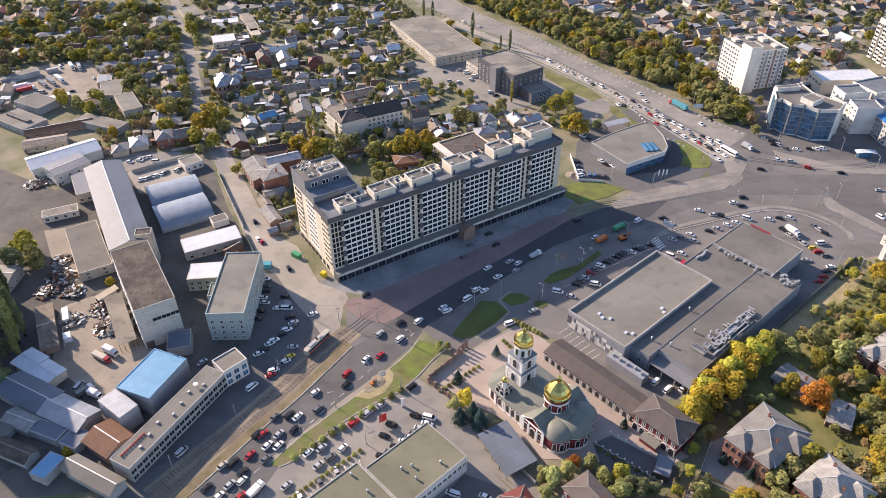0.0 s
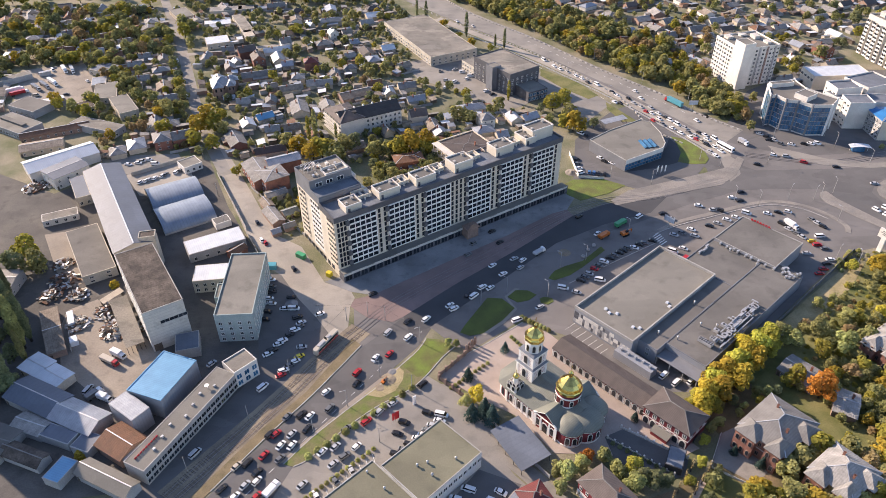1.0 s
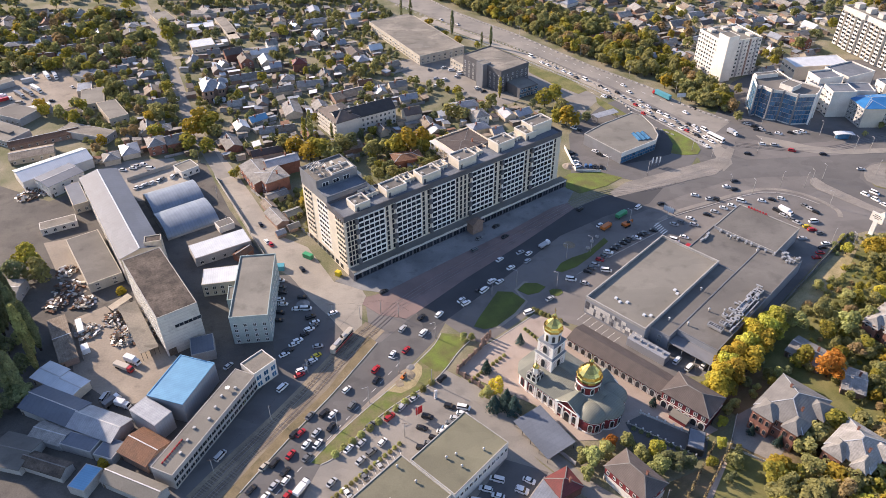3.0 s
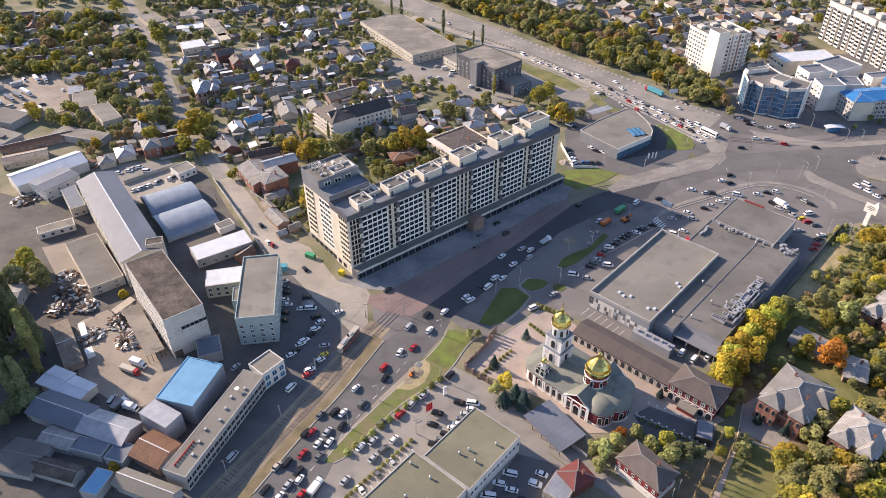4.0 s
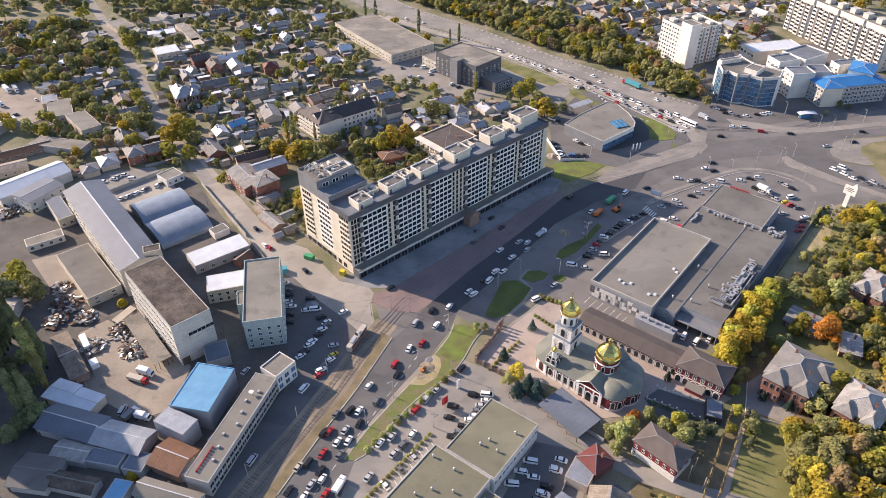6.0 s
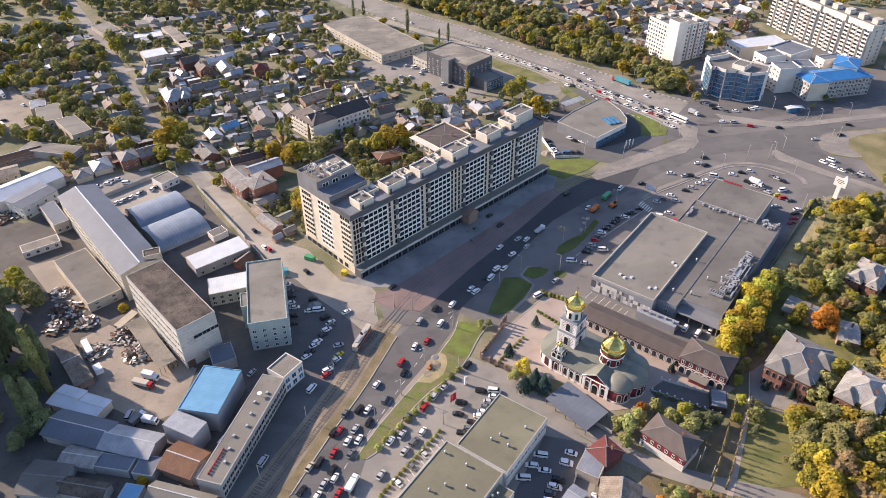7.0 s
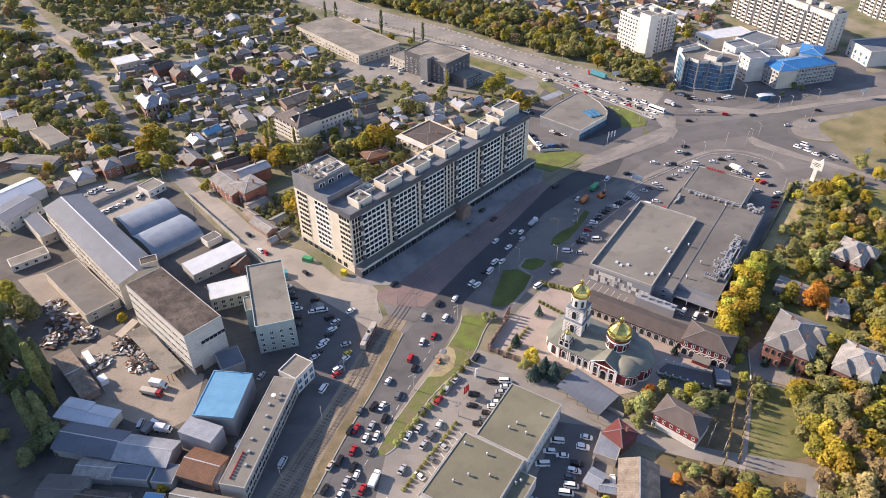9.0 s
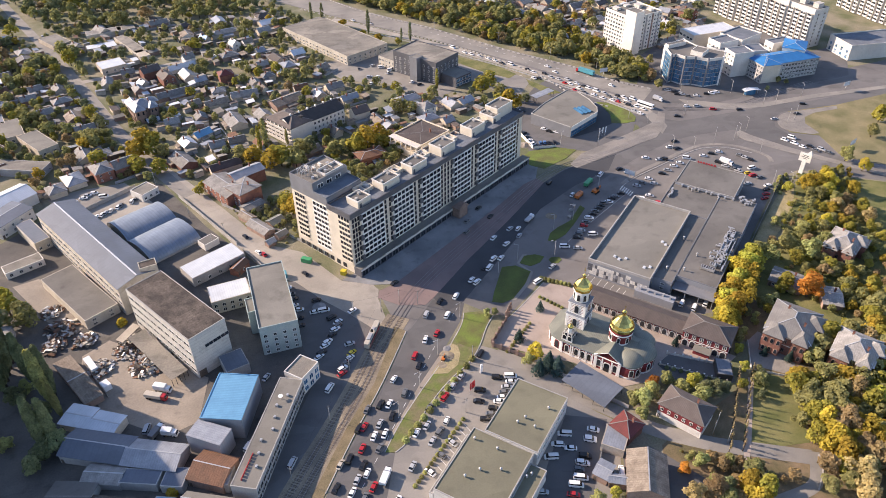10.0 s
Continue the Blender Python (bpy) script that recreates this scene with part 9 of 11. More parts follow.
strip("lane_mark", "white lane mark on the asphalt", "marking", "paint_white", [(-43.9, 179.5), (-42.4, 181.4)], 0.15, 0.05)
strip("lane_mark", "white lane mark on the asphalt", "marking", "paint_white", [(-40.7, 183.8), (-39.2, 185.7)], 0.15, 0.05)
strip("lane_mark", "white lane mark on the asphalt", "marking", "paint_white", [(-37.5, 188.1), (-36, 190)], 0.15, 0.05)
strip("lane_mark", "white lane mark on the asphalt", "marking", "paint_white", [(-34.3, 192.4), (-32.8, 194.3)], 0.15, 0.05)
strip("lane_mark", "white lane mark on the asphalt", "marking", "paint_white", [(-31.1, 196.6), (-29.6, 198.6)], 0.15, 0.05)
strip("lane_mark", "white lane mark on the asphalt", "marking", "paint_white", [(-19.3, 211.4), (-18.2, 212.8)], 0.15, 0.05)
strip("lane_mark", "white lane mark on the asphalt", "marking", "paint_white", [(-16.8, 214.4), (-15.7, 215.7)], 0.15, 0.05)
strip("lane_mark", "white lane mark on the asphalt", "marking", "paint_white", [(-14.3, 217.3), (-13.2, 218.7)], 0.15, 0.05)
strip("lane_mark", "white lane mark on the asphalt", "marking", "paint_white", [(71.9, 553.6), (73.8, 550.8)], 0.18, 0.075)
strip("lane_mark", "white lane mark on the asphalt", "marking", "paint_white", [(76.6, 546.6), (78.5, 543.8)], 0.18, 0.075)
strip("lane_mark", "white lane mark on the asphalt", "marking", "paint_white", [(81.2, 539.6), (83.1, 536.8)], 0.18, 0.075)
strip("lane_mark", "white lane mark on the asphalt", "marking", "paint_white", [(85.9, 532.6), (87.7, 529.8)], 0.18, 0.075)
strip("lane_mark", "white lane mark on the asphalt", "marking", "paint_white", [(90.5, 525.6), (92.4, 522.8)], 0.18, 0.075)
strip("lane_mark", "white lane mark on the asphalt", "marking", "paint_white", [(95.2, 518.6), (97, 515.8)], 0.18, 0.075)
strip("lane_mark", "white lane mark on the asphalt", "marking", "paint_white", [(99.8, 511.6), (101.7, 508.8)], 0.18, 0.075)
strip("lane_mark", "white lane mark on the asphalt", "marking", "paint_white", [(104.5, 504.7), (106.3, 501.9)], 0.18, 0.075)
strip("lane_mark", "white lane mark on the asphalt", "marking", "paint_white", [(109.1, 497.7), (111, 494.9)], 0.18, 0.075)
strip("lane_mark", "white lane mark on the asphalt", "marking", "paint_white", [(113.8, 490.7), (115.6, 487.9)], 0.18, 0.075)
strip("lane_mark", "white lane mark on the asphalt", "marking", "paint_white", [(118.4, 483.7), (120.2, 481.1)], 0.18, 0.075)
strip("lane_mark", "white lane mark on the asphalt", "marking", "paint_white", [(122.9, 477.1), (124.7, 474.5)], 0.18, 0.075)
strip("lane_mark", "white lane mark on the asphalt", "marking", "paint_white", [(127.4, 470.6), (129.2, 468)], 0.18, 0.075)
strip("lane_mark", "white lane mark on the asphalt", "marking", "paint_white", [(131.9, 464.1), (133.6, 461.4)], 0.18, 0.075)
strip("lane_mark", "white lane mark on the asphalt", "marking", "paint_white", [(136.3, 457.5), (138.1, 454.9)], 0.18, 0.075)
strip("lane_mark", "white lane mark on the asphalt", "marking", "paint_white", [(140.8, 451), (142.6, 448.4)], 0.18, 0.075)
strip("lane_mark", "white lane mark on the asphalt", "marking", "paint_white", [(145.3, 444.4), (147.1, 441.8)], 0.18, 0.075)
strip("lane_mark", "white lane mark on the asphalt", "marking", "paint_white", [(149.8, 437.9), (151.6, 435.3)], 0.18, 0.075)
strip("lane_mark", "white lane mark on the asphalt", "marking", "paint_white", [(154.2, 431.4), (156, 428.8)], 0.18, 0.075)
strip("lane_mark", "white lane mark on the asphalt", "marking", "paint_white", [(158.7, 424.8), (160.5, 422.2)], 0.18, 0.075)
strip("lane_mark", "white lane mark on the asphalt", "marking", "paint_white", [(74.2, 499.8), (76.3, 496.9)], 0.18, 0.075)
strip("lane_mark", "white lane mark on the asphalt", "marking", "paint_white", [(79.3, 492.4), (81.3, 489.4)], 0.18, 0.075)
strip("lane_mark", "white lane mark on the asphalt", "marking", "paint_white", [(84.3, 484.9), (86.3, 482)], 0.18, 0.075)
strip("lane_mark", "white lane mark on the asphalt", "marking", "paint_white", [(89.4, 477.5), (91.4, 474.5)], 0.18, 0.075)
strip("lane_mark", "white lane mark on the asphalt", "marking", "paint_white", [(94.4, 470.1), (96.4, 467.1)], 0.18, 0.075)
strip("lane_mark", "white lane mark on the asphalt", "marking", "paint_white", [(99.5, 462.6), (101.5, 459.6)], 0.18, 0.075)
strip("lane_mark", "white lane mark on the asphalt", "marking", "paint_white", [(104.5, 455.2), (106.5, 452.2)], 0.18, 0.075)
strip("lane_mark", "white lane mark on the asphalt", "marking", "paint_white", [(109.5, 447.7), (111.5, 444.7)], 0.18, 0.075)
strip("lane_mark", "white lane mark on the asphalt", "marking", "paint_white", [(114.6, 440.3), (116.6, 437.3)], 0.18, 0.075)
concrete_ring(68.2, 273.8)
concrete_ring(64.9, 268.4)
concrete_ring(71.7, 277.3)
mound(-26.4, 191.6, 3.4, 0.7, "tram_bed")
mound(-29.6, 187.4, 2.2, 0.45, "tram_bed")
digger(-28.4, 190.2, 60).scale = (0.5, 0.5, 0.5)
mound(-25, 195.6, 1.8, 0.6, "rubble", "heap of broken stone on the lawn")
mound(73, 347.8, 4.0, 1.6)
mound(-71.6, 238, 3.0, 0.9, "rubble", "heap of broken concrete beside the street")
digger(89.1, 286, 30)
mound(56.4, 272.2, 3.0, 1.0, "tram_bed")
fence(60.1, 165.6, 80.5, 151.4, 0.9, "white_wall", "low white balustrade of the terrace", 3, 0.3)
fence(54.1, 161, 73.8, 144.8, 0.9, "white_wall", "low white balustrade of the terrace", 3, 0.3)
fence(84.4, 157.9, 101.8, 178.7, 2.2, "iron", "dark metal fence of the church grounds", 4)

# ---- private houses ----
HOMES = len(FEET)
house(-264, 637.4, 9, 8, 198.5, 3.2, 2.4, "gable", "plaster", "roof_white", glazed="f")
house(-298, 635.9, 13, 7, 98.4, 3.2, 2.4, "gable", "plaster", "slate", glazed="f")
house(-278.3, 613.4, 14, 7, 199.8, 3.2, 2.4, "gable", "plaster", "slate", glazed="f")
house(-297.6, 600.9, 11, 7, 104.6, 3.2, 2.4, "gable", "plaster", "roof_zinc", glazed="f")
house(-265.7, 585.4, 13, 7, 114.2, 3.2, 2.4, "gable", "plaster", "roof_zinc", glazed="f")
house(-243.6, 602.3, 12, 10, 113.5, 3.2, 2.4, "hip", "plaster", "slate", glazed="f")
house(-290.2, 538.5, 11, 8, 191.5, 3.2, 2.4, "gable", "brick", "roof_rust", glazed="f")
house(-319.3, 617.6, 9, 7, 106.9, 3.2, 2.4, "gable", "brick_pale", "roof_rust", glazed="f")
house(-208.9, 518.7, 11, 8, 105.9, 3.2, 2.4, "gable", "plaster", "slate", glazed="f")
house(-204.7, 497.6, 12, 8, 201.1, 3.2, 2.4, "hip", "brick_pale", "slate", glazed="f")
house(-194, 468.4, 12, 10, 109.2, 3.2, 2.4, "gable", "brick_pale", "slate_old", glazed="f")
house(-185.8, 448.6, 12, 8, 196.7, 3.2, 2.4, "gable", "brick", "slate", glazed="f")
house(-205.4, 604, 9, 7, 119.9, 3.2, 2.4, "gable", "plaster", "slate", glazed="f")
house(-188.9, 636.5, 14, 8, 120.9, 3.2, 2.4, "gable", "plaster", "slate", glazed="f")
house(-177, 519.8, 14, 7, 94, 3.2, 2.4, "gable", "plaster", "slate", glazed="f")
brick_villa("three-storey brick villa with a pale zinc hipped roof", -150.5, 461.5, 15.5, 14.0, 18.0, 8.8, "roof_zinc", "brick_pale")
house(-143.7, 639.4, 15, 6, 195.7, 3.2, 2.4, "gable", "brick_pale", "slate", glazed="f")
house(-147.7, 527.8, 13, 9, 203.7, 6.0, 3, "gable", "brick", "roof_brown", rows=2)
house(-136.3, 512.7, 13, 9, 111.1, 6.0, 3, "gable", "brick", "roof_brown", rows=2)
house(-120.5, 544.1, 8, 7, 204.2, 6.0, 3, "gable", "white_wall", "slate", rows=2)
house(-125.8, 533.6, 20, 4, 201.3, 3.2, 2.4, "gable", "white_wall", "roof_white", glazed="f")
house(-131.9, 486.6, 23, 7, 197.8, 3.2, 2.4, "gable", "brick_pale", "slate", glazed="f")
house(-91.2, 598.6, 22, 8, 195.4, 3.2, 2.4, "hip", "plaster", "slate", glazed="f")
house(-107.2, 590.3, 9, 5, 124.3, 3.2, 2.4, "gable", "plaster", "roof_azure", glazed="f")
house(-85, 562.9, 7, 7, 114.8, 6.0, 3, "gable", "white_wall", "roof_zinc", rows=2)
house(-74.7, 571.6, 8, 6, 199.7, 3.2, 2.4, "gable", "white_wall", "slate_old", glazed="f")
house(-90.8, 546.6, 13, 9, 198.1, 3.2, 2.4, "hip", "brick_pale", "slate", glazed="f")
house(-95.4, 503.8, 10, 9, 190.8, 6.0, 3, "hip", "brick", "roof_red", rows=2)
house(-67.1, 547.6, 7, 6, 207.1, 3.2, 2.4, "gable", "plaster", "roof_zinc", glazed="f")
house(-50.1, 513.1, 11, 9, 106.9, 3.2, 2.4, "hip", "plaster", "roof_zinc", glazed="f")
house(-76.4, 487.6, 9, 7, 101, 3.2, 2.4, "gable", "plaster", "slate", glazed="f")
house(-72, 476.8, 10, 5, 109.5, 3.2, 2.4, "gable", "plaster", "roof_brown", glazed="f")
house(-102.1, 481.7, 9, 8, 185.2, 3.2, 2.4, "hip", "plaster", "slate", glazed="f")
house(-85.3, 470.2, 18, 8, 186.4, 3.2, 2.4, "gable", "plaster", "slate", glazed="f")
house(-104.3, 461.9, 16, 7, 198.1, 3.2, 2.4, "gable", "plaster", "slate_old", glazed="f")
house(-59, 451.8, 22, 12, 206.8, 3.2, 2.4, "gable", "brick_pale", "slate_old", glazed="f")
house(-118.6, 465.2, 8, 6, 205.3, 3.2, 2.4, "gable", "plaster", "slate_old", glazed="f")
house(-115.1, 418.9, 11, 6, 213.2, 3.2, 2.4, "gable", "plaster", "roof_blue", glazed="f")
house(-124.1, 409.4, 10, 8, 112.4, 3.2, 2.4, "gable", "plaster", "roof_white", glazed="f")
house(-94.3, 431.1, 18, 11, 104.6, 3.2, 2.4, "gable", "plaster", "slate", glazed="f")
house(-127.1, 387.8, 17, 10, 116, 3.2, 2.4, "gable", "brick", "slate", glazed="f")
house(-103.7, 374.2, 18, 6, 197.5, 3.2, 2.4, "gable", "plaster", "roof_brown", glazed="f")
house(-81, 394.9, 9, 6, 118.3, 3.2, 2.4, "gable", "plaster", "roof_rust", glazed="f")
house(-15.9, 415, 11, 9, 197, 6.0, 3, "gable", "cream", "roof_brown", rows=2)
house(-6.4, 402.9, 13, 8, 104.3, 3.2, 2.4, "gable", "brick_pale", "slate_old", glazed="f")
house(-2, 394.3, 9, 8, 108.1, 3.2, 2.4, "gable", "plaster", "roof_zinc", glazed="f")
house(19.4, 428.1, 18, 9, 194, 3.2, 2.4, "hip", "white_wall", "roof_zinc", glazed="f")
house(27.4, 408, 10, 9, 108.6, 6.0, 3, "hip", "white_wall", "slate", rows=2)
house(25.3, 396.1, 12, 9, 196.6, 3.2, 2.4, "hip", "plaster", "roof_zinc", glazed="f")
house(45.9, 412.5, 11, 8, 109.7, 3.2, 2.4, "gable", "plaster", "roof_zinc", glazed="f")
house(56, 413.5, 11, 8, 207.1, 3.2, 2.4, "gable", "plaster", "roof_zinc", glazed="f")
house(36.1, 389.6, 7, 8, 197.1, 3.2, 2.4, "gable", "plaster", "roof_zinc", glazed="f")
house(-183.2, 412.9, 16, 8, 106.3, 3.2, 2.4, "gable", "plaster", "slate", glazed="f")
house(-173.3, 410.6, 10, 9, 197, 3.2, 2.4, "hip", "brick_pale", "slate", glazed="f")
house(-171.3, 386.9, 12, 10, 112.6, 6.0, 3, "hip", "brick", "slate", rows=2)
house(-159.8, 389.3, 12, 10, 204.1, 6.0, 3, "gable", "brick", "slate", rows=2)
house(-186.5, 384.2, 14, 10, 113, 3.2, 2.4, "hip", "plaster", "roof_zinc", glazed="f")
house(-194.7, 375.6, 10, 9, 111.9, 3.2, 2.4, "hip", "plaster", "slate", glazed="f")
house(133, 594.5, 12, 7, 194.9, 3.2, 2.4, "gable", "white_wall", "slate", glazed="f")
house(180.1, 571.8, 12, 9, 115.6, 3.2, 2.4, "gable", "plaster", "slate", glazed="f")
house(187.1, 554.9, 9, 8, 198.1, 3.2, 2.4, "gable", "plaster", "slate", glazed="f")
house(145.9, 545.4, 10, 7, 194.1, 3.2, 2.4, "gable", "plaster", "roof_rust", glazed="f")
house(192.3, 527.2, 12, 7, 199.7, 3.2, 2.4, "gable", "plaster", "slate", glazed="f")
house(183.8, 536.4, 8, 6, 117.5, 3.2, 2.4, "gable", "plaster", "roof_zinc", glazed="f")
house(191.9, 502.2, 12, 7, 116.3, 3.2, 2.4, "gable", "plaster", "roof_zinc", glazed="f")
house(168.1, 498.9, 8, 6, 201.6, 3.2, 2.4, "gable", "white_wall", "roof_zinc", glazed="f")
house(94.1, 613.3, 11, 7, 196.3, 3.2, 2.4, "gable", "plaster", "slate", glazed="f")
house(281.8, 569.5, 11, 8, 191.5, 3.2, 2.4, "gable", "plaster", "slate", glazed="f")
house(316.6, 569.8, 11, 8, 198.3, 3.2, 2.4, "gable", "plaster", "slate", glazed="f")
house(294.3, 516.7, 13, 9, 111.4, 6.0, 3, "gable", "brick", "roof_brown", rows=2)
house(265.4, 503.5, 7, 5, 99, 3.2, 2.4, "gable", "white_wall", "roof_zinc", glazed="f")
house(244.4, 466.8, 10, 6, 192.9, 3.2, 2.4, "gable", "white_wall", "slate", glazed="f")
house(288.7, 493.5, 10, 7, 206.1, 3.2, 2.4, "gable", "plaster", "slate", glazed="f")
house(-68.2, 519.5, 8, 6, 197.5, 3.2, 2.4, "gable", "brick_pale", "slate", glazed="f")
house(-26.7, 499.4, 10, 7, 215.9, 3.2, 2.4, "gable", "plaster", "slate_old", glazed="f")
house(-24, 464, 12, 9, 194.4, 3.2, 2.4, "gable", "plaster", "slate", glazed="f")
house(-35.7, 454.5, 9, 7, 102.7, 3.2, 2.4, "gable", "plaster", "roof_zinc", glazed="f")
house(-46.8, 468.7, 10, 7, 194.7, 3.2, 2.4, "gable", "plaster", "roof_rust", glazed="f")
house(-17.3, 442.2, 12, 5, 197.7, 3.2, 2.4, "gable", "plaster", "roof_zinc", glazed="f")
house(-227.1, 508.2, 10, 7, 197.3, 3.2, 2.4, "gable", "brick_pale", "slate", glazed="f")
house(-301.8, 575.5, 11, 7, 205.9, 3.2, 2.4, "gable", "plaster", "slate", glazed="f")
house(-278.9, 554.3, 10, 7, 198.2, 3.2, 2.4, "gable", "plaster", "slate_old", glazed="f")
house(-250.4, 555.3, 10, 7, 204.5, 3.2, 2.4, "gable", "plaster", "slate_old", glazed="f")
house(-224.6, 523.4, 9, 7, 202.3, 3.2, 2.4, "gable", "plaster", "slate", glazed="f")
house(-213.4, 481.7, 10, 8, 197.3, 3.2, 2.4, "gable", "plaster", "slate", glazed="f")
house(-247.4, 527.1, 9, 7, 206, 3.2, 2.4, "gable", "plaster", "roof_rust", glazed="f")
house(-155.3, 501.6, 10, 7, 107.1, 3.2, 2.4, "gable", "brick_pale", "slate", glazed="f")
house(-152.5, 511.5, 8, 6, 116.4, 3.2, 2.4, "gable", "plaster", "roof_zinc", glazed="f")
house(-163.7, 535.3, 9, 6, 187, 3.2, 2.4, "gable", "plaster", "slate", glazed="f")
house(-113.4, 505.1, 8, 6, 195.6, 3.2, 2.4, "gable", "plaster", "roof_zinc", glazed="f")
house(-66.2, 497.3, 9, 7, 190.1, 3.2, 2.4, "hip", "plaster", "slate", glazed="f")
house(-115.1, 443.1, 9, 7, 98.6, 3.2, 2.4, "gable", "brick_pale", "slate", glazed="f")
house(-133.2, 441.7, 9, 7, 189.6, 3.2, 2.4, "gable", "plaster", "slate", glazed="f")
house(-95, 403.2, 10, 7, 191.7, 3.2, 2.4, "gable", "plaster", "slate_old", glazed="f")
house(-107, 401.3, 9, 7, 191.8, 3.2, 2.4, "gable", "plaster", "slate", glazed="f")
house(-44.9, 423.1, 9, 6, 111.7, 3.2, 2.4, "gable", "plaster", "slate", glazed="f")
house(-35.6, 397.4, 9, 6, 116.6, 3.2, 2.4, "gable", "plaster", "slate_old", glazed="f")
plot(-55, 377, 14.3, 8.6, 206)
plot(-76, 434, 10.6, 9.3, 107)
plot(-158, 478, 11.7, 7.9, 109)
plot(-305, 420, 9.2, 10.2, 198)
plot(-303, 439, 10.6, 9.9, 194)
plot(-122, 517, 14.4, 9, 108)
plot(-56, 528, 13.6, 9.4, 111)
plot(-306, 460, 13.1, 10, 106)
plot(-40, 535, 10.2, 7.7, 201)
plot(-326, 494, 9.6, 7.9, 187)
plot(219, 510, 14.1, 9.4, 186)
plot(-117, 572, 14.2, 9.4, 190)
plot(-265, 535, 10.4, 7.7, 194)
plot(-224, 554, 10.2, 9.7, 192)
plot(239, 513, 13.5, 8.3, 204)
plot(-350, 495, 9.3, 9, 105)
plot(213, 530, 13.9, 10, 206)
plot(-60, 593, 10.8, 7.7, 200)
plot(240, 530, 13.3, 10.1, 112)
plot(158, 566, 10.8, 7.6, 198)
plot(-329, 529, 14.8, 10.1, 98)
plot(216, 551, 9.9, 9.9, 197)
plot(-121, 604, 11.4, 9.3, 103)
plot(-55, 612, 14.1, 10.5, 200)
plot(-310, 554, 9.2, 10.4, 99)
plot(-241, 586, 9.9, 10.3, 109)
plot(281, 531, 10.7, 7.5, 116)
plot(-368, 528, 12.9, 9.1, 201)
plot(213, 568, 14.7, 9.9, 194)
plot(261, 550, 9.9, 10.2, 202)
plot(-123, 624, 11.2, 7.7, 206)
plot(174, 593, 12.4, 10.2, 199)
plot(-57, 630, 11.6, 7.6, 201)
plot(194, 587, 10.5, 8.3, 205)
plot(237, 568, 11.9, 7.9, 201)
plot(-94, 630, 14.6, 8.9, 102)
plot(150, 605, 9.5, 10.2, 198)
plot(-327, 566, 12.1, 8.6, 191)
plot(303, 536, 13.2, 8.9, 197)
plot(264, 569, 10.2, 9.8, 198)
plot(235, 587, 14.2, 8, 199)
plot(191, 609, 12.5, 10.5, 98)
plot(135, 630, 14, 8.1, 214)
plot(256, 586, 10.1, 8.8, 188)
plot(-333, 588, 14.7, 8.6, 112)
plot(321, 553, 13, 7.6, 110)
plot(-373, 570, 9.5, 8.2, 194)
plot(115, 645, 10.5, 9.2, 206)
plot(300, 571, 13, 10.3, 99)
plot(173, 630, 10.5, 7.8, 199)
plot(234, 608, 12.9, 10, 103)
plot(279, 586, 9.7, 8.9, 104)
plot(135, 647, 13.3, 9, 199)
plot(-371, 592, 11.5, 8.1, 200)
plot(261, 609, 10.6, 9.5, 199)
plot(158, 650, 10.6, 9.8, 205)
plot(113, 665, 14, 9.7, 205)
plot(-350, 610, 13.2, 9.8, 114)
plot(191, 646, 14.1, 9.1, 208)
plot(-395, 589, 14.8, 8.2, 107)
plot(348, 569, 14.1, 8, 195)
plot(285, 609, 11.9, 8.8, 103)
plot(222, 642, 10.9, 8.8, 110)
plot(-370, 610, 10.2, 8.8, 113)
plot(326, 592, 13.4, 7.7, 196)
plot(263, 627, 10.6, 9.2, 197)
plot(179, 665, 12.8, 7.7, 190)
plot(-355, 629, 9.9, 8.7, 202)
plot(108, 688, 13.9, 10.1, 195)
plot(131, 686, 9.9, 10.4, 120)
plot(-333, 644, 10.4, 10.3, 193)
plot(151, 683, 13.1, 9.2, 199)
plot(325, 609, 14.3, 7.6, 113)
plot(-371, 628, 12.6, 8.1, 103, False)
plot(220, 662, 10, 9.8, 194, False)
plot(300, 625, 14.5, 7.9, 197, False)
plot(261, 646, 12.1, 8.6, 202, False)
plot(-412, 608, 13.1, 8.9, 189, False)
plot(-391, 625, 14.6, 10.1, 108, False)
plot(343, 611, 13, 9.4, 119, False)
plot(235, 667, 14.5, 8.1, 201, False)
plot(129, 705, 11, 9, 215, False)
plot(284, 648, 14.3, 8, 201, False)
plot(192, 688, 10.5, 7.6, 209, False)
plot(215, 681, 13.3, 8.5, 202, False)
plot(-410, 629, 10.6, 8.6, 202, False)
plot(264, 665, 14.8, 8.9, 118, False)
plot(174, 700, 9.5, 10, 193, False)
plot(303, 648, 13.9, 8.1, 102, False)
plot(233, 687, 12.5, 8.9, 206, False)
plot(109, 725, 13, 9.7, 102, False)
plot(283, 668, 12, 10, 197, False)
plot(325, 648, 14.1, 10.3, 210, False)
plot(-416, 643, 14.5, 9.5, 106, False)
plot(364, 626, 12.6, 8.3, 204, False)
plot(197, 707, 13.4, 9.4, 112, False)
plot(260, 687, 13.7, 8.7, 198, False)
plot(179, 723, 12.4, 8.3, 108, False)
plot(387, 630, 12.8, 9.4, 202, False)
plot(360, 649, 12.4, 9.7, 114, False)
plot(129, 744, 11.8, 8.2, 205, False)
plot(254, 705, 12.9, 10.3, 198, False)
plot(154, 739, 12.7, 10, 107, False)
plot(341, 663, 12.9, 10.3, 199, False)
plot(298, 687, 13.4, 7.6, 105, False)
plot(382, 647, 12.5, 9.9, 112, False)
plot(237, 722, 10.8, 10.3, 103, False)
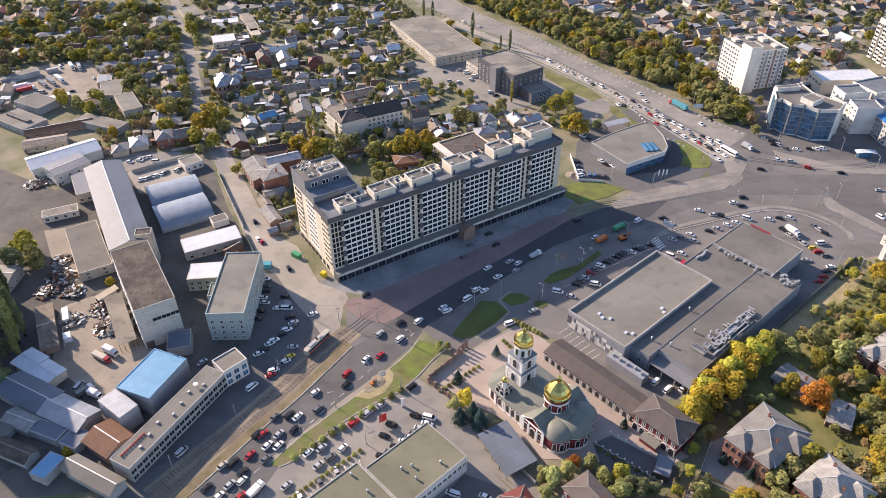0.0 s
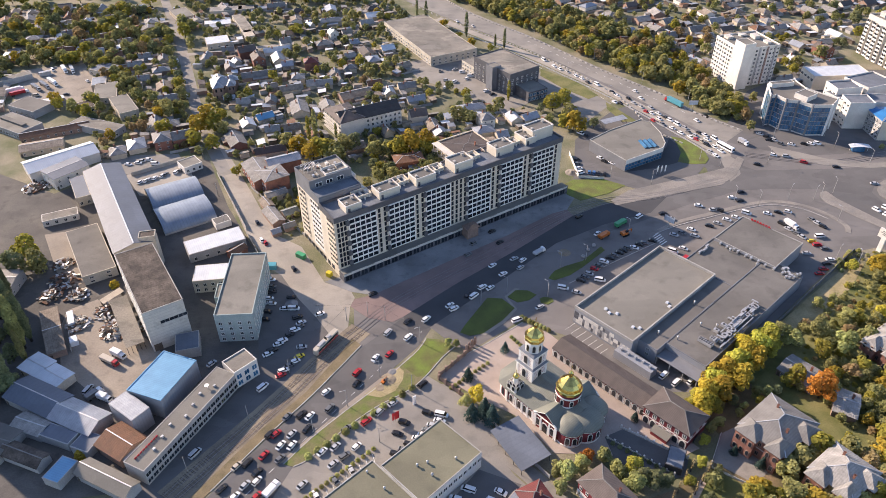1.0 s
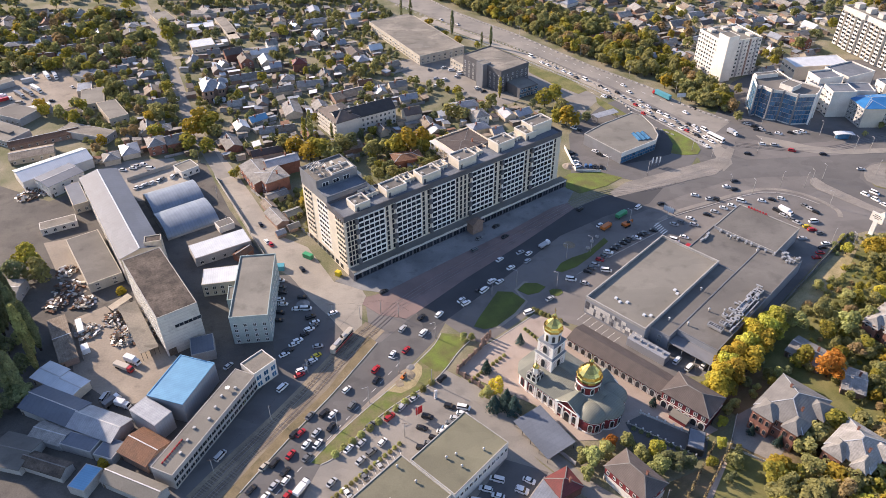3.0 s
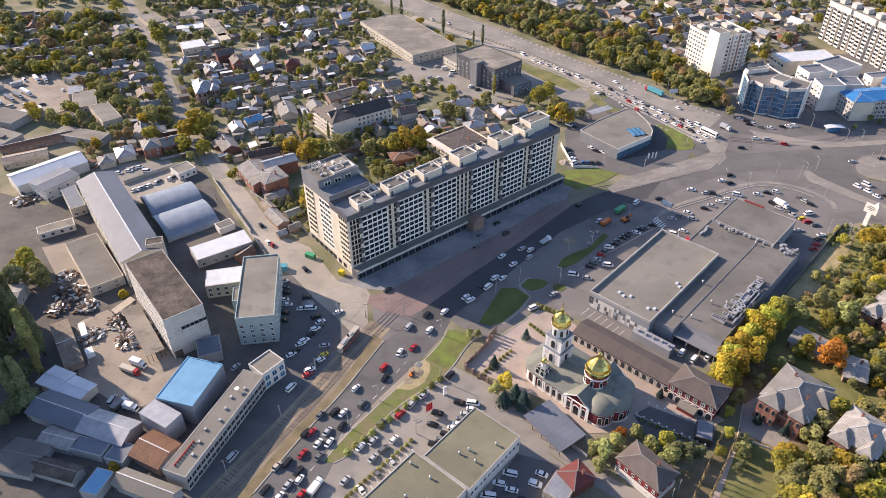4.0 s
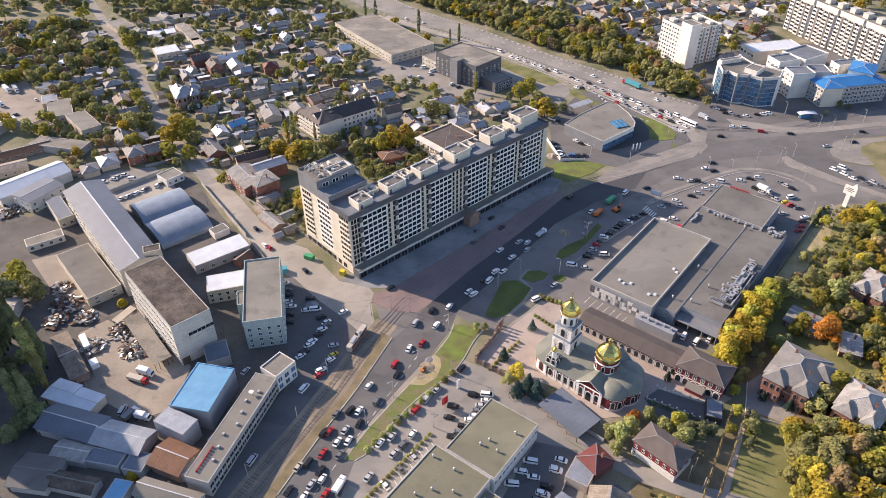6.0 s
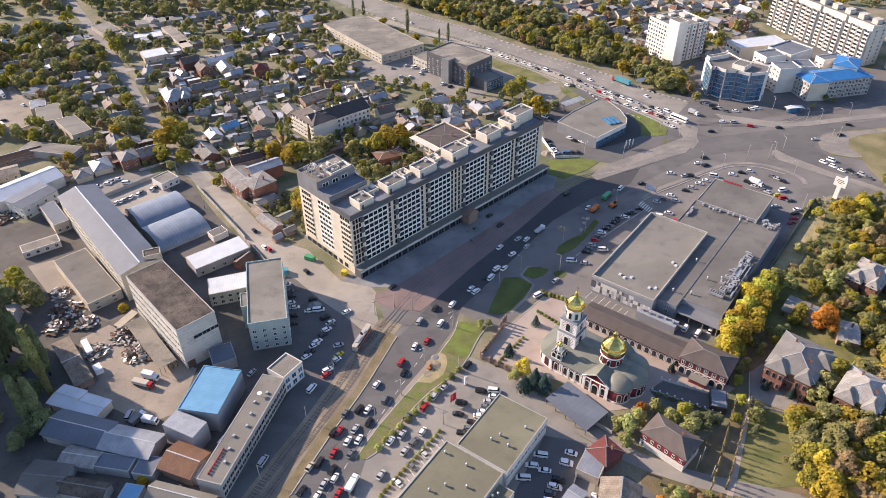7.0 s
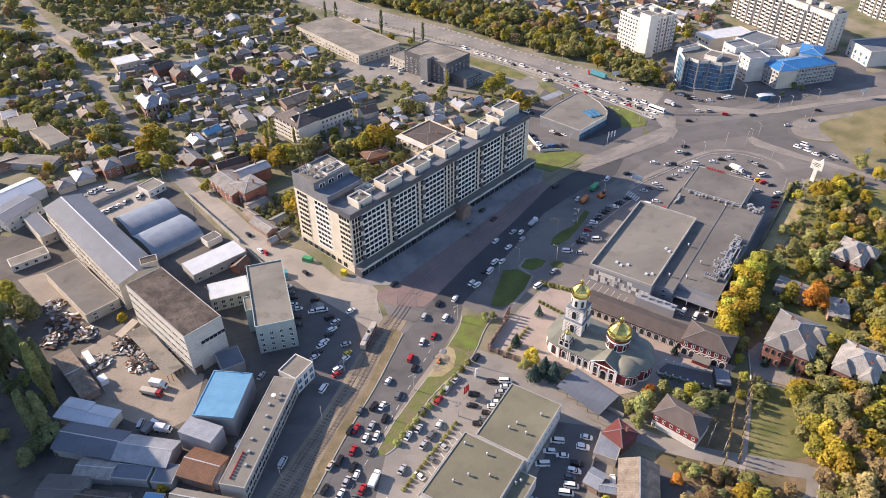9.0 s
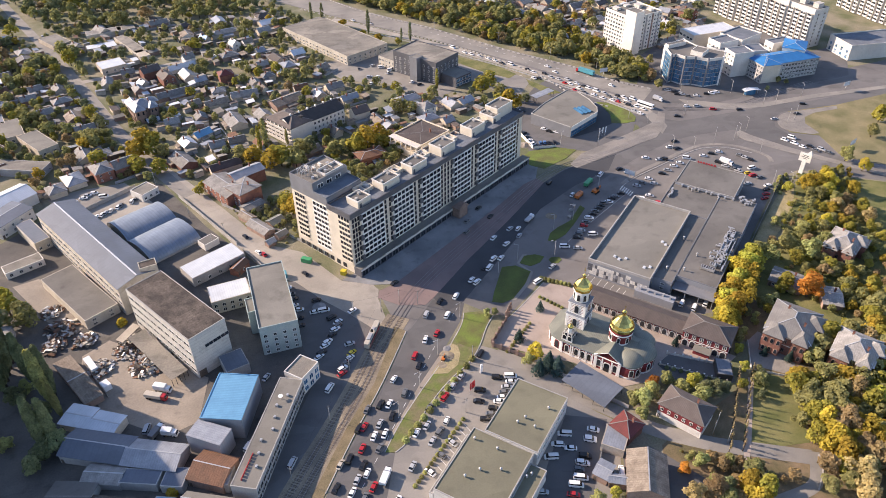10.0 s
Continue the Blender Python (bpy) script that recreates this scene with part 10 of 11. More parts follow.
plot(195, 738, 13.8, 8.1, 117, False)
plot(116, 762, 11.1, 9.5, 100, False)
plot(425, 623, 12.1, 7.6, 203, False)
plot(344, 686, 9.6, 8.6, 114, False)
plot(158, 764, 11.6, 8.2, 196, False)
plot(411, 648, 13.4, 10, 213, False)
plot(236, 741, 10.2, 9, 112, False)
plot(446, 625, 12.3, 8.4, 192, False)
plot(285, 724, 9.8, 7.9, 116, False)
plot(195, 758, 12.8, 9.2, 187, False)
plot(108, 783, 13, 10.4, 194, False)
plot(301, 722, 9.6, 8.6, 193, False)
plot(135, 782, 11.7, 10.1, 109, False)
plot(256, 744, 15, 9.2, 205, False)
plot(407, 666, 9.5, 9.8, 107, False)
plot(214, 764, 9.4, 10.3, 203, False)
plot(465, 629, 12.7, 10.2, 101, False)
plot(489, 612, 14.4, 10.1, 198, False)
plot(389, 687, 13.2, 9.8, 111, False)
plot(278, 745, 9.8, 10.1, 107, False)
plot(179, 780, 10, 9.2, 118, False)
plot(359, 706, 13, 9.3, 109, False)
plot(446, 649, 9.2, 9.4, 192, False)
plot(429, 662, 14.9, 10.1, 198, False)
plot(199, 775, 9.7, 7.6, 195, False)
plot(326, 725, 13.9, 8.3, 200, False)
plot(237, 763, 11.6, 7.8, 195, False)
plot(215, 781, 10, 7.6, 113, False)
plot(515, 609, 12.7, 10.4, 119, False)
plot(470, 647, 14.4, 10.2, 109, False)
plot(279, 762, 12.2, 10.2, 195, False)
plot(403, 699, 11.4, 7.7, 212, False)
plot(361, 724, 9.1, 8.8, 206, False)
plot(302, 758, 12.3, 8.5, 199, False)
plot(431, 686, 11.4, 10.4, 201, False)
plot(260, 778, 14.3, 10, 103, False)
plot(386, 720, 11, 9.5, 206, False)
plot(346, 743, 9.7, 9.9, 101, False)
plot(492, 648, 11.9, 8.3, 115, False)
plot(277, 779, 12, 9, 198, False)
plot(320, 762, 11.5, 9.4, 104, False)
plot(452, 687, 9.8, 9.3, 102, False)
plot(550, 611, 13.7, 9, 206, False)
plot(470, 680, 13.5, 10.5, 206, False)
plot(488, 667, 13.2, 7.6, 104, False)
plot(409, 723, 14.5, 9.7, 195, False)
plot(345, 760, 10.7, 9.3, 115, False)
plot(306, 781, 14, 9.9, 202, False)
plot(384, 741, 11.7, 9.5, 108, False)
plot(449, 705, 13.1, 8, 191, False)
plot(529, 646, 9.7, 8, 207, False)
plot(428, 722, 12.1, 9.7, 107, False)
plot(512, 662, 13.2, 9.2, 201, False)
plot(469, 700, 13.8, 7.7, 104, False)
plot(411, 743, 9.3, 10.2, 112, False)
plot(445, 723, 9.2, 8, 112, False)
plot(428, 741, 13.4, 8.6, 108, False)
plot(509, 684, 10.2, 8.7, 106, False)
plot(406, 757, 13.2, 8.5, 114, False)
plot(532, 668, 9.4, 9.6, 99, False)
plot(615, 590, 10.9, 8.2, 104, False)
plot(465, 723, 13.8, 9.9, 112, False)
plot(450, 744, 13.5, 8.2, 108, False)
plot(470, 744, 9.5, 8.9, 111, False)
plot(452, 764, 14.8, 9.5, 104, False)
for x, y, l, w, turn, roof in ((-191, 598, 13, 9, 12, "roof_white"), (-180, 599, 9, 12, 16, "roof_white"), (-188, 589, 6, 8, 16, "roof_zinc"), (-164.5, 595, 9, 46, 24, "felt_patched"), (-155.5, 571, 8, 16, 24, "plaster"), (-187, 633, 28, 11, 10, "slate"), (-170, 636, 14, 10, 12, "felt"), (-143, 643, 16, 9, 14, "felt_patched"), (-160, 560, 5, 7, 20, "roof_white"), (-163, 552.5, 7, 3, 20, "roof_white")):
    flat_block("yard_store", "low yard store with a %s roof" % {"roof_white": "white sheet-metal", "roof_zinc": "pale zinc", "felt_patched": "patched felt", "plaster": "beige felt", "slate": "grey slate", "felt": "grey felt"}[roof], "shed", x, y, l, w, turn, 3.2, "dirty_white", roof, 0.1)
YARDS = [(f[0], f[1], f[2], f[3], math.degrees(f[4])) for f in FEET[HOMES:]]
for yard in YARDS:
    yard_bits(*yard)
tagged(part("far_houses", FAR_HOUSES, FAR_SLOTS), "small far houses and sheds with slate and metal roofs", "houses", kind="stuff")

# ---- trees ----
plant(90.5, 171, 12, "yellow")
plant(99.8, 177.9, 13, "yellow")
plant(108.6, 183.1, 13, "yellow")
plant(118.5, 193.2, 12, "yellow")
plant(127.8, 200.2, 10, "lime")
plant(95, 171.9, 9, "lime")
plant(131.5, 209.8, 9, "lime")
plant(124.1, 205.8, 8, "lime")
plant(138.8, 177.7, 14, "orange")
plant(133.2, 186.3, 9, "lime")
plant(149.4, 199.3, 9, "lime")
plant(140.3, 206.5, 9, "green")
plant(160.1, 202, 11, "green")
plant(183.5, 220, 9, "yellow")
plant(204.3, 251.4, 11, "yellow")
plant(211.9, 251.2, 11, "yellow")
plant(205.7, 243.9, 9, "lime")
plant(161.2, 229.1, 6, "olive")
plant(152.8, 211.7, 10, "olive")
plant(168.7, 218.8, 8, "olive")
plant(170.4, 205, 10, "green")
plant(199.6, 230.7, 9, "brown")
plant(107.7, 163.9, 6, "lime")
plant(114.7, 174.8, 5, "lime")
plant(97.3, 153, 5, "spruce", "spruce")
plant(104.8, 147.2, 6, "spruce", "spruce")
plant(88.1, 157.3, 5, "lime")
plant(84.2, 148.2, 5, "lime")
plant(77.5, 140.7, 5, "lime")
plant(44.3, 151.4, 6, "orange")
plant(36.3, 144.8, 9, "green")
plant(41.4, 147, 8, "olive")
plant(33.8, 146.1, 7, "green")
plant(33.5, 139.2, 6, "green")
plant(50.6, 151.2, 7, "green")
plant(53.7, 145.5, 7, "green")
plant(59.8, 147.2, 7, "lime")
plant(58.1, 138.9, 9, "green")
plant(65.4, 140.7, 8, "dark")
plant(70, 140.9, 6, "dark")
plant(62.2, 142.9, 7, "dark")
plant(10.2, 172.7, 10, "spruce", "spruce")
plant(12.7, 169.5, 10, "spruce", "spruce")
plant(5.4, 171.1, 9, "spruce", "spruce")
plant(8, 180, 8, "yellow")
plant(3.6, 177.3, 6, "olive")
plant(21, 205.8, 6, "spruce", "spruce")
plant(5, 191, 7, "spruce", "spruce")
plant(65.9, 168.9, 5, "spruce", "spruce")
plant(1.1, 209.4, 4, "green")
plant(-2.5, 210, 4, "green")
plant(-202.3, 273.6, 15, "lime")
plant(-193.5, 263.9, 14, "green")
plant(-204.6, 264.3, 13, "dark")
plant(-177.7, 217.5, 27, "dark", "poplar")
plant(-178.6, 213.3, 29, "olive", "poplar")
plant(-186.9, 227.1, 27, "dark", "poplar")
plant(-177.4, 190.3, 28, "dark", "poplar")
plant(-173.6, 190.7, 26, "dark", "poplar")
plant(-177.7, 186, 9, "dark")
plant(-180.1, 181.2, 9, "dark")
plant(-179.7, 206, 9, "dark")
plant(-174, 204.9, 18, "olive", "poplar")
plant(-172.5, 188.7, 10, "dark")
plant(-190, 216.2, 10, "dark")
plant(-78.7, 391.1, 21, "green", "poplar", near=False)
plant(-82.2, 387.9, 18.2, "lime", "poplar", near=False)
plant(-65.8, 389.5, 12.6, "olive", "poplar", near=False)
plant(-72.2, 368.2, 14, "lime", near=False)
plant(-77.2, 366.6, 12.6, "yellow", near=False)
plant(-87.3, 376, 11.2, "yellow", near=False)
plant(-94.1, 380.6, 11.2, "olive", near=False)
plant(-20.3, 371.3, 15.4, "yellow", near=False)
plant(-26.6, 369.1, 14, "lime", near=False)
plant(-10.7, 380.6, 12.6, "yellow", near=False)
plant(-15.1, 372.4, 9.8, "lime", near=False)
plant(-40.8, 368.5, 11.2, "green", near=False)
plant(-33.9, 371.9, 9.8, "green", near=False)
plant(-43.5, 381.7, 8.4, "green", near=False)
plant(-53.8, 377.7, 11.2, "dark", near=False)
plant(-58.9, 373.9, 12.6, "olive", near=False)
plant(-64.1, 364.5, 12.6, "green", near=False)
plant(-37.6, 341.6, 8, "green", near=False)
plant(-42.9, 333.3, 8, "olive", near=False)
plant(-29.5, 343.5, 8, "olive", near=False)
plant(45.5, 443.3, 15, "lime", "poplar", near=False)
plant(37.4, 425.4, 11.2, "olive", near=False)
plant(9.8, 414.5, 11, "olive", near=False)
plant(16.7, 410.4, 10, "olive", near=False)
plant(73.5, 427.2, 12.5, "lime", near=False)
plant(81.5, 435.2, 12.5, "lime", near=False)
plant(82.2, 415.4, 11.2, "olive", near=False)
plant(82.1, 398.6, 13.8, "yellow", near=False)
plant(85.2, 396.2, 11.2, "yellow", near=False)
plant(76.9, 402.8, 10, "lime", near=False)
plant(95.8, 402.1, 7.5, "dark", near=False)
plant(-148.7, 412.1, 15.4, "yellow", near=False)
plant(-152.9, 403.6, 12.6, "yellow", near=False)
plant(-144.8, 406, 12.6, "lime", near=False)
plant(-140.3, 382.1, 9.8, "lime", near=False)
plant(-137.4, 399.5, 9.8, "olive", near=False)
plant(-152.2, 386.5, 11.2, "lime", near=False)
plant(-119.5, 350.4, 6, "lime", near=False)
plant(-117.1, 357.2, 5, "lime", near=False)
plant(-206.5, 570.1, 13, "lime", near=False)
plant(-214.3, 592, 12, "green", near=False)
plant(-205.7, 587.2, 10, "green", near=False)
plant(-199, 559.5, 7, "green", near=False)
plant(-132.4, 453.1, 9, "lime", near=False)
plant(-134.3, 445.8, 8, "olive", near=False)
plant(-114.9, 570.5, 11, "lime", near=False)
plant(-72.3, 605.8, 10, "olive", near=False)
plant(-50.2, 482.5, 9, "olive", near=False)
plant(-39.7, 489.8, 10, "olive", near=False)
plant(-32.6, 506.2, 9, "olive", near=False)
plant(-59.8, 505.2, 9, "lime", near=False)
plant(-250.6, 510.3, 9, "lime", near=False)
plant(-275.7, 518.2, 10, "lime", near=False)
plant(-280.8, 515.3, 9, "lime", near=False)
plant(-263.7, 530.1, 9, "olive", near=False)
plant(-240.3, 530.8, 8, "dark", near=False)
plant(-249.3, 527.8, 9, "olive", near=False)
plant(-105.2, 548.5, 8, "olive", near=False)
plant(-259.5, 650.1, 11, "lime", near=False)
plant(-275.6, 631, 11, "lime", near=False)
plant(-283.8, 627, 10, "olive", near=False)
plant(-53, 619.2, 7, "yellow", near=False)
plant(-17.4, 608.4, 17, "dark", "poplar", near=False)
plant(-9.5, 597.8, 19, "dark", "poplar", near=False)
plant(23.1, 565.2, 20, "dark", "poplar", near=False)
plant(51.5, 537.8, 16, "dark", "poplar", near=False)
plant(44.2, 537.5, 12, "dark", "poplar", near=False)
plant(5.3, 584.7, 8, "yellow", near=False)
plant(-0.8, 570.9, 7, "lime", near=False)
plant(16.3, 557.4, 7, "lime", near=False)
plant(25.7, 541.5, 8, "yellow", near=False)
plant(40.4, 533.4, 6, "lime", near=False)
plant(193.6, 396.1, 7, "olive", near=False)
plant(197.6, 433.1, 8, "lime", near=False)
plant(210.3, 437.3, 7, "olive", near=False)
plant(200, 424.3, 7, "lime", near=False)
plant(256.1, 494.7, 8, "lime", near=False)
plant(257, 482.5, 8, "lime", near=False)
plant(278.8, 377.7, 5, "green", near=False)
plant(282.6, 374, 4, "green", near=False)
plant(263.3, 368.8, 4, "green", near=False)
plant(209.2, 473.2, 8, "green", near=False)
plant(-261.8, 448.5, 9, "yellow", near=False)
plant(-255.5, 439.4, 9, "lime", near=False)
plant(-238.2, 430.9, 7, "lime", near=False)
plant(-155, 252.5, 4, "yellow", "bush")
plant(-134.2, 157.9, 4, "yellow", "bush")
plant(-128.9, 162.1, 3, "yellow", "bush")
plant(-90.5, 181.5, 4, "dark")
plant(-88.6, 185.4, 4, "brown")
plant(-96.4, 174.7, 3, "dark", "bush")
plant(-99, 168.6, 3, "dark", "bush")
plant(-190.3, 407, 8, "brown", near=False)
plant(-195, 405.1, 7, "brown", near=False)
plant(-206.7, 386.1, 7, "brown", near=False)
plant(-210.3, 381, 6, "olive", near=False)
plant(114.4, 122.2, 11, "brown")
plant(128.8, 130.4, 10, "olive")
plant(104.4, 122.5, 11, "olive")
plant(108.9, 133.6, 10, "olive")
plant(111.1, 142.4, 10, "olive")
plant(100.1, 112.2, 12, "brown")
plant(104, 105.6, 12, "yellow")
plant(90.3, 106.9, 13, "yellow")
plant(93.8, 114.6, 11, "yellow")
plant(89.3, 100.1, 12, "yellow")
plant(89.7, 92.8, 12, "brown")
plant(100, 97.2, 11, "brown")
plant(81.9, 98.9, 9, "brown")
plant(85.4, 85.4, 11, "brown")
plant(55.5, 97.5, 10, "lime")
plant(51.9, 101.3, 9, "yellow")
plant(50.2, 94.7, 10, "yellow")
plant(119.9, 118.1, 10, "lime")
plant(121.5, 132.7, 10, "brown")
plant(98.3, 128.4, 9, "olive")
plant(86.9, 118.7, 7, "olive")
plant(130.9, 146.2, 10, "lime")
plant(139.7, 143.4, 10, "brown")
plant(39.9, 102.8, 9, "brown")
plant(31.8, 103.5, 8, "brown")
plant(48.1, 110.8, 6, "brown")
plant(34.8, 113.5, 5, "orange")
plant(7.7, 112.3, 5, "lime")
plant(1.1, 111.8, 6, "olive")
plant(188.5, 254.1, 7, "lime")
plant(200.4, 253.6, 10, "yellow")
plant(213.4, 255.7, 10, "yellow")
plant(243.8, 272.6, 10, "olive")
plant(244.2, 259.8, 9, "yellow")
plant(280, 291.7, 9, "olive")
plant(299.6, 306.3, 12, "lime", near=False)
plant(220.3, 242, 9, "yellow")
plant(208.5, 217.1, 9, "brown")
plant(204.3, 236.1, 8, "olive")
plant(125.8, 115.2, 12, "yellow")
plant(109.6, 93.7, 12, "brown")
plant(156.5, 137.5, 11, "lime")
plant(93.8, 80.2, 12, "yellow")
plant(129, 103, 12, "brown")
plant(255.7, 247.5, 11, "yellow")
plant(216.1, 203.3, 10, "olive")
plant(85.6, 145.1, 7.5, "brown", "bare")
plant(79.9, 146, 7.5, "brown", "bare")
plant(82, 141, 7.5, "brown", "bare")
plant(76.4, 141.9, 7.5, "brown", "bare")
plant(78.6, 137, 7.5, "brown", "bare")
plant(73, 137.8, 7.5, "brown", "bare")
plant(75.2, 133.1, 7.5, "brown", "bare")
plant(69.8, 133.9, 7.5, "brown", "bare")
plant(72, 129.3, 7.5, "brown", "bare")
plant(66.6, 130.1, 7.5, "brown", "bare")
plant(68.8, 125.6, 7.5, "brown", "bare")
plant(63.5, 126.4, 7.5, "brown", "bare")
plant(65.7, 122, 7.5, "brown", "bare")
plant(60.5, 122.8, 7.5, "brown", "bare")
plant(62.7, 118.5, 7.5, "brown", "bare")
plant(57.5, 119.3, 7.5, "brown", "bare")
plant(59.8, 115.1, 7.5, "brown", "bare")
plant(54.6, 115.9, 7.5, "brown", "bare")
plant(-17.2, 186.6, 2.6, "green", "bush")
plant(-20.8, 183.4, 2.6, "green", "bush")
plant(-24.4, 180.4, 2.6, "green", "bush")
plant(-27.9, 177.4, 2.6, "green", "bush")
plant(-31.3, 174.5, 2.6, "green", "bush")
plant(-34.7, 171.6, 2.6, "green", "bush")
plant(-38, 168.8, 2.6, "green", "bush")
plant(-41.2, 166, 2.6, "green", "bush")
plant(-44.4, 163.3, 2.6, "green", "bush")
plant(-47.5, 160.6, 2.6, "green", "bush")
plant(-50.5, 158, 2.6, "green", "bush")
plant(-53.5, 155.4, 2.6, "green", "bush")
plant(-30.6, 158.4, 1.5, "olive", "bush")
plant(-32.4, 156.8, 1.5, "olive", "bush")
plant(-34.1, 155.2, 1.5, "olive", "bush")
plant(-35.9, 153.7, 1.5, "olive", "bush")
plant(-37.6, 152.1, 1.5, "olive", "bush")
plant(-39.3, 150.6, 1.5, "olive", "bush")
plant(-41, 149.1, 1.5, "olive", "bush")
plant(-42.6, 147.6, 1.5, "olive", "bush")
plant(-44.3, 146.1, 1.5, "olive", "bush")
plant(-45.9, 144.6, 1.5, "olive", "bush")
plant(-47.5, 143.2, 1.5, "olive", "bush")
plant(-49.1, 141.7, 1.5, "olive", "bush")
plant(-50.6, 140.3, 1.5, "olive", "bush")
plant(-52.2, 138.9, 1.5, "olive", "bush")
plant(-53.7, 137.5, 1.5, "olive", "bush")
plant(-55.3, 136.1, 1.5, "olive", "bush")
GREENS = ["green"] * 8 + ["dark"] * 6 + ["olive"] * 5 + ["lime"] * 3 + ["brown"]
AUTUMN = ["olive"] * 6 + ["brown"] * 2 + ["lime"] * 3 + ["yellow"] * 1 + ["green"] * 4
GOLDEN = ["lime"] * 3 + ["olive"] * 3 + ["yellow"] * 2 + ["green"] * 2 + ["brown"]
SHADY = ["dark", "dark", "green", "olive"]
wood([(3.3, 669.8), (36.1, 634.6), (76.4, 575.8), (123.8, 501.9), (158.4, 460), (170.1, 430.2), (189.8, 405), (202.1, 412), (194.5, 473.3), (182.5, 537.9), (148.5, 585.2), (98.4, 632.2), (44.1, 693)], 3.8, ['olive'] * 6 + ['lime'] * 3 + ['brown'] + ['green'] * 3 + ['yellow'], 5, 12, 430)
wood([(-430, 650), (-240, 640), (-218, 590), (-182.7, 476.6), (-143.6, 376), (-152.5, 370.8), (-187.3, 357.6), (-245.9, 435.8), (-420, 470)], 4.3, GREENS + AUTUMN, 3.5, 11, 640)
wood([(-720, 900), (-720, 640), (-420, 655), (-240, 668), (-195, 652), (-100, 648), (-60, 660), (-95, 740), (-150, 860), (-300, 980), (-560, 1000)], 6.6, GREENS + AUTUMN, 8, 14, 720)
wood([(-272.6, 795.4), (-64.3, 759.8), (-26.5, 614.5), (-15.6, 510.2), (19.3, 453), (48.7, 438.8), (73.5, 425.7), (72, 404.4), (5, 407.1), (-40.9, 373.1), (-74.5, 364.8), (-87.6, 367), (-107.8, 377), (-132.3, 391.4), (-167.9, 474.2), (-207.4, 564.9)], 4.0, GREENS + AUTUMN[:4], 2.2, 8.0, 640, margin=1.0)
wood([(-74.5, 364.8), (-40.9, 373.1), (3.9, 399.2), (10.4, 370.4), (-30.9, 329.5), (-46.6, 360.4)], 3.4, GREENS, 3.5, 7, 70)
wood([(53.3, 760.6), (460, 735.2), (746.6, 685.9), (591.9, 525.8), (350.8, 551.4), (250.9, 477.5), (211.7, 461.8), (187.1, 550.5), (137, 617.6)], 5.0, AUTUMN + GREENS, 4.5, 11, 470)
wood([(215.8, 267.4), (236, 261.5), (188.7, 175.2), (147.3, 150.4), (143.5, 169.1), (128, 184.8), (170.9, 219.7)], 3.6, GOLDEN, 3.5, 7.5, 110)
wood([(202.6, 269.5), (236, 261.5), (188.7, 175.2), (147.3, 150.4), (143.5, 169.1), (125.1, 188.7), (165.5, 224.9)], 2.6, ['olive', 'lime', 'green', 'brown'], 1.2, 3.0, 120, "bush")
wood([(185.4, 261.7), (199.2, 271.7), (204.2, 270.9), (190.7, 255.8), (180.9, 250.9)], 2.4, ["olive", "green", "dark"], 1.4, 3.0, 16, "bush", near=True)
wood([(144.1, 214.9), (160.8, 225.6), (181.8, 242.6), (194.9, 252.6), (203.0, 241.6), (183.8, 222.0), (156.2, 209.8)], 3.2, ["olive", "green", "lime", "brown"], 2.0, 4.5, 44, "bush")
wood([(102.3, 146.3), (175.1, 164.2), (122.8, 85.3), (74.7, 92.8)], 3.6, ['yellow', 'lime', 'lime', 'brown', 'olive', 'olive'], 7, 12, 90)
wood([(12.7, 126.4), (59.4, 114.9), (48.8, 100.5), (6.9, 107)], 6, GREENS, 5, 8, 14, near=True)
wood([(-249.7, 290.7), (-216.5, 289.8), (-194.4, 249.8), (-179.8, 190.5), (-173.7, 155.4), (-196.5, 154.7)], 4.5, SHADY, 6, 9, 8, near=True)
wood([(102.3, 188.8), (114, 187), (126.2, 181.7), (108.8, 168.3), (91.3, 162.1)], 4, SHADY, 3.5, 6, 14, near=True)
wood([(-95.7, 331.1), (-74.4, 333.5), (-72.8, 290.3), (-85.7, 297.3)], 3.5, ['green', 'olive'], 3, 5, 14)
wood([(-118.8, 352.7), (-101.5, 326.4), (-85.5, 292.3), (-74.2, 283.3), (-75.6, 286.9), (-98.8, 331.6), (-114.3, 355.1)], 2.5, ['olive', 'lime'], 1.0, 2.2, 30, "bush")
wood([(147.6, 195.9), (183.9, 190.1), (166.7, 153.2), (139.8, 163.5)], 3.2, GOLDEN, 4, 8, 40)
wood([(-309.7, 726.1), (-255.7, 667.9), (-200.9, 529.7), (-144.5, 382.9), (-137, 374.9), (-200.8, 552.1), (-263.1, 701.2)], 4, GREENS, 3, 6, 60)
# Tall poplars mostly out of view, added to throw shade over the sheds.
wood([(-324.6, 302.6), (-243.7, 257.6), (-225.9, 227.2), (-209.2, 189.8), (-202.1, 143.3), (-241.5, 149.4)], 4, SHADY, 26, 33, 60, "poplar")
wood([(-241.7, 635.9), (-198.8, 518.7), (-159.5, 417.9), (-139.4, 368.7), (-144.7, 372.2), (-163.6, 411), (-199, 498.4), (-243.3, 622.2)], 3, GREENS, 2.5, 6, 70, road=3.5)
wood([(-239.9, 650.2), (-190.7, 522.7), (-152.5, 422.2), (-137.6, 394.4), (-124.8, 366.4), (-119.9, 365.6), (-147.4, 431.8), (-184, 526.9), (-236.5, 657.1)], 3, GREENS, 2.5, 6, 70, road=3.5)
plant(-1.9, 186.4, 1.5, "olive", "bush")
plant(-0.2, 187.8, 1.5, "olive", "bush")
plant(1.4, 189.1, 1.5, "olive", "bush")
plant(3, 190.5, 1.5, "olive", "bush")
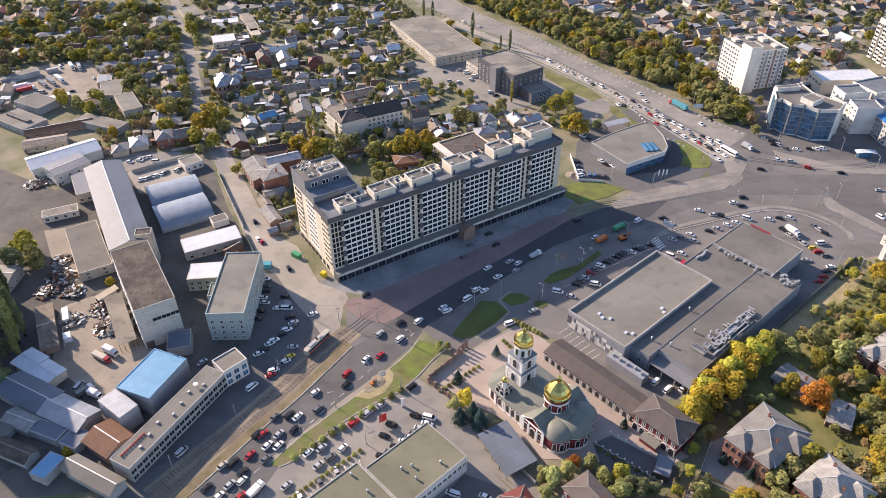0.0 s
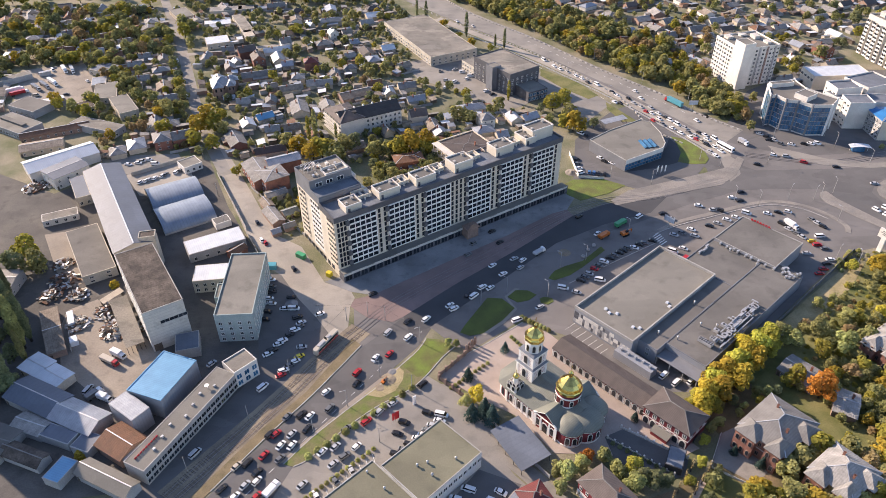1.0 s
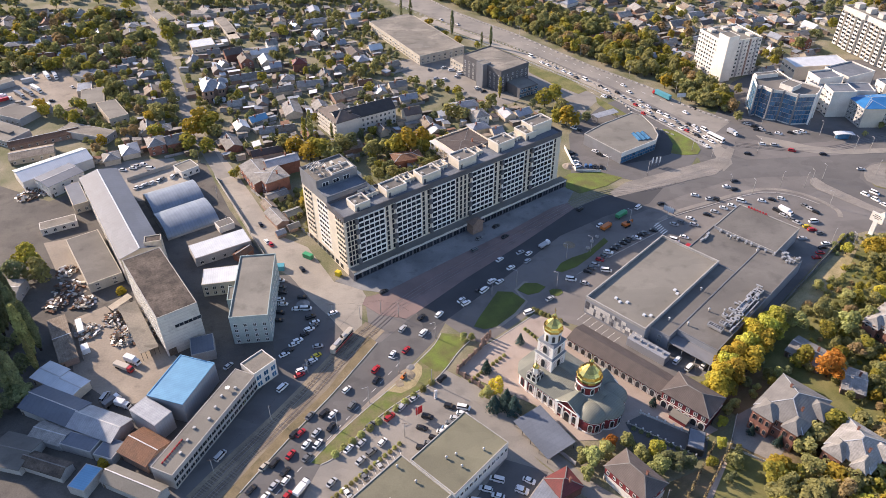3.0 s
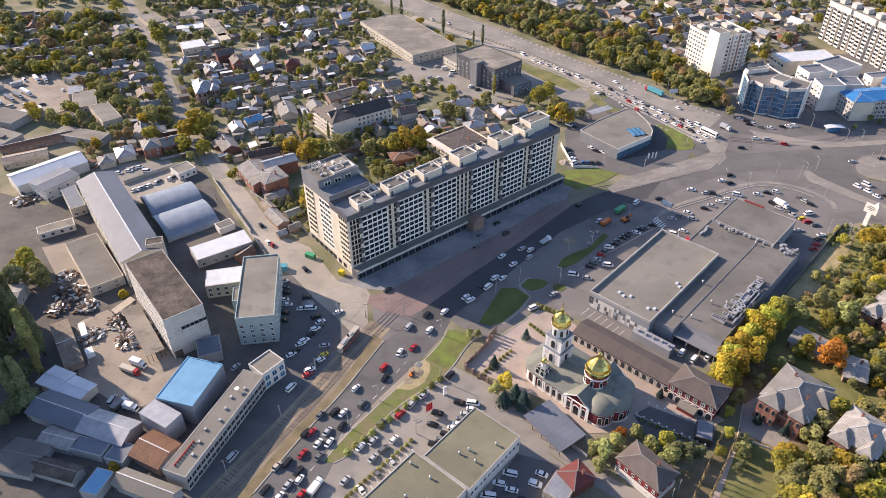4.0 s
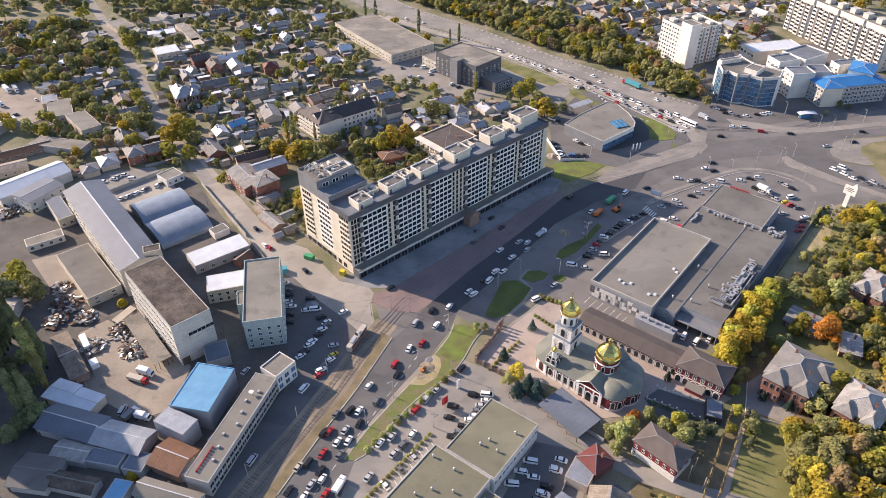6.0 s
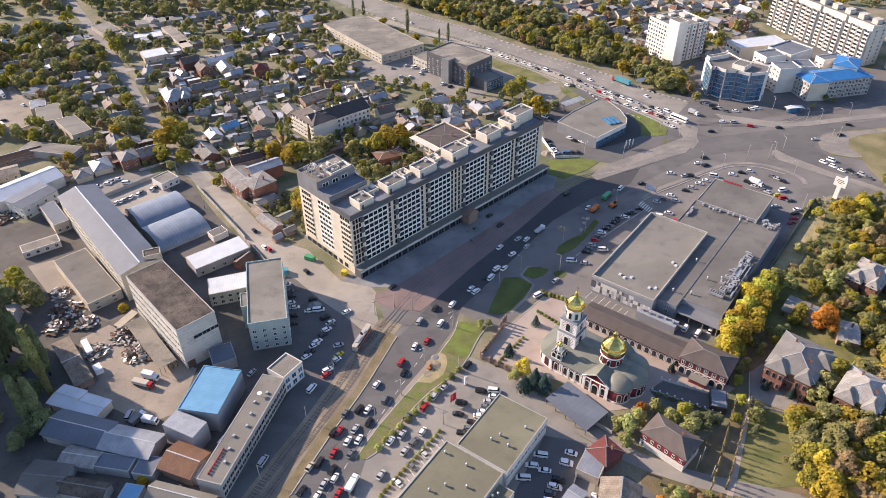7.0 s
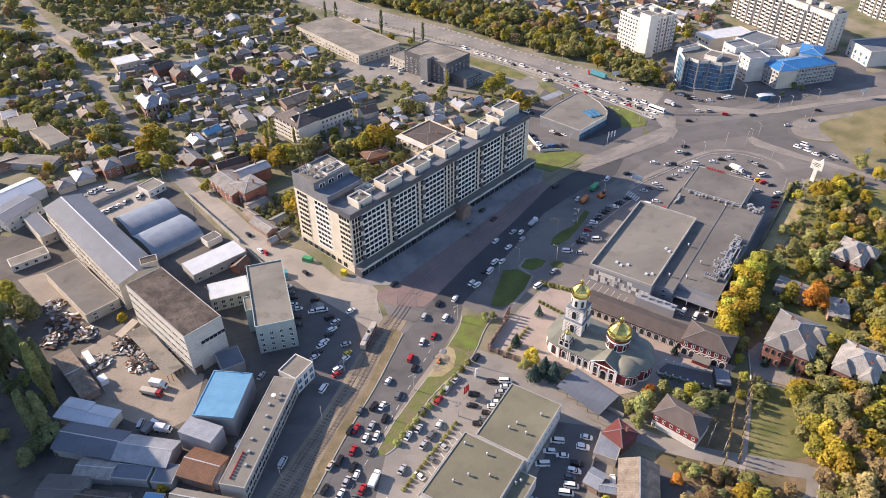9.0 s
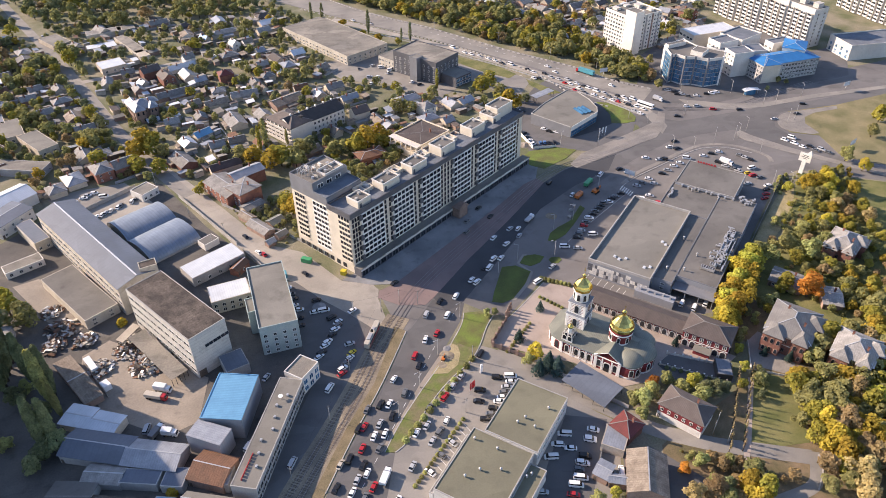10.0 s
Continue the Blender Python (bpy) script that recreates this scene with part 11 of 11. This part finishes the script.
plant(4.7, 191.9, 1.5, "olive", "bush")
plant(6.4, 193.3, 1.5, "olive", "bush")
plant(8.1, 194.8, 1.5, "olive", "bush")
plant(9.8, 196.2, 1.5, "olive", "bush")
plant(11.5, 197.6, 1.5, "olive", "bush")
plant(13.3, 199.1, 1.5, "olive", "bush")
plant(24.5, 213.9, 1.5, "green", "bush")
plant(25.6, 212.3, 1.5, "green", "bush")
plant(26.7, 210.6, 1.5, "green", "bush")
plant(27.8, 209, 1.5, "green", "bush")
plant(28.8, 207.4, 1.5, "green", "bush")
plant(29.9, 205.9, 1.5, "green", "bush")
plant(30.9, 204.3, 1.5, "green", "bush")
plant(30.2, 225.9, 2.0, "olive", "bush")
plant(31.7, 224.7, 2.0, "olive", "bush")
plant(33.2, 223.4, 2.0, "olive", "bush")
plant(34.7, 222.2, 2.0, "olive", "bush")
plant(36.2, 221.1, 2.0, "olive", "bush")
plant(37.7, 219.9, 2.0, "olive", "bush")
plant(39.1, 218.7, 2.0, "olive", "bush")
plant(40.6, 217.5, 2.0, "olive", "bush")
# Row of poplars set so that its shadow ends at the yard's shade edge.
plant(-196.4, 241.6, 25, "dark", "poplar")
plant(-196.5, 238.2, 24, "dark", "poplar")
plant(-196.6, 234.8, 27, "dark", "poplar")
plant(-196.7, 231.4, 26, "dark", "poplar")
plant(-196.7, 228, 26, "dark", "poplar")
plant(-196.8, 224.6, 25, "dark", "poplar")
plant(90.4, 173.8, 10, "lime")
plant(94.6, 176.6, 12, "yellow")
plant(100, 181.5, 12, "lime")
plant(104.9, 186.7, 13, "yellow")
plant(111.1, 191.9, 12, "lime")
plant(116.8, 196.2, 13, "yellow")
plant(123.2, 201, 12, "lime")
plant(130.2, 205.9, 11, "lime")
plant(136.4, 209.5, 9, "olive")
plant(98.6, 182.6, 10, "yellow")
plant(117.2, 201.5, 11, "yellow")
plant(55.5, 158.4, 1.6, "dark", "bush")
plant(57.7, 156.7, 1.6, "dark", "bush")
plant(59.9, 155, 1.6, "dark", "bush")
plant(62.1, 153.3, 1.6, "dark", "bush")
plant(64.3, 151.7, 1.6, "dark", "bush")
plant(66.5, 150, 1.6, "dark", "bush")
plant(68.6, 148.4, 1.6, "dark", "bush")
plant(70.7, 146.8, 1.6, "dark", "bush")
plant(72.9, 145.2, 1.6, "dark", "bush")
wood([(35.2, 121.2), (53.7, 111.1), (72, 97.4), (62.3, 92.5), (26.6, 103.8)], 3.2, ['brown', 'olive', 'brown', 'green'], 3, 7, 30)
wood([(41.3, 131), (56.5, 118.3), (54, 111.5), (37.8, 121.6)], 2.4, ['dark', 'olive', 'green'], 1.2, 3, 30, "bush")
wood([(79.8, 151.4), (93.6, 150.3), (83.2, 134.8), (59.9, 119.8), (59.1, 125.4)], 3.0, SHADY, 3, 6, 16)
grow_far()

# ---- cars, lorries and trams ----
car(-66.6, 165.8, 49.9, "red")
car(-68.6, 165.6, 53.1, "black", "suv")
car(-63.7, 173.6, 54.9, "grey")
car(-58.4, 174.4, 52.6, "black", "suv")
car(-55.2, 173.7, 55.4, "car_white")
car(-55.5, 167.8, 60.2, "black")
car(-60.8, 165.5, 55.1, "silver")
car(-60, 160.5, 58.8, "car_white")
car(-64, 160.6, 58.6, "car_white")
car(-69.3, 156.5, 57.4, "red")
car(-63.4, 154.8, 52.8, "grey")
car(-78, 152.1, 53.9, "beige")
car(-74.5, 153.4, 60.2, "black", "suv")
car(-70.4, 149.5, 51.8, "black")
car(-69.8, 145.9, 57.7, "car_white", "hatch")
car(-73.6, 144.3, 56.2, "silver")
car(-68.9, 139.8, 55.4, "red")
car(-76.3, 139.8, 54.9, "car_white")
car(-50.4, 185.5, 49.6, "car_white", "hatch")
car(-48.1, 177.3, 58.3, "grey", "suv")
car(-38.9, 189.7, 58.1, "black")
car(-39.1, 195.3, 58.2, "red", "suv")
car(-32.3, 203.2, 62, "car_white")
car(-26.6, 205.3, 54, "red")
car(-19, 214.9, 52.5, "car_white", "suv")
car(-27.7, 218, 58.3, "silver", "suv")
car(-19.4, 224.8, 50.6, "black")
car(-11.4, 225.8, 48.6, "car_white", "suv")
car(-81.2, 143.2, 53.5, "black")
car(-72.7, 136.5, 59, "grey")
car(-78.2, 134.8, 54.6, "car_white")
car(-84.5, 131.6, 59.7, "silver")
car(-24.4, 179, 41.1, "silver")
car(-29.1, 175.2, 50.1, "silver", "suv")
car(-33.9, 170.6, 44.7, "red", "suv")
car(-41.1, 167.4, 48.3, "grey", "hatch")
car(-36.7, 159.4, 51.2, "car_white", "hatch")
car(-44.3, 159.5, 49.8, "silver")
car(-48.8, 157.5, 50.8, "car_white")
car(-40.6, 155.4, 41.6, "grey", "suv")
car(-44.4, 152.1, 47.7, "silver")
car(-54.1, 143.9, 50.4, "silver")
car(-13, 188.4, 46, "black", "suv")
car(-62.6, 132.3, 46.9, "car_white")
car(-11, 174, -20.7, "black", "suv")
car(-5.9, 173, -17.1, "car_white", "van")
car(-6.7, 170.2, -17.1, "car_white")
car(-9.3, 168.1, -19.2, "silver")
car(-11.2, 166, -15.8, "grey")
car(-12.7, 163.8, -17.5, "car_white")
car(-14.7, 162.2, -17.9, "car_white")
car(-17.9, 159.8, -24.3, "black", "hatch")
car(-19.7, 157.5, -16.7, "grey")
car(-22.7, 155.9, -16.8, "black", "hatch")
car(-19.8, 169.8, -18.5, "black", "suv")
car(-22.1, 164.7, -22.1, "black")
car(-37.8, 149.4, 119.7, "silver")
car(-43.2, 145.5, 125.7, "grey")
car(-48.9, 139.7, 121.8, "car_white")
car(2.5, 140.7, 158.1, "car_white", "van")
car(-1.9, 137.2, 158.7, "car_white", "suv")
car(1.9, 134.3, 158.7, "car_white")
car(-6.3, 132.9, 164.6, "car_white", "van")
car(13.4, 139.5, -27.5, "car_white")
car(10.4, 136, -25.2, "car_white", "suv")
car(5.3, 129.7, -27.2, "black", "suv")
car(3.1, 127.5, -24.3, "car_white", "suv")
car(-108.1, 169.8, 54.9, "car_white", "van")
car(13.3, 139.3, -34, "car_white")
car(10.2, 135.5, -29.1, "car_white", "suv")
car(5.3, 130.1, -24.6, "black")
car(3.4, 127, -27.1, "car_white")
car(0.8, 125.3, -26.8, "grey", "hatch")
car(-0.1, 122, -25, "car_white", "van")
car(-2.9, 119.9, -23.1, "car_white", "van")
car(-5.4, 116.8, -26.6, "red")
car(-15, 120.9, -23.1, "silver")
car(14.3, 119.9, 67.7, "car_white", "van")
car(-83.6, 255, -0.8, "car_white", far=True)
car(-82.4, 249.9, -1.4, "grey")
car(-81.6, 246.2, 3.8, "black")
car(-82, 241.5, 6.2, "car_white", "hatch")
car(-80.4, 238.2, -5.1, "car_white")
car(-74, 234.5, -0.3, "car_white")
car(-70, 234.3, -1.4, "car_white", "van")
car(-72.2, 242.3, 0.4, "black")
car(-81.3, 232.7, -5.5, "black")
car(-81.4, 227.6, 1.6, "black")
car(-67.6, 228.7, 24.5, "black", "suv")
car(-65.5, 225.1, 31.8, "car_white")
car(-65.7, 223, 31.1, "grey", "hatch")
car(-67.5, 220.7, 26.5, "car_white", "suv")
car(-69.2, 217.9, 30.6, "black", "hatch")
car(-71.8, 214.1, 31.1, "car_white", "suv")
car(-73.2, 212.3, 26.7, "car_white")
car(-75.2, 208.7, 28.4, "black", "suv")
car(-76.6, 206.6, 31, "car_white")
car(-63.5, 204.9, 32.5, "yellow")
car(-64.7, 202.2, 29.7, "car_white", "hatch")
car(-66.8, 199.9, 27.6, "grey")
car(-68.7, 197.1, 28.1, "car_white", "suv")
car(-69.4, 194.7, 28.8, "red")
car(-63.2, 210.4, 7.3, "silver")
car(-75.5, 188.5, 52.4, "car_white", "van")
car(-98.5, 201.8, 52.3, "silver")
car(-94, 157.9, 57.9, "silver", "van")
car(-58, 230.5, 28.2, "car_white")
car(-35.6, 243.3, 30.5, "black")
car(-185.4, 364.1, -11.8, "car_white", far=True)
car(-180.2, 365.8, -6.9, "car_white", far=True)
car(-178.5, 368, -6.9, "silver", far=True)
car(-175, 369.4, -8.4, "car_white", "hatch", far=True)
car(-169.7, 364.1, -3.9, "car_white", "van", far=True)
car(-172.2, 344, 73.9, "car_white", far=True)
car(-169.5, 345.3, 75.6, "car_white", far=True)
car(-167.7, 346.8, 72.4, "silver", "hatch", far=True)
car(-165.2, 348.2, 73.9, "car_white", far=True)
car(-161.7, 350.6, 75, "car_white", far=True)
car(-160.2, 352.1, 76.5, "grey", far=True)
car(-154.7, 354.3, 75.7, "car_white", "suv", far=True)
car(-152.6, 356.4, 73.9, "grey", "hatch", far=True)
car(-199.8, 520.3, 105.5, "car_white", "van", far=True)
car(-185.2, 483, 109.8, "car_white", "van", far=True)
car(-175.3, 456, 112.8, "car_white", "van", far=True)
car(-189.7, 495.3, 109.4, "black", "hatch", far=True)
car(-235.9, 643, 106.7, "silver", far=True)
car(-232.6, 645.4, 116.4, "grey", "suv", far=True)
car(-91.2, 284.1, 115.4, "red", far=True)
car(-98.5, 301.9, 116.4, "black", far=True)
car(-93.5, 286.4, 120.8, "car_white", far=True)
car(-74, 262.8, 117, "black", far=True)
car(60.5, 250.3, -21.8, "black")
car(62.7, 252.7, -24.9, "grey")
car(65.2, 255, -27.8, "silver", "hatch", far=True)
car(68.4, 258.7, -25.7, "red", "hatch", far=True)
car(71, 261.1, -26.5, "grey", far=True)
car(74, 264, -22.8, "car_white", "suv", far=True)
car(77.6, 266.8, -21.7, "black", far=True)
car(80.1, 268.9, -23.6, "grey", far=True)
car(83, 270.9, -21, "black", far=True)
car(85.3, 272.6, -27.4, "black", far=True)
car(88, 274.2, -28.6, "grey", "suv", far=True)
car(91.3, 274.7, -29.6, "car_white", far=True)
car(94.4, 277.3, -24, "black", far=True)
car(97, 278.4, -24.3, "grey", far=True)
car(101.7, 280.3, -24.3, "black", far=True)
car(51.3, 245.1, -17.7, "car_white", "van")
car(57, 242, -25.9, "silver")
car(69.3, 250.3, -15.4, "car_white", "van")
car(31.2, 267.5, 31.6, "silver", far=True)
car(35.2, 266.3, 40.6, "car_white", "hatch", far=True)
car(20.4, 262.6, 40.1, "car_white", far=True)
car(24.8, 256, 32.7, "car_white", far=True)
car(33.5, 260.5, 41.2, "silver", "hatch", far=True)
car(14.5, 246.6, 36.8, "car_white", "suv")
car(18.1, 246.1, 38.5, "car_white")
car(8, 241.4, 35.6, "black")
car(10.2, 240.6, 42.7, "car_white", "van")
car(-0.9, 234.6, 42.3, "car_white")
car(1, 232.3, 33.9, "car_white", "suv")
car(75.5, 287.1, 43.6, "car_white", far=True)
car(100.1, 301.6, 40.2, "car_white", "van", far=True)
car(25.6, 281.1, 38, "black", far=True)
car(22.3, 290.4, 34.3, "black", far=True)
car(12.4, 280.7, 40.2, "grey", far=True)
car(68.8, 302.5, 40.9, "black", "suv", far=True)
car(9.2, 271.4, 38.3, "grey", "hatch", far=True)
car(28, 224.2, 24.9, "car_white", "van")
car(38.9, 232.4, 33.5, "silver")
car(113.8, 284.8, -31.8, "silver", far=True)
car(118.2, 286.3, -40.7, "grey", "hatch", far=True)
car(123.9, 289.2, -36.3, "car_white", far=True)
car(124, 283.7, -30.9, "silver", far=True)
car(134.2, 292.1, -30.8, "black", far=True)
car(139, 294.2, -33.5, "silver", far=True)
car(145, 297.3, -32.7, "car_white", far=True)
car(150.3, 299.3, -34.4, "car_white", far=True)
car(157.1, 303, -33.2, "car_white", "van", far=True)
car(115.2, 273.4, -33.2, "car_white", far=True)
car(109.4, 271.3, -34.2, "car_white", "van", far=True)
car(168.2, 302.4, -30.8, "car_white", far=True)
car(174.3, 303.3, -30.5, "black", far=True)
car(179.6, 303.7, -34.1, "car_white", "hatch", far=True)
car(113.4, 304.1, 7.8, "black", far=True)
car(134.4, 310.9, -21.8, "car_white", far=True)
car(140.9, 306.8, 4.5, "silver", far=True)
car(161.7, 323.6, 11.2, "black", far=True)
car(155, 318.2, -5.7, "car_white", far=True)
car(158.3, 315.2, 7.1, "black", far=True)
car(116.2, 299, -13.2, "silver", far=True)
car(172.1, 292.9, -55.2, "black", "suv", far=True)
car(173.4, 288.1, -52.5, "silver", far=True)
car(176.2, 283.7, -54.5, "grey", far=True)
car(177.4, 281.2, -55.5, "silver", far=True)
car(188.9, 296.1, -57, "grey", far=True)
car(190.4, 292.9, -55.4, "silver", far=True)
car(191.9, 289.7, -51.5, "black", "hatch", far=True)
car(186.4, 281.5, 5.2, "car_white", "van", far=True)
car(180.7, 277.4, -3.7, "yellow", "hatch", far=True)
car(181.9, 274.4, -0.8, "red", "suv", far=True)
car(184.3, 271.4, 3.1, "grey", far=True)
car(173.6, 267.8, -4.4, "silver", far=True)
car(182.9, 262.6, 0.1, "car_white", far=True)
car(179.8, 259.5, 5.2, "black", far=True)
car(176.4, 255.5, -3.2, "red", far=True)
car(172.9, 252.1, 1.5, "red")
car(182.2, 353, -19.7, "black", far=True)
car(195.8, 363.6, -30.6, "car_white", "hatch", far=True)
car(202.7, 361.7, -16.5, "silver", "suv", far=True)
car(210.1, 354.4, -27.9, "red", "suv", far=True)
car(226.5, 348.8, -9.3, "black", far=True)
car(239.2, 330.1, -9.1, "silver", far=True)
car(258.2, 332, 7.3, "black", far=True)
car(272, 342.9, -31.2, "black", far=True)
car(200.5, 382.1, -29.5, "black", far=True)
car(226.9, 304.1, -60.1, "car_white", "suv", far=True)
car(232.8, 305.1, -57.2, "car_white", "van", far=True)
car(229.6, 298.7, -63.1, "car_white", "suv", far=True)
car(231.4, 293.5, -58.9, "car_white", far=True)
car(236, 292.8, -61.3, "black", far=True)
car(235.8, 287.4, -60.1, "grey", far=True)
car(239.8, 287.4, -65.5, "silver", "suv", far=True)
car(241.2, 283, -55.6, "grey", far=True)
car(197.7, 390, -37.3, "silver", far=True)
car(200.6, 386.2, -39.7, "black", far=True)
car(203.4, 381.6, -43.1, "silver", "suv", far=True)
car(205.8, 377.1, -39.8, "grey", "hatch", far=True)
car(211.9, 376.1, -36.9, "car_white", far=True)
car(219.9, 376.4, -36.6, "black", far=True)
car(223.9, 376.6, -43.5, "car_white", far=True)
car(227.9, 376.8, -36.6, "car_white", "suv", far=True)
car(121.2, 448.3, -52.6, "car_white", far=True)
car(117.2, 438.3, -60.5, "car_white", far=True)
car(120.8, 436.7, -59.9, "black", far=True)
car(129.7, 436.2, -62.6, "silver", far=True)
car(133.2, 430.9, -65.2, "silver", far=True)
car(134.9, 423.2, -57, "red", "hatch", far=True)
car(142.3, 420.2, -58.5, "car_white", far=True)
car(140.6, 412.4, -59.9, "car_white", "hatch", far=True)
car(136.3, 410.4, -61.4, "red", far=True)
car(140.8, 405.3, -58.4, "grey", far=True)
car(147.1, 410.4, -57.2, "car_white", "suv", far=True)
car(150, 404.7, -61.3, "car_white", "van", far=True)
car(153.6, 399.8, -55.7, "silver", far=True)
car(148.9, 392.9, -60.9, "car_white", far=True)
car(154.2, 393.7, -62.1, "grey", far=True)
car(157, 389.1, -56.2, "silver", "hatch", far=True)
car(163.1, 389.8, -60, "car_white", far=True)
car(156.2, 384.3, -58.5, "red", far=True)
car(158.4, 381.5, -60.2, "beige", "hatch", far=True)
car(160.4, 377.2, -59.1, "black", "suv", far=True)
car(162.6, 384.1, -56.3, "car_white", far=True)
car(166.3, 369.2, -59.3, "car_white", far=True)
car(159.7, 368.7, -58.9, "silver", far=True)
car(167.6, 384.9, -62.7, "car_white", "van", far=True)
car(161.3, 363.9, -60.6, "car_white", far=True)
car(135.2, 455, -54.6, "car_white", far=True)
car(136.4, 443.8, -58.7, "car_white", far=True)
car(164.2, 409.4, -62.1, "car_white", "hatch", far=True)
car(172, 415.3, -59.3, "black", far=True)
car(79.5, 513.3, -64, "car_white", "van", far=True)
car(85.5, 500.7, -61.5, "car_white", far=True)
car(89.1, 495.6, -63.3, "car_white", far=True)
car(93.9, 490.4, -64.9, "silver", far=True)
car(98.5, 483, -62.4, "car_white", far=True)
car(102, 478.2, -59.5, "car_white", far=True)
car(105.2, 471.3, -62, "black", far=True)
car(110.9, 467.2, -59.3, "car_white", "van", far=True)
car(119, 454.6, -58.2, "black", far=True)
car(127.9, 443.3, -59.5, "black", "hatch", far=True)
car(145.6, 399.4, -54.9, "car_white", far=True)
car(145.3, 414.3, -58.2, "black", far=True)
car(137.7, 420.9, -61.8, "car_white", far=True)
car(153.5, 387.2, -64.1, "car_white", far=True)
car(160.4, 392.7, -60.6, "black", far=True)
car(164, 374.3, -61.1, "car_white", "hatch", far=True)
car(139.4, 429, -63.5, "silver", far=True)
car(65.3, 478.9, -59.3, "black", far=True)
car(29.8, 588.6, -63.1, "silver", far=True)
car(16.7, 600.8, -55.6, "car_white", far=True)
car(92.3, 363.1, -46.2, "car_white", far=True)
car(93.9, 359.2, -48.4, "black", far=True)
car(97.9, 357.2, -52.3, "car_white", far=True)
car(90.7, 375.3, -48.1, "black", far=True)
car(86.2, 394.1, -47.5, "car_white", "van", far=True)
car(89.1, 391.2, -49, "black", far=True)
car(82.7, 347, 74.6, "blue", "hatch", far=True)
car(85.4, 346.6, 76.7, "blue", "hatch", far=True)
car(87.8, 345.5, 72.5, "black", far=True)
car(91.1, 345, 74.2, "black", far=True)
car(78, 361.8, 26.2, "black", "hatch", far=True)
car(77.6, 356.9, 16.7, "grey", "hatch", far=True)
car(77.4, 351.3, 17, "car_white", "suv", far=True)
car(77.4, 346.5, 22.9, "car_white", "van", far=True)
car(11, 497.5, 38.4, "silver", far=True)
car(16.7, 492.2, 4, "car_white", "van", far=True)
car(22, 485, 4.8, "car_white", "van", far=True)
car(10.2, 475.5, 45.1, "car_white", "suv", far=True)
car(4.3, 477.5, 3.6, "silver", "suv", far=True)
car(19.2, 480.2, 43.2, "car_white", "hatch", far=True)
car(2.9, 465.7, 62.1, "car_white", far=True)
car(0, 494.9, 86.6, "grey", far=True)
car(31.6, 459, 41.9, "car_white", "suv", far=True)
car(35.5, 453.6, 38, "black", far=True)
car(82.8, 190.5, 41.9, "car_white", "van")
car(86.5, 186.5, 41.3, "car_white", "van")
car(92.8, 187.2, 43.1, "car_white", "van")
car(61.6, 192.5, 42.9, "teal", "van")
car(57.4, 196.5, 42.7, "teal", "van")
car(-143.3, 189.1, 73.6, "silver", "van")
car(-280.9, 461.1, 8, "beige", "van", far=True)
car(-271.0, 462.8, 12, "car_white", "suv", far=True)
car(-260.7, 462.6, 5, "black", far=True)
car(-287.6, 505.6, -50, "car_white", "van", far=True)
car(-254.4, 485, 134.9, "car_white", far=True)
car(144, 306.3, 137.2, "black", "suv", far=True)
truck(-140.1, 203.9, -28.3, "red", "beige", 9, 2.6, label="red lorry with a long beige trailer")
truck(-137.6, 207.2, -28.3, "car_white", "car_white", 7, 3.4)
truck(-139.7, 186.2, 51.7, "car_white", "grey", 7, 2.8)
truck(-135, 184.1, -23.3, "car_white", "car_white", 6, 3.2)
truck(-64.1, 142.2, 56.7, "car_white", "car_white", 7, 2.4, label="white crane lorry standing on the verge")
truck(156.3, 434.9, 119.3, "red", "teal", 15, 3.8, label="red lorry with a long blue-green trailer")
truck(175.5, 290.5, -60.5, "car_white", "car_white", 8, 3.2)
truck(88.9, 294.7, 39.1, "green", "green", 8, 2.8, label="green refuse lorry on the avenue")
truck(78.2, 284.5, 39.1, "orange", "orange", 7, 2.6, label="orange works lorry on the avenue")
truck(43.9, 272.1, 39.1, "car_white", "silver", 7, 2.0, label="white tipper lorry on the avenue")
truck(182.9, 378.4, -60.7, "car_white", "silver", 7, 3.0, label="white concrete mixer lorry")
truck(-299.5, 468.5, 36, "car_white", "car_white", 14, 3.4, label="white lorry with a long white trailer")
truck(-293.5, 464.5, 36, "car_white", "red", 12, 3.0, label="white lorry with a red trailer in the gravel yard")
truck(-286, 473.5, -44, "silver", "grey", 12, 2.8, label="grey lorry with a weathered open body")
truck(-281.5, 477.0, -44, "silver", "grey", 13, 3.0, label="grey lorry with a dusty tarpaulin body")
truck(-277.5, 481.5, -44, "car_white", "car_white", 13, 3.4)
truck(-278.5, 504.5, -55, "car_white", "car_white", 11, 3.4)
truck(-272.5, 504.0, -60, "car_white", "silver", 11, 3.2)
bus(169.9, 372.5, -60.7)
tram(-53.2, 211.8, 58.5)

# ---- the block, the store, the church ----
main_block()
supermarket()
church()
